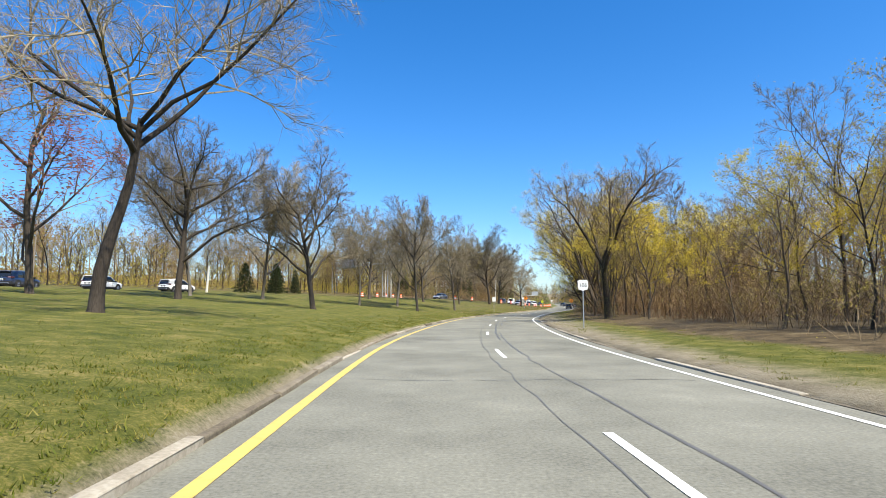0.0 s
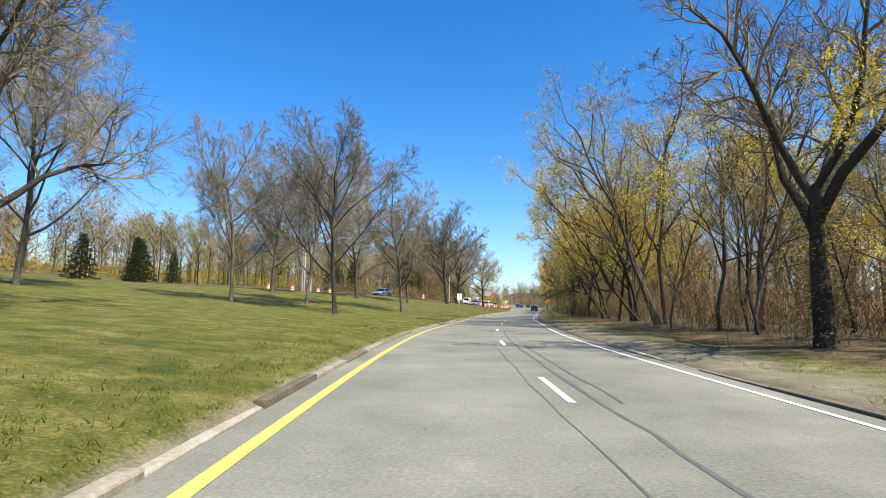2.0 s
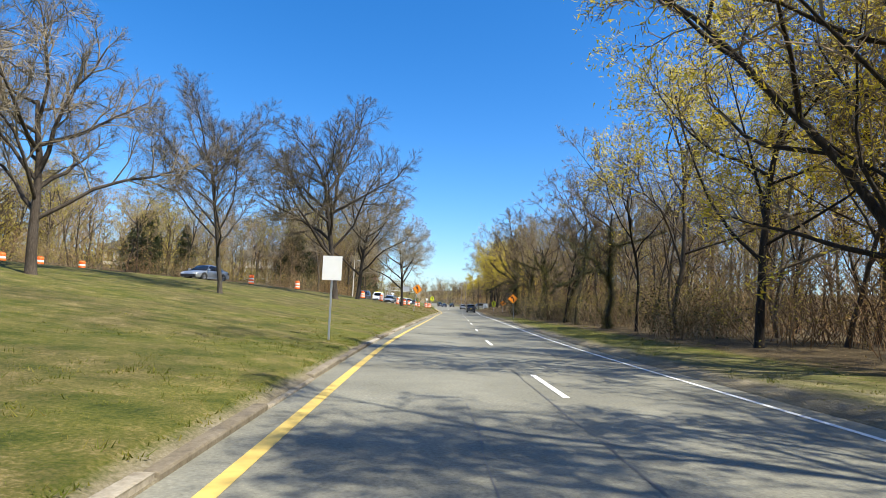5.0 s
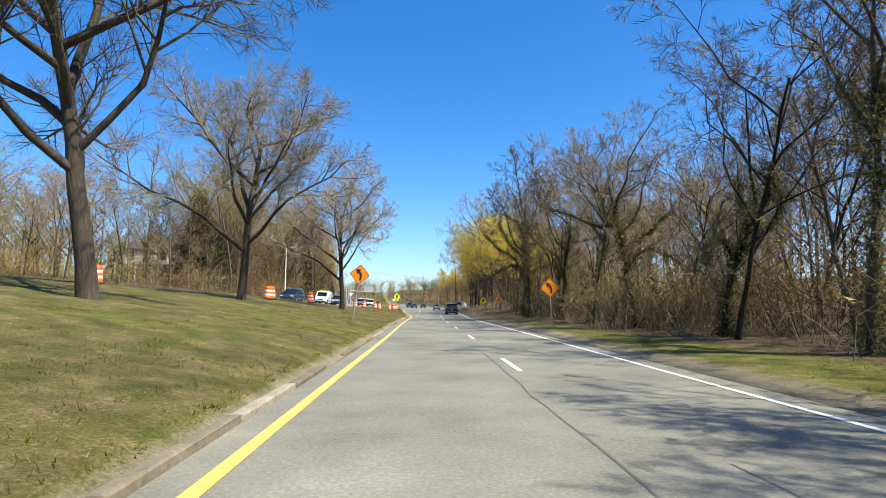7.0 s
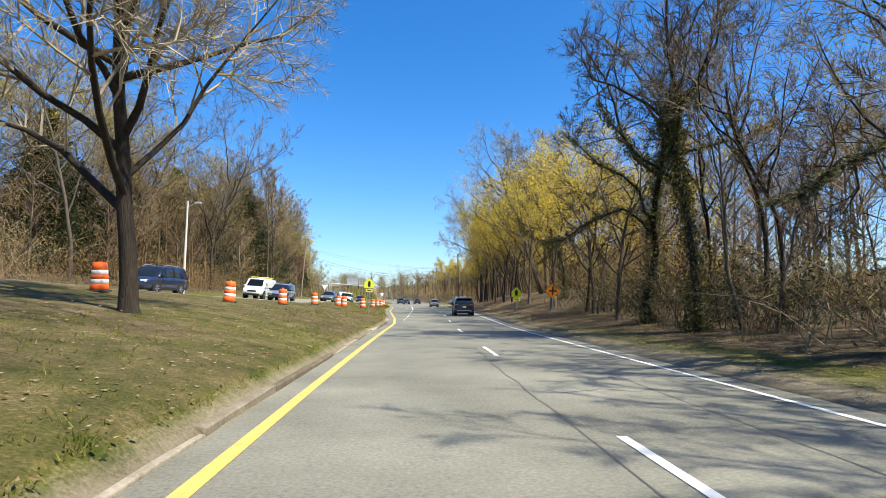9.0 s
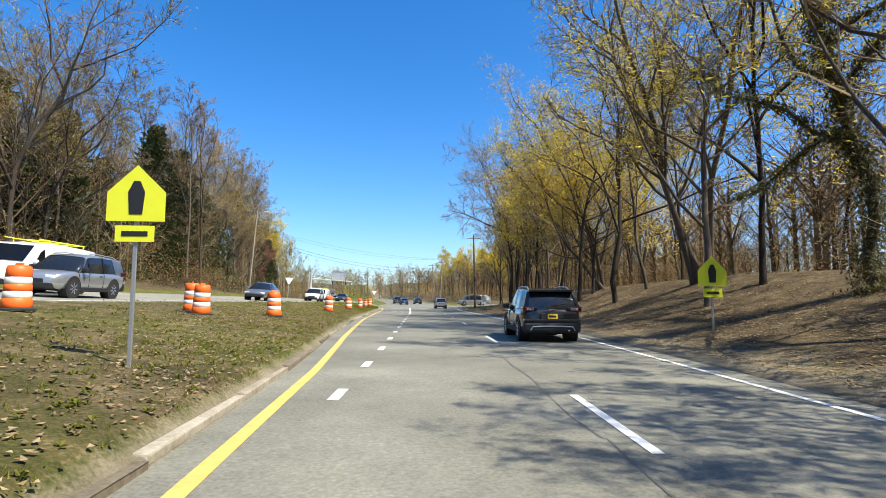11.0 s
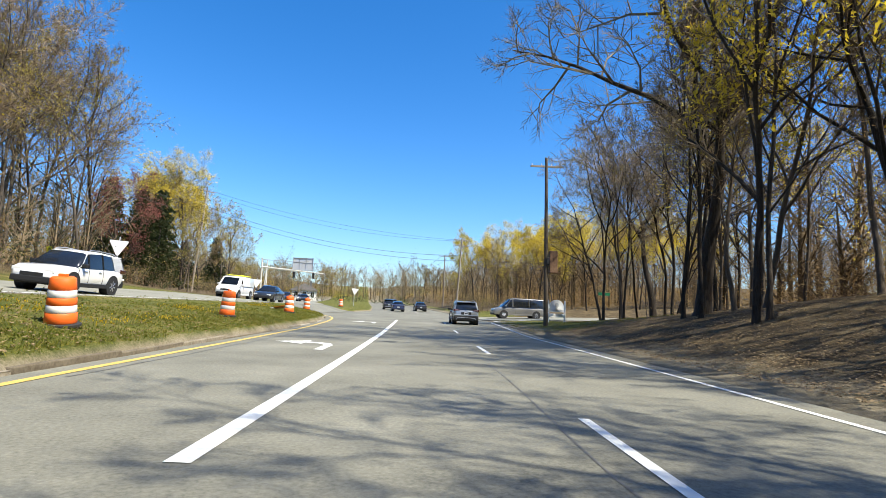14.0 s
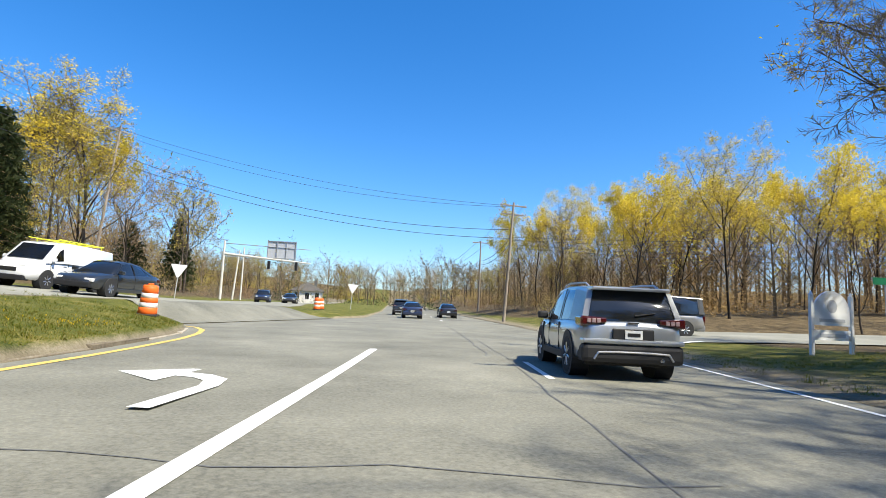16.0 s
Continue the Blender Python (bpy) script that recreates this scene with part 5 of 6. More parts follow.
def vehicle(kind, name, m, coat, label, category="car", glass_rear=True, plate=PLATE_W, rear=True, panel_van=False, group=""):
    """A road vehicle with body, glasshouse, pillars, wheels, lamps, mirrors, bumpers and plates."""
    sh = SHAPES[kind]
    w, low, top = sh["w"], sh["low"], sh["top"]
    car = thing(name, m, label, category, group)
    rows = []
    for y, f, zt, zb in low:
        hw = w * f
        mid = zb + (zt - zb) * 0.55
        rows.append(mirrored([(0, y, zb), (hw * 0.86, y, zb), (hw * 0.97, y, zb + 0.07), (hw, y, mid - 0.08), (hw * 0.995, y, mid + 0.1), (hw * 0.965, y, zt - 0.03), (hw * 0.9, y, zt), (0, y, zt + 0.025)]))
    part("body", loft(rows), coat, car, smooth=True)

    def belt(y):
        return float(np.interp(y, [r[0] for r in low], [r[2] for r in low])) - 0.02

    rows, n = [], len(top)
    for y, zr, wb, wr in top:
        zb = min(belt(y), zr - 0.02)
        k = w / 0.93
        rows.append(mirrored([(0, y, zb), (wb * k, y, zb), ((wb * 0.45 + wr * 0.55) * k, y, zb + (zr - zb) * 0.55), (wr * k, y, zr - 0.05), (wr * k * 0.86, y, zr), (0, y, zr + 0.02)]))
    part("window_glass", loft(rows), coat if panel_van else GLASS_DARK, car, smooth=True)
    # roof skin over the glasshouse
    roof = []
    for (y, zr, wb, wr) in top[1:-1]:
        k = w / 0.93
        roof.append([(-wr * k * 1.01, y, zr - 0.07), (-wr * k * 1.005, y, zr - 0.035), (-wr * k * 0.87, y, zr + 0.012), (0, y, zr + 0.032), (wr * k * 0.87, y, zr + 0.012), (wr * k * 1.005, y, zr - 0.035), (wr * k * 1.01, y, zr - 0.07)])
    part("roof", loft(roof, False), coat, car, smooth=True)

    def side(y, t):
        y = min(max(y, top[0][0]), top[-1][0])
        zr, wb, wr = (float(np.interp(y, [r[0] for r in top], [r[i] for r in top])) for i in (1, 2, 3))
        zb = min(belt(y), zr - 0.02)
        k = w / 0.93
        ts, xs, zs = (0, 0.55, 1), (wb, wb * 0.45 + wr * 0.55, wr), (zb, zb + (zr - zb) * 0.55, zr - 0.05)
        return float(np.interp(t, ts, xs)) * k, y, float(np.interp(t, ts, zs))

    def pillar(y0, y1, y0t, y1t, mat, lab=""):
        for sgn in (1, -1):
            bm = bmesh.new()
            grid = []
            for t in (0, 0.3, 0.55, 0.8, 1.0):
                ya, yb = y0 + (y0t - y0) * t, y1 + (y1t - y1) * t
                a, b = side(ya, t), side(yb, t)
                grid.append([bm.verts.new((sgn * (p[0] + o), p[1], p[2])) for p in (a, b) for o in (0.014,)])
            for p, q in zip(grid, grid[1:]):
                bm.faces.new((p[0], p[1], q[1], q[0]))
            bmesh.ops.solidify(bm, geom=bm.faces[:], thickness=0.02)
            part("pillar", bm, mat, car, lab)

    if kind == "suv":
        pillar(-2.25, -1.42, -2.06, -1.28, coat)
        for sgn in (1, -1):
            bm = bmesh.new()
            edge = [(0.885, -2.262, 1.05), (0.775, -2.266, 1.05), (0.655, -2.085, 1.56), (0.745, -2.07, 1.56)]
            vs = [bm.verts.new((sgn * x, y, z)) for x, y, z in (edge if sgn > 0 else edge[::-1])]
            bm.faces.new(vs)
            bmesh.ops.solidify(bm, geom=bm.faces[:], thickness=0.03)
            part("rear_pillar", bm, coat, car)
        pillar(-0.62, -0.54, -0.6, -0.52, TRIM_BLACK)
        pillar(0.38, 0.46, 0.32, 0.4, TRIM_BLACK)
        pillar(1.1, 1.2, 0.4, 0.52, coat)
    elif kind == "sedan":
        pillar(-1.95, -1.45, -1.15, -0.95, coat)
        pillar(-0.3, -0.22, -0.3, -0.22, TRIM_BLACK)
        pillar(1.15, 1.25, 0.38, 0.46, coat)
    else:
        if panel_van:
            for sgn in (1, -1):
                bm = bmesh.new()
                quad = [side(0.95, 0.12), side(1.55, 0.12), side(1.2, 0.72), side(0.95, 0.8)]
                bm.faces.new([bm.verts.new((sgn * (p[0] + 0.012), p[1], p[2])) for p in quad])
                bmesh.ops.solidify(bm, geom=bm.faces[:], thickness=0.01)
                part("door_glass", bm, GLASS_DARK, car)
            bm = bmesh.new()
            quad = [(-0.78, 1.88, 1.24), (0.78, 1.88, 1.24), (0.7, 1.2, 1.92), (-0.7, 1.2, 1.92)]
            bm.faces.new([bm.verts.new((x, y + 0.03, z + 0.02)) for x, y, z in quad])
            bmesh.ops.solidify(bm, geom=bm.faces[:], thickness=0.01)
            part("windscreen", bm, GLASS_DARK, car)
        else:
            pillar(-2.75, -2.45, -2.68, -2.4, coat)
            pillar(-1.0, -0.9, -1.0, -0.9, coat)
            pillar(0.75, 0.9, 0.75, 0.9, coat)
            pillar(1.8, 1.95, 1.0, 1.12, coat)
    # wheels with dark arches
    r = sh["wheel"]
    if r not in WHEELS:
        WHEELS[r] = wheel_meshes(r, 0.23, ALLOY)
    tyre, rim = WHEELS[r]
    for y in sh["axle"]:
        for sgn in (1, -1):
            bm = bmesh.new()
            rod(bm, (sgn * (w - 0.32), y, r + 0.02), (sgn * (w + 0.006), y, r + 0.02), r * 1.2, None, 26)
            part("wheel_arch", bm, TRIM_BLACK if sh["clad"] else RUBBER, car)
            hub = piece("wheel", tyre, car, "", Matrix.Translation((sgn * (w - 0.105), y, r)) @ Euler((0, radians(90) * sgn, 0)).to_matrix().to_4x4())
            piece("rim", rim, hub, "silver alloy rim")
    L0, L1 = low[0][0], low[-1][0]
    hw = w
    # sills, bumpers
    for sgn in (1, -1):
        bm = bmesh.new()
        box(bm, sgn * w - 0.06 if sgn > 0 else -w - 0.008, sgn * w + 0.008 if sgn > 0 else -w + 0.06, sh["axle"][0] + r * 1.15, sh["axle"][1] - r * 1.15, low[4][3] - 0.02, low[4][3] + 0.13, 0.02)
        part("sill", bm, TRIM_BLACK if sh["clad"] else coat, car)
    bm = bmesh.new()
    box(bm, -hw * 0.95, hw * 0.95, L0 - 0.05, L0 + 0.42, 0.3, 0.64, 0.09)
    part("rear_bumper", bm, TRIM_BLACK if sh["clad"] else coat, car)
    bm = bmesh.new()
    box(bm, -hw * 0.78, hw * 0.78, L1 - 0.3, L1 + 0.04, 0.3, 0.52, 0.05)
    part("front_bumper", bm, TRIM_BLACK, car)
    if kind == "suv":
        bm = bmesh.new()
        box(bm, -hw * 0.95, hw * 0.95, L0 - 0.06, L0 + 0.3, 0.635, 0.72, 0.035)
        part("bumper_top", bm, coat, car)
        bm = bmesh.new()
        pts = [(-hw * 0.74, 0.37), (-hw * 0.66, 0.485), (-hw * 0.3, 0.5), (hw * 0.3, 0.5), (hw * 0.66, 0.485), (hw * 0.74, 0.37)]
        for a, b in zip(pts, pts[1:]):
            rod(bm, (a[0], L0 - 0.05, a[1]), (b[0], L0 - 0.05, b[1]), 0.02, None, 8)
        part("bumper_strip", bm, ALLOY, car, "bright strip across the bumper")
        bm = bmesh.new()
        box(bm, -hw * 0.8, hw * 0.8, L0 + 0.25, L1 - 0.3, 0.24, 0.45, 0.03)
        part("underbody", bm, RUBBER, car)
    # lamps
    for sgn in (1, -1):
        bm = bmesh.new()
        if kind == "suv":
            box(bm, min(sgn * 0.46, sgn * 0.915), max(sgn * 0.46, sgn * 0.915), L0 - 0.01, L0 + 0.42, 0.93, 1.1, 0.035)
            for v in bm.verts:                      # narrows towards the tailgate's middle
                t = (abs(v.co.x) - 0.46) / 0.455
                v.co.z = 1.03 + (v.co.z - 1.03) * (0.45 + 0.55 * min(1, t * 1.6)) + 0.015 * (1 - t)
        elif kind == "sedan":
            box(bm, min(sgn * 0.5, sgn * 0.86), max(sgn * 0.5, sgn * 0.86), L0 + 0.0, L0 + 0.3, 0.72, 0.88, 0.035)
        else:
            box(bm, min(sgn * 0.84, sgn * 0.97), max(sgn * 0.84, sgn * 0.97), L0 - 0.02, L0 + 0.12, 0.75, 1.1, 0.02)
        lamp = part("tail_lamp", bm, TAIL_RED, car)
        if kind == "suv":
            for k in range(3):
                bm = bmesh.new()
                x = sgn * (0.6 + 0.085 * k)
                box(bm, x - 0.036, x + 0.036, L0 - 0.018, L0 + 0.02, 0.985, 1.065, 0.012)
                part("lens", bm, LENS_SMOKE, lamp)
        bm = bmesh.new()
        zh = low[-2][2] - 0.1
        box(bm, min(sgn * 0.42, sgn * 0.76), max(sgn * 0.42, sgn * 0.76), L1 - 0.26, L1 - 0.03, zh - 0.05, zh + 0.09, 0.03)
        part("headlamp", bm, LAMP_CLEAR, car)
        bm = bmesh.new()
        box(bm, min(sgn * (w - 0.05), sgn * (w + 0.17)), max(sgn * (w - 0.05), sgn * (w + 0.17)), top[-1][0] - 0.42, top[-1][0] - 0.26, belt(0.8) + 0.02, belt(0.8) + 0.18, 0.04)
        part("mirror", bm, TRIM_BLACK if sh["clad"] else coat, car)
        for y in ((-0.35, 0.62) if kind != "van" else (0.75,)):
            bm = bmesh.new()
            box(bm, sgn * w - 0.02, sgn * w + 0.025, y - 0.11, y + 0.11, belt(y) - 0.13, belt(y) - 0.095, 0.01)
            part("door_handle", bm, CHROME if kind == "suv" else coat, car)
        # shut lines of the doors
        for y in ((-1.0, -0.58, 0.42, 1.1)[1:] if kind == "suv" else (-0.26, 0.95) if kind == "sedan" else (0.55, 1.65)):
            bm = bmesh.new()
            z0, z1 = low[4][3] + 0.15, belt(y) - 0.05
            box(bm, sgn * w - 0.02 * (1 if sgn > 0 else -1) - 0.012, sgn * w - 0.02 * (1 if sgn > 0 else -1) + 0.012, y - 0.006, y + 0.006, z0, z1)
            for v in bm.verts:
                v.co.x = sgn * (w + 0.003) if abs(v.co.x) > w - 0.02 else v.co.x
            part("door_seam", bm, BLACK, car)
        if sh["rails"]:
            bm = bmesh.new()
            pts = [(sgn * 0.64, -1.8, 1.64), (sgn * 0.64, -1.55, 1.715), (sgn * 0.65, -0.4, 1.745), (sgn * 0.64, 0.1, 1.71), (sgn * 0.64, 0.3, 1.63)]
            for a, b in zip(pts, pts[1:]):
                rod(bm, a, b, 0.02, None, 8)
            part("roof_rail", bm, STEEL, car, "brushed metal roof rail")
    # plate with bars for its writing, grille, rear window details
    zp = 0.8 if kind == "suv" else 0.62 if kind == "sedan" else 0.6
    bm = bmesh.new()
    box(bm, -0.36, 0.36, L0 - 0.035, L0 + 0.05, zp - 0.1, zp + 0.1, 0.02)
    part("plate_recess", bm, TRIM_BLACK, car)
    bm = bmesh.new()
    box(bm, -0.152, 0.152, L0 - 0.05, L0 - 0.03, zp - 0.076, zp + 0.076, 0.006)
    pl = part("number_plate", bm, plate, car)
    bm = bmesh.new()
    box(bm, -0.11, 0.11, L0 - 0.054, L0 - 0.049, zp - 0.03, zp + 0.03)
    part("plate_bar", bm, BLACK, pl)
    bm = bmesh.new()
    zg = low[-1][2]
    box(bm, -0.42, 0.42, L1 - 0.08, L1 + 0.015, zg - 0.2, zg - 0.02, 0.03)
    part("grille", bm, BLACK, car)
    if kind == "suv":
        bm = bmesh.new()
        box(bm, -0.69, 0.69, -2.2, -1.8, 1.565, 1.63, 0.025)
        part("rear_spoiler", bm, coat, car)
        bm = bmesh.new()
        rod(bm, (0.05, -2.25, 1.13), (0.42, -2.225, 1.19), 0.014, 0.01, 6)
        part("rear_wiper", bm, BLACK, car)
        bm = bmesh.new()
        box(bm, -0.1, 0.1, L0 - 0.012, L0 + 0.05, 0.985, 1.015, 0.008)
        part("badge", bm, CHROME, car)
        bm = bmesh.new()
        rod(bm, (0.5, L0 - 0.05, 0.38), (0.5, L0 + 0.2, 0.38), 0.035, None, 12)
        part("exhaust", bm, CHROME, car)
    if panel_van:
        bm = bmesh.new()
        for x in (-0.7, 0.7):
            rod(bm, (x, -2.2, 2.22), (x, 1.0, 2.22), 0.02, None, 6)
        for y in (-2.0, -0.8, 0.4):
            rod(bm, (-0.8, y, 2.2), (0.8, y, 2.2), 0.02, None, 6)
            for x in (-0.75, 0.75):
                rod(bm, (x, y, 2.02), (x, y, 2.2), 0.02, None, 6)
        part("roof_rack", bm, SIGN_YELLOW, car, "yellowish ladder rack")
    return car


SILVER = paint("silver", (0.42, 0.44, 0.46), 0.7)
BLACK_P = paint("black", (0.012, 0.012, 0.014), 0.2)
WHITE_P = paint("white", (0.75, 0.75, 0.74), 0.0)
GREY_P = paint("grey", (0.2, 0.22, 0.235), 0.6)
NAVY_P = paint("navy", (0.02, 0.03, 0.07), 0.3)
DARK_P = paint("charcoal", (0.035, 0.04, 0.045), 0.4)
TAUPE_P = paint("taupe", (0.3, 0.29, 0.27), 0.6)


def on_road(s, u, turn=0.0):
    """The pose of a vehicle on the main road."""
    x, y = flat(s, u)
    return pose(x, y, along_height(s) + 0.004, math.degrees(math.atan2(along_height(s + 1) - along_height(s - 1), 2)), 0, heading(s) + turn)


def on_far(s, du, turn=180.0):
    """The same on the other carriageway, whose traffic comes towards the camera."""
    x, y = flat(s, far_road(s) + du)
    a = math.degrees(math.atan2(far_road(s + 4) - far_road(s - 4), 8))
    u = far_road(s) + du
    bank = math.degrees(math.atan2(far_z(s, u - 1) - far_z(s, u + 1), 2))
    return pose(x, y, far_z(s, u) + 0.004, 0, -bank if abs(turn) > 90 else bank, heading(s) - a + turn)


vehicle("suv", "silver_suv", on_road(274.2, 3.35), SILVER, "silver sport utility vehicle with roof rails in the outer lane")
vehicle("suv", "black_suv", on_road(201.0, 3.6), BLACK_P, "glossy black sport utility vehicle in the outer lane", plate=PLATE_Y)
vehicle("sedan", "navy_sedan", on_road(315, -0.7), NAVY_P, "dark navy sedan driving on past the junction")
vehicle("suv", "dark_suv", on_road(326, -1.6), DARK_P, "dark sport utility vehicle far along the road")
vehicle("sedan", "black_sedan", on_road(322, 3.2), BLACK_P, "black sedan in the outer lane past the junction")
vehicle("suv", "charcoal_suv", on_road(352, 0.2), DARK_P, "charcoal sport utility vehicle far off in the traffic")
vehicle("van", "taupe_van", pose(*flat(291.5, 11.2), height(291.5, 11.2) + 0.06, 0, 0, heading(291) + 92), TAUPE_P, "taupe passenger van waiting in the side street", "van")
ONCOMING = "oncoming traffic"
vehicle("sedan", "grey_sedan", on_far(228.0, 2.3), GREY_P, "grey sedan on the other carriageway", group=ONCOMING)
vehicle("suv", "white_suv", on_far(255.0, 2.0), WHITE_P, "white compact sport utility vehicle on the other carriageway", group=ONCOMING)
vehicle("van", "white_van", on_far(288.6, -2.0), WHITE_P, "white work van with a ladder rack on its roof", "van", panel_van=True, group=ONCOMING)
vehicle("sedan", "charcoal_sedan", on_far(286.3, 1.9), DARK_P, "charcoal sedan on the other carriageway", group=ONCOMING)
vehicle("suv", "dark_blue_suv", on_far(181.0, 0.6), NAVY_P, "dark blue sport utility vehicle on the other carriageway", group=ONCOMING)
vehicle("sedan", "silver_sedan", on_far(130, 0.5), SILVER, "silver sedan beyond the rise of the median", group=ONCOMING)
vehicle("van", "white_box_van", on_far(206, -1.6), WHITE_P, "white van beyond the median", "van", panel_van=True, group=ONCOMING)
vehicle("suv", "pale_suv", on_far(204, 1.2), SILVER, "pale silver sport utility vehicle behind the drums", group=ONCOMING)
vehicle("sedan", "white_sedan", on_far(352, 0.8), WHITE_P, "white sedan queueing at the junction", group=ONCOMING)
vehicle("suv", "blue_suv", on_far(342, -1.8), NAVY_P, "navy sport utility vehicle queueing at the junction", group=ONCOMING)
vehicle("sedan", "dark_sedan", on_far(347, 1.6), DARK_P, "dark sedan queueing at the junction", group=ONCOMING)
vehicle("suv", "white_utility_vehicle", on_far(58, -1.0, 12), WHITE_P, "white sport utility vehicle seen across the lawn")
vehicle("suv", "white_wagon", on_far(66, -0.5, 8), WHITE_P, "white wagon seen across the lawn")
vehicle("suv", "navy_suv", on_far(50, -1.5, 20), NAVY_P, "navy sport utility vehicle seen across the lawn")
vehicle("sedan", "black_saloon", on_far(42, -2.5, 60), BLACK_P, "black sedan seen across the lawn")


# ---------------------------------------------------------------- traffic drums
def drum_meshes():
    made = []
    for z0, z1, r0, r1, mat in ((0.06, 0.27, 0.285, 0.275, DRUM_ORANGE), (0.27, 0.42, 0.27, 0.262, DRUM_WHITE), (0.42, 0.57, 0.262, 0.255, DRUM_ORANGE), (0.57, 0.72, 0.252, 0.245, DRUM_WHITE), (0.72, 0.95, 0.245, 0.225, DRUM_ORANGE)):
        bm = bmesh.new()
        turned(bm, [(r0 - 0.012, z0), (r0, z0 + 0.012), (r1, z1 - 0.012), (r1 - 0.012, z1)], 24)
        me = bpy.data.meshes.new("band")
        bm.to_mesh(me)
        bm.free()
        me.materials.append(mat)
        me.polygons.foreach_set("use_smooth", [len(p.vertices) == 4 for p in me.polygons])
        made.append(("band", me))
    bm = bmesh.new()
    turned(bm, [(0.36, 0.0), (0.36, 0.045), (0.33, 0.06), (0.27, 0.065)], 24)
    me = bpy.data.meshes.new("base")
    bm.to_mesh(me)
    bm.free()
    me.materials.append(RUBBER)
    made.append(("base", me))
    bm = bmesh.new()
    turned(bm, [(0.225, 0.945), (0.19, 0.97), (0.05, 0.975)], 20)
    box(bm, -0.09, 0.09, -0.018, 0.018, 0.96, 1.03, 0.01)
    me = bpy.data.meshes.new("lid")
    bm.to_mesh(me)
    bm.free()
    me.materials.append(DRUM_ORANGE)
    made.append(("lid", me))
    return made


DRUM = drum_meshes()


def drum(s, u, tilt=0.0):
    ob = thing("traffic_drum", stand(s, u, s * 40, 1.0, 0.0, tilt), "orange and white traffic drum on a rubber base" if abs(tilt) < 6 else "leaning orange and white traffic drum on the grass", "traffic drum", "traffic drums")
    for name, me in DRUM:
        piece(name, me, ob)


for s, u, tilt in ((118, -31, 0), (121, -30.5, 2), (125, -30, 0), (103, -30, 0), (108, -29, 0), (135, -19.6, 1), (143, -17.2, 0), (156.2, -11.9, 4), (158.2, -12.1, 2), (165.9, -10.6, -2), (173.4, -8.9, 4), (182, -8.6, 0), (193.5, -9.0, 1),
                   (199.6, -7.5, 2), (200.6, -8.2, 0), (203.3, -6.15, 3), (217.6, -6.4, 5), (230, -6.7, 5), (243.4, -7.1, 8), (254, -7.4, 3), (265.4, -7.6, 4), (280.4, -9.3, 4), (238.6, -22.3, 4), (309, -8.6, 0), (313, -8.8, 2)):
    drum(s, u, tilt)


# ---------------------------------------------------------------- signs
def lettering(text, size, material, parent, m, label=""):
    cu = bpy.data.curves.new("lettering", "FONT")
    cu.body, cu.size, cu.extrude, cu.align_x, cu.align_y = text, size, 0.003, "CENTER", "CENTER"
    cu.materials.append(material)
    tmp = bpy.data.objects.new("tmp", cu)
    scene.collection.objects.link(tmp)
    me = bpy.data.meshes.new_from_object(tmp.evaluated_get(bpy.context.evaluated_depsgraph_get()))
    bpy.data.objects.remove(tmp)
    ob = piece("lettering", me, parent, label, m)
    return ob


FACE = Euler((radians(90), 0, 0)).to_matrix().to_4x4()     # stands lettering up, read from -y


def plate_part(name, outline, z, y, thick, mat, parent, label=""):
    bm = bmesh.new()
    prism(bm, [(x, zz + z) for x, zz in outline], y, y + thick)
    return part(name, bm, mat, parent, label)


def post(parent, h, mat=STEEL, x=0.0, y=0.03):
    bm = bmesh.new()
    box(bm, x - 0.03, x + 0.03, y, y + 0.045, -0.1, h, 0.008)
    return part("post", bm, mat, parent)


def grown(outline, k):
    return [(x * k, z * k) for x, z in outline]


DIAMOND = [(0, -0.56), (0.06, -0.53), (0.53, -0.06), (0.56, 0), (0.53, 0.06), (0.06, 0.53), (0, 0.56), (-0.06, 0.53), (-0.53, 0.06), (-0.56, 0), (-0.53, -0.06), (-0.06, -0.53)]


def curve_sign(s, u, zc, turn, lean, cross=False):
    ob = thing("curve_sign" if not cross else "crossroads_sign", stand(s, u, turn) @ pose(0, 0, 0, 0, lean, 0), "orange diamond warning sign with a black %s on a post" % ("cross" if cross else "arrow"), "road sign", "orange warning signs")
    post(ob, zc + 0.5)
    plate_part("panel", DIAMOND, zc, 0.0, 0.006, SIGN_ORANGE, ob, "orange diamond panel")
    bm = bmesh.new()
    ring = grown(DIAMOND, 0.95)
    inner = grown(DIAMOND, 0.91)
    for i in range(12):
        a, b, c, d = ring[i], ring[(i + 1) % 12], inner[(i + 1) % 12], inner[i]
        bm.faces.new([bm.verts.new((x, -0.004, z + zc)) for x, z in (a, b, c, d)])
    part("border", bm, BLACK, ob)
    if cross:
        plus = [(-0.05, -0.33), (0.05, -0.33), (0.05, -0.05), (0.3, -0.05), (0.3, 0.05), (0.05, 0.05), (0.05, 0.33), (-0.05, 0.33), (-0.05, 0.05), (-0.3, 0.05), (-0.3, -0.05), (-0.05, -0.05)]
        plate_part("cross", plus, zc, -0.008, 0.006, BLACK, ob)
        return
    arrow_line = [(0.02, -0.33), (0.13, -0.33), (0.14, -0.1), (0.11, 0.06), (0.02, 0.17), (-0.02, 0.19), (0.06, 0.3), (-0.24, 0.27), (-0.14, -0.02), (-0.09, 0.09), (-0.02, 0.02), (0.02, -0.1)]
    plate_part("arrow", arrow_line, zc, -0.008, 0.006, BLACK, ob)


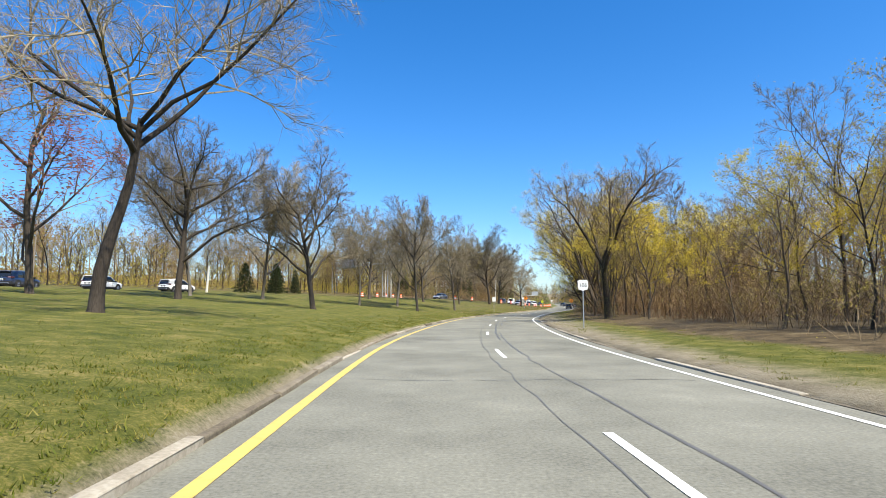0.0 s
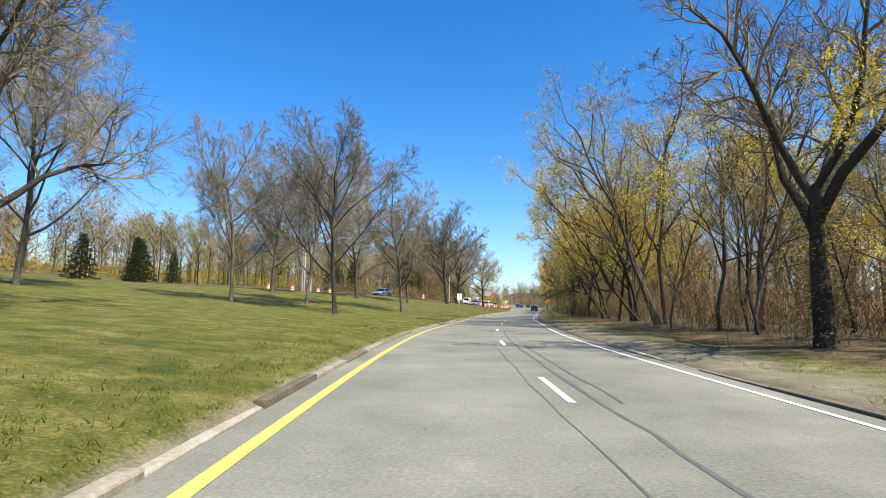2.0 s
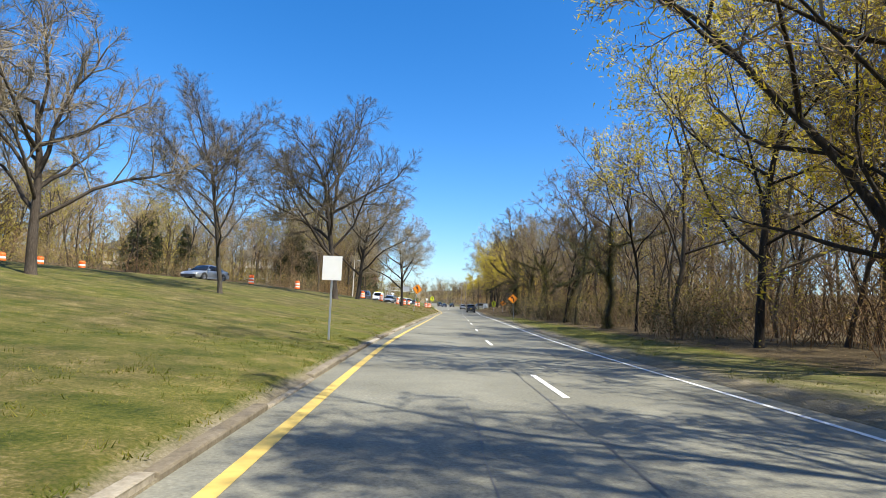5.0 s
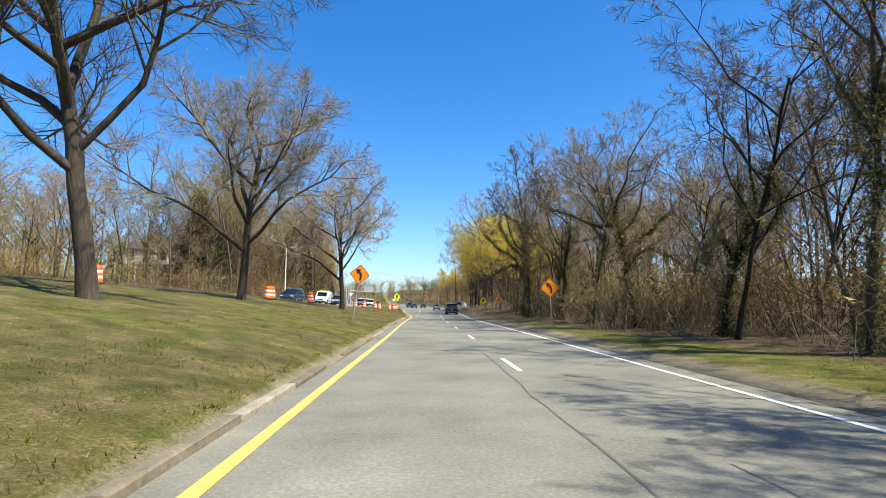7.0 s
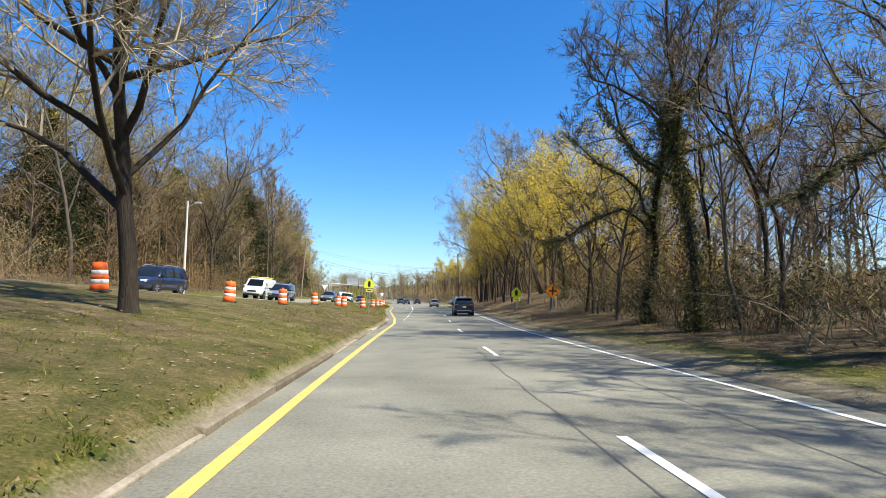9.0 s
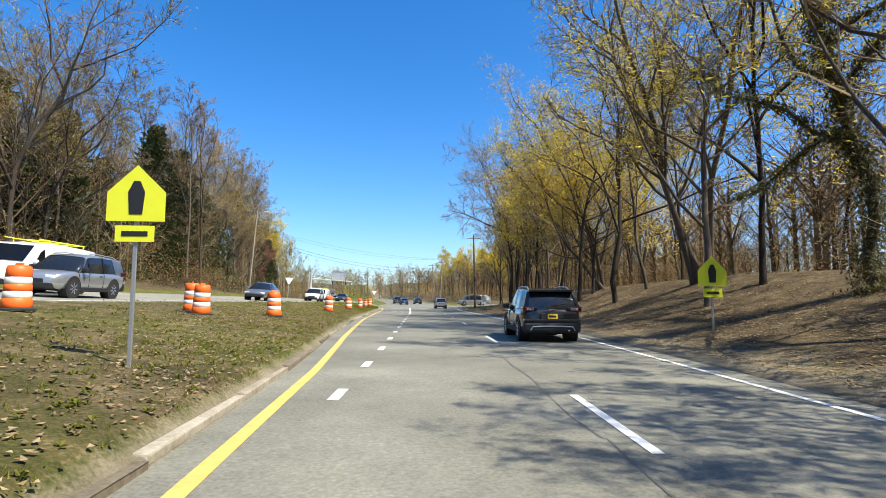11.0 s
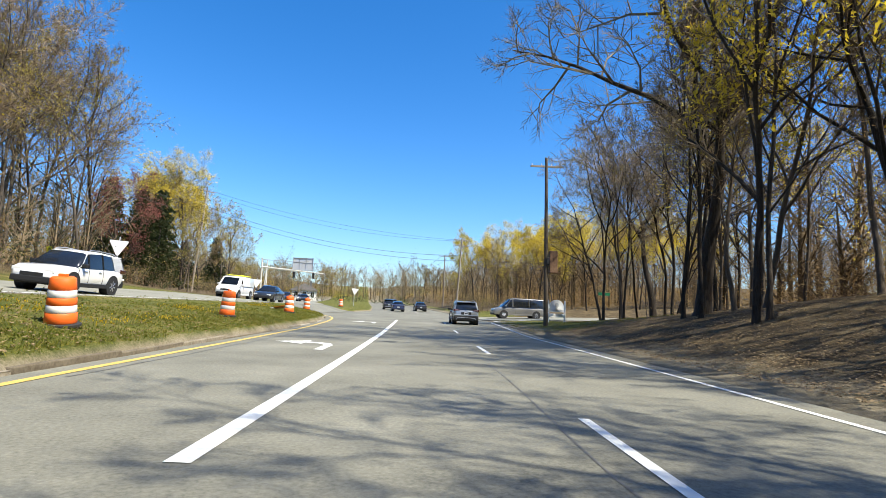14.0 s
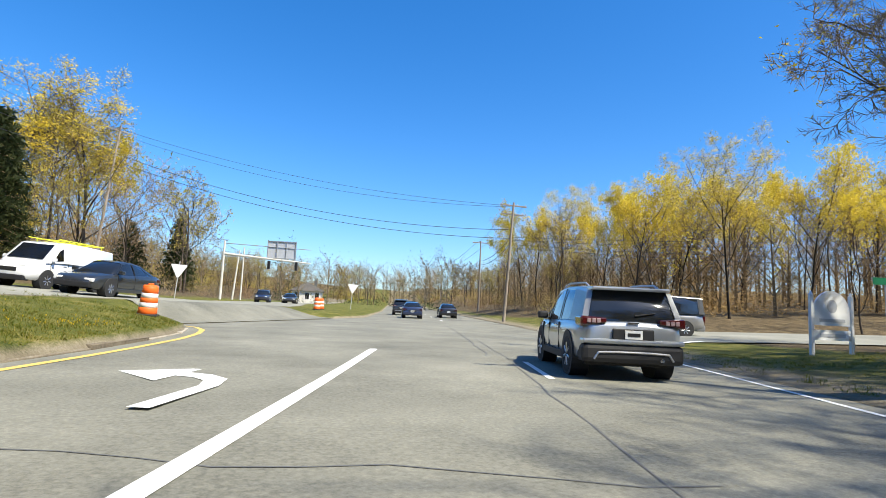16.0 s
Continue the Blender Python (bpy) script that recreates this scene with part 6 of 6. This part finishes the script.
def fallen_sign(s, u):
    ob = thing("fallen_sign", stand(s, u, 35, 0.8, 0.16), "orange sign panel fallen flat on the grass with its stand", "road sign")
    bm = bmesh.new()
    prism(bm, DIAMOND, 0, 0.008)
    panel = part("panel", bm, SIGN_ORANGE, ob, "orange diamond panel")
    panel.matrix_basis = pose(0, 0, 0.02, 74, 0, 10)
    for a, b in (((-0.7, -0.1, -0.06), (0.8, 0.1, -0.02)), ((-0.6, 0.35, -0.06), (0.7, 0.25, 0.0))):
        bm = bmesh.new()
        rod(bm, a, b, 0.03, None, 8)
        part("leg", bm, STEEL, ob)


fallen_sign(266.9, -8.5)
curve_sign(144.9, -4.1, 2.6, 0, 8)
curve_sign(146.6, 7.6, 2.4, 0, -3)
curve_sign(189, 9.6, 1.6, 0, 2, cross=True)


def school_sign(s, u, zc, size=1.0):
    ob = thing("pedestrian_sign", stand(s, u, 4, size), "fluorescent yellow-green five-sided crossing sign on a steel post", "road sign", "crossing signs")
    five = [(-0.45, -0.45), (0.45, -0.45), (0.45, 0.02), (0.0, 0.46), (-0.45, 0.02)]
    post(ob, zc + 0.4)
    plate_part("panel", five, zc, 0, 0.006, SIGN_YELLOW, ob)
    plate_part("symbol", [(-0.1, -0.34), (0.1, -0.34), (0.13, 0.02), (0.05, 0.2), (-0.05, 0.2), (-0.13, 0.02)], zc, -0.007, 0.006, BLACK, ob)
    small = [(-0.3, -0.78), (0.3, -0.78), (0.3, -0.52), (-0.3, -0.52)]
    plate_part("lower_panel", small, zc, 0, 0.006, SIGN_YELLOW, ob)
    plate_part("text_bar", [(-0.2, -0.69), (0.2, -0.69), (0.2, -0.61), (-0.2, -0.61)], zc, -0.007, 0.006, BLACK, ob)


school_sign(198, 8.3, 1.75)
school_sign(188.6, -4.0, 2.75, 0.82)


def route_sign(s, u, zc):
    ob = thing("route_sign", stand(s, u, -6), "white route marker with black numerals on a steel post", "road sign")
    shield = [(-0.3, -0.08), (-0.24, -0.26), (-0.1, -0.29), (0, -0.34), (0.1, -0.29), (0.24, -0.26), (0.3, -0.08), (0.27, 0.1), (0.3, 0.2), (0.18, 0.3), (0, 0.27), (-0.18, 0.3), (-0.3, 0.2), (-0.27, 0.1)]
    post(ob, zc + 0.3)
    plate_part("panel", shield, zc, 0, 0.005, SIGN_WHITE, ob)
    lettering("106", 0.3, BLACK, ob, pose(0, -0.005, zc - 0.02, 90, 0, 0))


route_sign(33.0, 7.4, 2.45)


def yield_sign(s, u, zc, turn=0):
    ob = thing("yield_sign", stand(s, u, turn) @ pose(0, 0, 0, 0, 3, 0), "pale back of a three-cornered yield sign on a post", "road sign", "yield signs")
    post(ob, zc + 0.75, SIGN_GREY)
    plate_part("panel", [(-0.07, -0.52), (0.07, -0.52), (0.6, 0.42), (0.55, 0.5), (-0.55, 0.5), (-0.6, 0.42)], zc, 0, 0.006, SIGN_WHITE, ob)


yield_sign(271, -20.7, 2.7, 10)
yield_sign(308.5, -19.7, 2.2, 8)
yield_sign(328.5, -7.4, 2.4, 0)


def back_board(s, u, zc, w, h, mat, label, turn=0):
    ob = thing("sign_board", stand(s, u, turn), label, "road sign")
    post(ob, zc + h / 2)
    plate_part("panel", [(-w / 2, -h / 2), (w / 2, -h / 2), (w / 2, h / 2), (-w / 2, h / 2)], zc, 0, 0.006, mat, ob)


back_board(97, -3.4, 2.2, 0.6, 0.75, SIGN_WHITE, "small white regulatory sign on a post by the kerb")
back_board(283.5, 17.5, 2.6, 1.1, 0.28, SIGN_GREEN, "green street name sign at the corner")
back_board(287, 24, 1.6, 0.45, 0.45, SIGN_YELLOW, "small yellow sign by the side street")
back_board(285, -33, 1.9, 0.6, 0.6, SIGN_YELLOW, "small yellow diamond sign on the bank", 0)


def town_sign(s, u):
    """A painted board with a rounded top between two white posts."""
    ob = thing("welcome_sign", stand(s, u, 16), "white arched wooden notice board between two posts", "notice board")
    for x in (-0.78, 0.78):
        bm = bmesh.new()
        box(bm, x - 0.055, x + 0.055, -0.05, 0.05, -0.1, 1.75, 0.01)
        rod(bm, (x, 0, 1.75), (x, 0, 1.86), 0.05, 0.01, 8)
        part("post", bm, SIGN_WHITE, ob)
    arch = [(-0.7, 0.85)] + [(0.7 * math.cos(a), 1.25 + 0.62 * math.sin(a)) for a in [math.pi - math.pi * k / 12 for k in range(13)]] + [(0.7, 0.85)]
    plate_part("board", arch, 0, -0.03, 0.06, SIGN_WHITE, ob)
    plate_part("lower_board", [(-0.72, 0.42), (0.72, 0.42), (0.72, 0.72), (-0.72, 0.72)], 0, -0.03, 0.05, SIGN_WHITE, ob)
    plate_part("emblem", [(0.2 * math.cos(2 * math.pi * k / 14), 1.42 + 0.2 * math.sin(2 * math.pi * k / 14)) for k in range(14)], 0, -0.036, 0.006, SIGN_GREY, ob, "grey emblem")
    for z in (1.0, 0.56):
        plate_part("text_bar", [(-0.5, z - 0.05), (0.5, z - 0.05), (0.5, z + 0.05), (-0.5, z + 0.05)], 0, -0.036, 0.006, SIGN_GREY, ob)


town_sign(278.6, 11.6)


# ---------------------------------------------------------------- poles, gantries and wires
def utility_pole(s, u, h, arms=(), lean=(0, 0), box_at=0.0, label="weathered wooden utility pole", lamp=0.0, thick=0.15, mat=None, turn=0.0):
    ob = thing("utility_pole", stand(s, u, turn) @ pose(0, 0, 0, lean[0], lean[1], 0), label, "utility pole", "utility poles")
    bm = bmesh.new()
    rod(bm, (0, 0, -0.3), (0, 0, h), thick, thick * 0.62, 12)
    part("shaft", bm, mat or WOOD_POLE, ob)
    for z, half in arms:
        bm = bmesh.new()
        box(bm, -half, half, -0.06, 0.05, h - z - 0.06, h - z + 0.06, 0.01)
        arm = part("crossarm", bm, WOOD_POLE, ob)
        for k in range(4):
            bm = bmesh.new()
            x = -half + 0.1 + k * (2 * half - 0.2) / 3
            rod(bm, (x, 0, h - z + 0.06), (x, 0, h - z + 0.2), 0.035, 0.025, 8)
            part("insulator", bm, SIGN_GREY, arm)
    if box_at:
        bm = bmesh.new()
        box(bm, 0.2, 0.75, -0.25, 0.2, box_at - 0.75, box_at + 0.75, 0.04)
        part("cabinet", bm, RUST, ob, "rust-brown equipment cabinet")
        bm = bmesh.new()
        box(bm, 0.02, 0.24, -0.22, -0.02, box_at - 0.2, box_at + 0.3, 0.02)
        part("meter_box", bm, TRIM_BLACK, ob)
    if lamp:
        bm = bmesh.new()
        rod(bm, (0, 0, h - 0.6), (lamp, 0, h - 0.1), 0.03, None, 8)
        part("lamp_arm", bm, STEEL, ob)
        bm = bmesh.new()
        box(bm, lamp - 0.05, lamp + 0.5, -0.13, 0.13, h - 0.2, h - 0.04, 0.05)
        part("lamp_head", bm, SIGN_GREY, ob)
    return ob, ob.matrix_basis @ Vector((0, 0, h - 0.1))


_, top_near = utility_pole(269.6, 8.5, 11.5, [(0.6, 1.1)], (0, -1), box_at=4.3, label="dark wooden utility pole with an equipment cabinet", thick=0.16, mat=DARK_POLE)
_, top_right = utility_pole(312, 7.4, 10.8, [(0.3, 1.2), (1.1, 1.0)], (0, 3), label="weathered utility pole with two crossarms past the side street")
_, top_left = utility_pole(315, -29.5, 15.0, [(0.5, 1.1)], (0, 4), label="tall weathered utility pole behind the junction", turn=40)
_, top_mid = utility_pole(259, -23.4, 11.5, [], (0, 4), label="pale weathered utility pole beside the other carriageway", lamp=0.9)
_, top_back = utility_pole(197, -21.2, 8.3, [], (0, 0.5), label="pale lamp pole beside the other carriageway", lamp=0.7, thick=0.12, mat=PALE_POLE)
_, top_far = utility_pole(345, 10, 10.5, [(0.3, 1.2)], (0, 0), label="utility pole far along the verge")
_, top_far2 = utility_pole(400, 9, 10.5, [(0.3, 1.2)], (0, 0), label="utility pole far along the verge")
utility_pole(62, -58, 9, [], (0, 1), label="thin pole across the lawn", thick=0.1, lamp=0.8)
utility_pole(92, -47, 4.2, [], (0, 0), label="short pale pole across the lawn", thick=0.1, mat=PALE_POLE)
utility_pole(108.6, -27.5, 6.0, [], (0, 0), label="pale pole beyond the lawn", thick=0.11, mat=PALE_POLE)
utility_pole(104, -24.5, 6.2, [], (0, 0), label="pale pole beyond the lawn", thick=0.11, mat=PALE_POLE)
utility_pole(68, -38, 3.6, [], (0, 3), label="short pale square post on the lawn", thick=0.17, mat=PALE_POLE)
utility_pole(350, -25.5, 8, [], (0, 0), label="pale signal pole by the junction", thick=0.14, mat=PALE_POLE)
_, top_corner = utility_pole(343, -24.8, 7, [], (0, 4), label="pale pole by the junction", thick=0.14, mat=PALE_POLE)


def wire(a, b, sag, r=0.018, name="power_line", label="sagging black overhead cable"):
    verts, faces = [], []
    pts = []
    for k in range(17):
        t = k / 16
        p = a.lerp(b, t)
        p.z -= sag * 4 * t * (1 - t)
        pts.append(p)
    tube(verts, faces, pts, [r] * 17, 4)
    tagged(new(name, mesh_from(name, verts, faces, WIRE)), label, "cable", "overhead cables")


down = lambda v, z, x=0.0: Vector((v.x + x, v.y, v.z - z))
for z0, z1, sag in ((0.2, 0.2, 1.2), (0.3, 0.7, 1.5), (2.4, 2.6, 1.7), (3.2, 3.3, 1.6)):
    wire(down(top_right, z0), down(top_left, z1), sag, 0.016 if z0 < 1 else 0.026)
for z0, x in ((0.3, -0.8), (0.3, 0.8), (2.8, 0), (3.4, 0)):
    wire(down(top_right, z0, x), down(top_far, z0, x), 0.7, 0.016 if z0 < 1 else 0.03)
    wire(down(top_far, z0, x), down(top_far2, z0, x), 0.8, 0.02)
for z0, sag in ((0.3, 0.9), (1.2, 1.0), (2.6, 1.1), (3.5, 1.2)):
    wire(down(top_left, z0), down(top_mid, z0), sag)
    p_out = spot(322, -75, 9.5 - z0)
    wire(down(top_left, z0), p_out, 1.0)
    wire(down(top_right, 3.0 + z0 * 0.3), spot(292, 70, 9 - z0), 1.2)
wire(down(top_mid, 0.6), down(top_back, 0.4), 1.0)
wire(down(top_left, 3.0), down(top_corner, 0.2), 0.5)
utility_pole(322, -75, 10, [(0.4, 1.0)], label="utility pole among the trees on the far side")
utility_pole(292, 70, 9.5, [(0.4, 1.0)], label="utility pole along the side street")


def lattice(ob, name, a, b, d, n, mat, r=0.045):
    """A box truss between two points."""
    a, b = Vector(a), Vector(b)
    bm = bmesh.new()
    corners = [Vector((0, -d / 2, -d / 2)), Vector((0, d / 2, -d / 2)), Vector((0, d / 2, d / 2)), Vector((0, -d / 2, d / 2))]
    for c in corners:
        rod(bm, a + c, b + c, r, None, 6)
    for k in range(n):
        p, q = a.lerp(b, k / n), a.lerp(b, (k + 1) / n)
        for i in range(4):
            rod(bm, p + corners[i], q + corners[(i + 1) % 4], r * 0.6, None, 5)
            rod(bm, p + corners[i], p + corners[(i + 1) % 4], r * 0.6, None, 5)
    return part(name, bm, mat, ob)


def sign_bridge():
    """A steel truss over the other carriageway, carrying a sign seen from behind."""
    p, q = spot(127, -48), spot(114, -29.5)
    way = math.degrees(math.atan2(q.y - p.y, q.x - p.x))
    span = (Vector((q.x, q.y)) - Vector((p.x, p.y))).length
    ob = thing("sign_gantry", pose(p.x, p.y, p.z, 0, 0, way), "grey steel truss gantry spanning the other carriageway", "sign gantry")
    lattice(ob, "truss", (0, 0, 6.6), (span, 0, 6.6), 1.3, 12, STEEL, 0.07)
    for x in (0.3, span - 0.3):
        for y in (-0.65, 0.65):
            bm = bmesh.new()
            rod(bm, (x, y, -0.3 if x < 1 else q.z - p.z - 0.3), (x, y, 7.2), 0.11, None, 10)
            part("column", bm, STEEL, ob)
        bm = bmesh.new()
        z = q.z - p.z if x > 1 else 0
        rod(bm, (x, -0.65, z + 1.2), (x, 0.65, z + 2.2), 0.05, None, 6)
        rod(bm, (x, -0.65, z + 0.4), (x, 0.65, z + 0.4), 0.05, None, 6)
        part("brace", bm, STEEL, ob)
    bm = bmesh.new()
    box(bm, 3, 9, 0.75, 0.8, 5.7, 7.9, 0.01)
    board = part("sign_panel", bm, SIGN_GREY, ob, "dull grey back of a large sign")
    for k in range(5):
        bm = bmesh.new()
        box(bm, 3.3 + k * 1.35, 3.42 + k * 1.35, 0.68, 0.748, 5.6, 8.0)
        part("stiffener", bm, TRIM_BLACK, board)


sign_bridge()


def mast_arm():
    """A signal mast with a long arm and a framed sign."""
    ob = thing("signal_mast", stand(333, -23.5, 0), "pale steel signal mast with a long arm over the junction", "signal mast")
    bm = bmesh.new()
    rod(bm, (0, 0, -0.3), (0, 0, 7.2), 0.17, 0.11, 12)
    part("mast", bm, PALE_POLE, ob)
    bm = bmesh.new()
    rod(bm, (0, 0, 5.6), (10.5, 0, 4.9), 0.15, 0.09, 10)
    part("arm", bm, PALE_POLE, ob)
    bm = bmesh.new()
    rod(bm, (0, 0, 6.9), (10.5, 0, 6.6), 0.05, 0.04, 8)
    part("tie", bm, STEEL, ob)
    for x in (5.5, 8.8):
        bm = bmesh.new()
        box(bm, x - 0.17, x + 0.17, -0.18, 0.12, 3.95, 5.0, 0.03)
        head = part("signal_head", bm, BLACK, ob, "dark signal head seen from its side")
        for k in range(3):
            bm = bmesh.new()
            rod(bm, (x, -0.36, 4.15 + k * 0.32), (x, -0.17, 4.15 + k * 0.32), 0.12, None, 12)
            part("visor", bm, TRIM_BLACK, head)
    bm = bmesh.new()
    box(bm, 5.2, 8.6, 0.05, 0.12, 5.4, 7.4, 0.01)
    board = part("sign_panel", bm, SIGN_GREY, ob, "dull grey back of a framed sign on the arm")
    bm = bmesh.new()
    for x in (5.2, 6.33, 7.46, 8.6):
        box(bm, x - 0.05, x + 0.05, -0.05, 0.17, 5.2, 7.55)
    for z in (5.35, 7.45):
        box(bm, 5.2, 8.6, -0.05, 0.17, z - 0.04, z + 0.04)
    part("sign_frame", bm, STEEL, board)


mast_arm()


# ---------------------------------------------------------------- buildings seen through the trees
def house(s, u, turn, w, d, h, label, porch=True, scale=1.0):
    """A two-storey frame house with windows, a gabled roof and a porch."""
    ob = thing("house", stand(s, u, turn, scale), label, "house")
    bm = bmesh.new()
    box(bm, -w / 2, w / 2, 0, d, -1.2, h)
    part("wall", bm, SIDING, ob)
    bm = bmesh.new()
    prism(bm, [(-w / 2 - 0.5, h - 0.15), (w / 2 + 0.5, h - 0.15), (w / 2 + 0.3, h + 0.1), (0, h + w * 0.28), (-w / 2 - 0.3, h + 0.1)], -0.5, d + 0.5)
    part("roof", bm, SHINGLE, ob)
    n = max(3, int(w / 2.2))
    for z in ((1.0, 3.8) if h > 4.5 else (0.9,)):
        for k in range(n):
            x = -w / 2 + (k + 0.5) * w / n
            bm = bmesh.new()
            box(bm, x - 0.55, x + 0.55, -0.05, 0.03, z - 0.08, z + 1.58, 0.01)
            win = part("window", bm, SIGN_WHITE, ob, "white window frame")
            bm = bmesh.new()
            box(bm, x - 0.46, x - 0.02, -0.058, -0.02, z, z + 1.5)
            box(bm, x + 0.02, x + 0.46, -0.058, -0.02, z, z + 1.5)
            part("pane", bm, GLASS_DARK, win)
    if porch:
        bm = bmesh.new()
        box(bm, -w / 2, w / 2, -2.2, -0.06, 2.85, 3.05, 0.02)
        part("porch_roof", bm, SHINGLE, ob)
        for k in range(5):
            x = -w / 2 + 0.2 + k * (w - 0.4) / 4
            bm = bmesh.new()
            box(bm, x - 0.1, x + 0.1, -2.1, -1.9, -1.0, 2.85, 0.01)
            part("porch_column", bm, SIGN_WHITE, ob)
        bm = bmesh.new()
        box(bm, -w / 2, w / 2, -2.2, -0.06, -1.0, 0.1)
        part("porch_floor", bm, SIGN_GREY, ob)
    bm = bmesh.new()
    box(bm, w * 0.2, w * 0.2 + 0.7, d * 0.5, d * 0.5 + 0.7, h, h + w * 0.3 + 0.6, 0.02)
    part("chimney", bm, TAR, ob)


house(207, -45, 10, 10, 8, 5.8, "cream two-storey house with a columned porch behind trees")
house(170, -52, 20, 9, 7, 3.0, "low pale house behind evergreens", porch=False)
house(400, -23, 6, 7, 6, 3.0, "small white house beyond the junction", porch=False)


# ---------------------------------------------------------------- patched cracks of the asphalt
def crack(name, s0, s1, u0, width, seed):
    r = random.Random(seed)
    wander = [(s0 + k * (s1 - s0) / 30, r.gauss(0, 0.03)) for k in range(31)]
    thick = [(s, width * r.uniform(0.5, 1.4)) for s, _ in wander]
    mid = lambda s: (u0(s) if callable(u0) else u0) + steps(s, *wander)
    half = lambda s: steps(s, *thick) / 2
    ribbon(name, s0, s1, lambda s: mid(s) - half(s), lambda s: mid(s) + half(s), TAR, 0.005, 1.0, "dark tar-sealed crack in the asphalt", "road crack", h=road_z)


for k in range(9):
    crack("sealed_crack", -5 + k * 32, 27 + k * 32, lambda s: centre_dash(s) - 0.35, 0.024, k)
for s0, s1, u0, w0, sd in ((2, 30, 2.6, 0.05, 31), (24, 66, 2.4, 0.085, 32), (40, 58, 2.75, 0.06, 41), (92, 118, 2.7, 0.03, 33), (240, 262, -4.8, 0.03, 35), (276, 300, 1.2, 0.035, 36), (60, 88, 0.3, 0.02, 37), (150, 178, 3.8, 0.025, 38)):
    crack("sealed_crack", s0, s1, u0, w0, sd)
for s, u0, u1, sd in ((11, -1.8, 5, 1), (56, 2.2, 5.2, 2), (74, -1.8, 4.9, 3), (113, -2, 5, 4), (133, -1.5, 5, 5), (156, 2, 5.4, 6), (216, -5, 6, 7), (233, 0.5, 6, 8), (266, -6, 2, 9)):
    r = random.Random(sd)
    pts = [(u0 + (u1 - u0) * k / 14, s + r.gauss(0, 0.12)) for k in range(15)]
    v, f = [], []
    for u, ss in pts:
        for e in (-0.014, 0.014):
            x, y = flat(ss + e * r.uniform(0.5, 1.3), u)
            v.append((x, y, along_height(ss) + 0.0045))
    for k in range(14):
        f.append((2 * k, 2 * k + 2, 2 * k + 3, 2 * k + 1))
    tagged(new("cross_crack", mesh_from("cross_crack", v, f, TAR)), "dark transverse crack in the asphalt", "road crack", kind="structure")
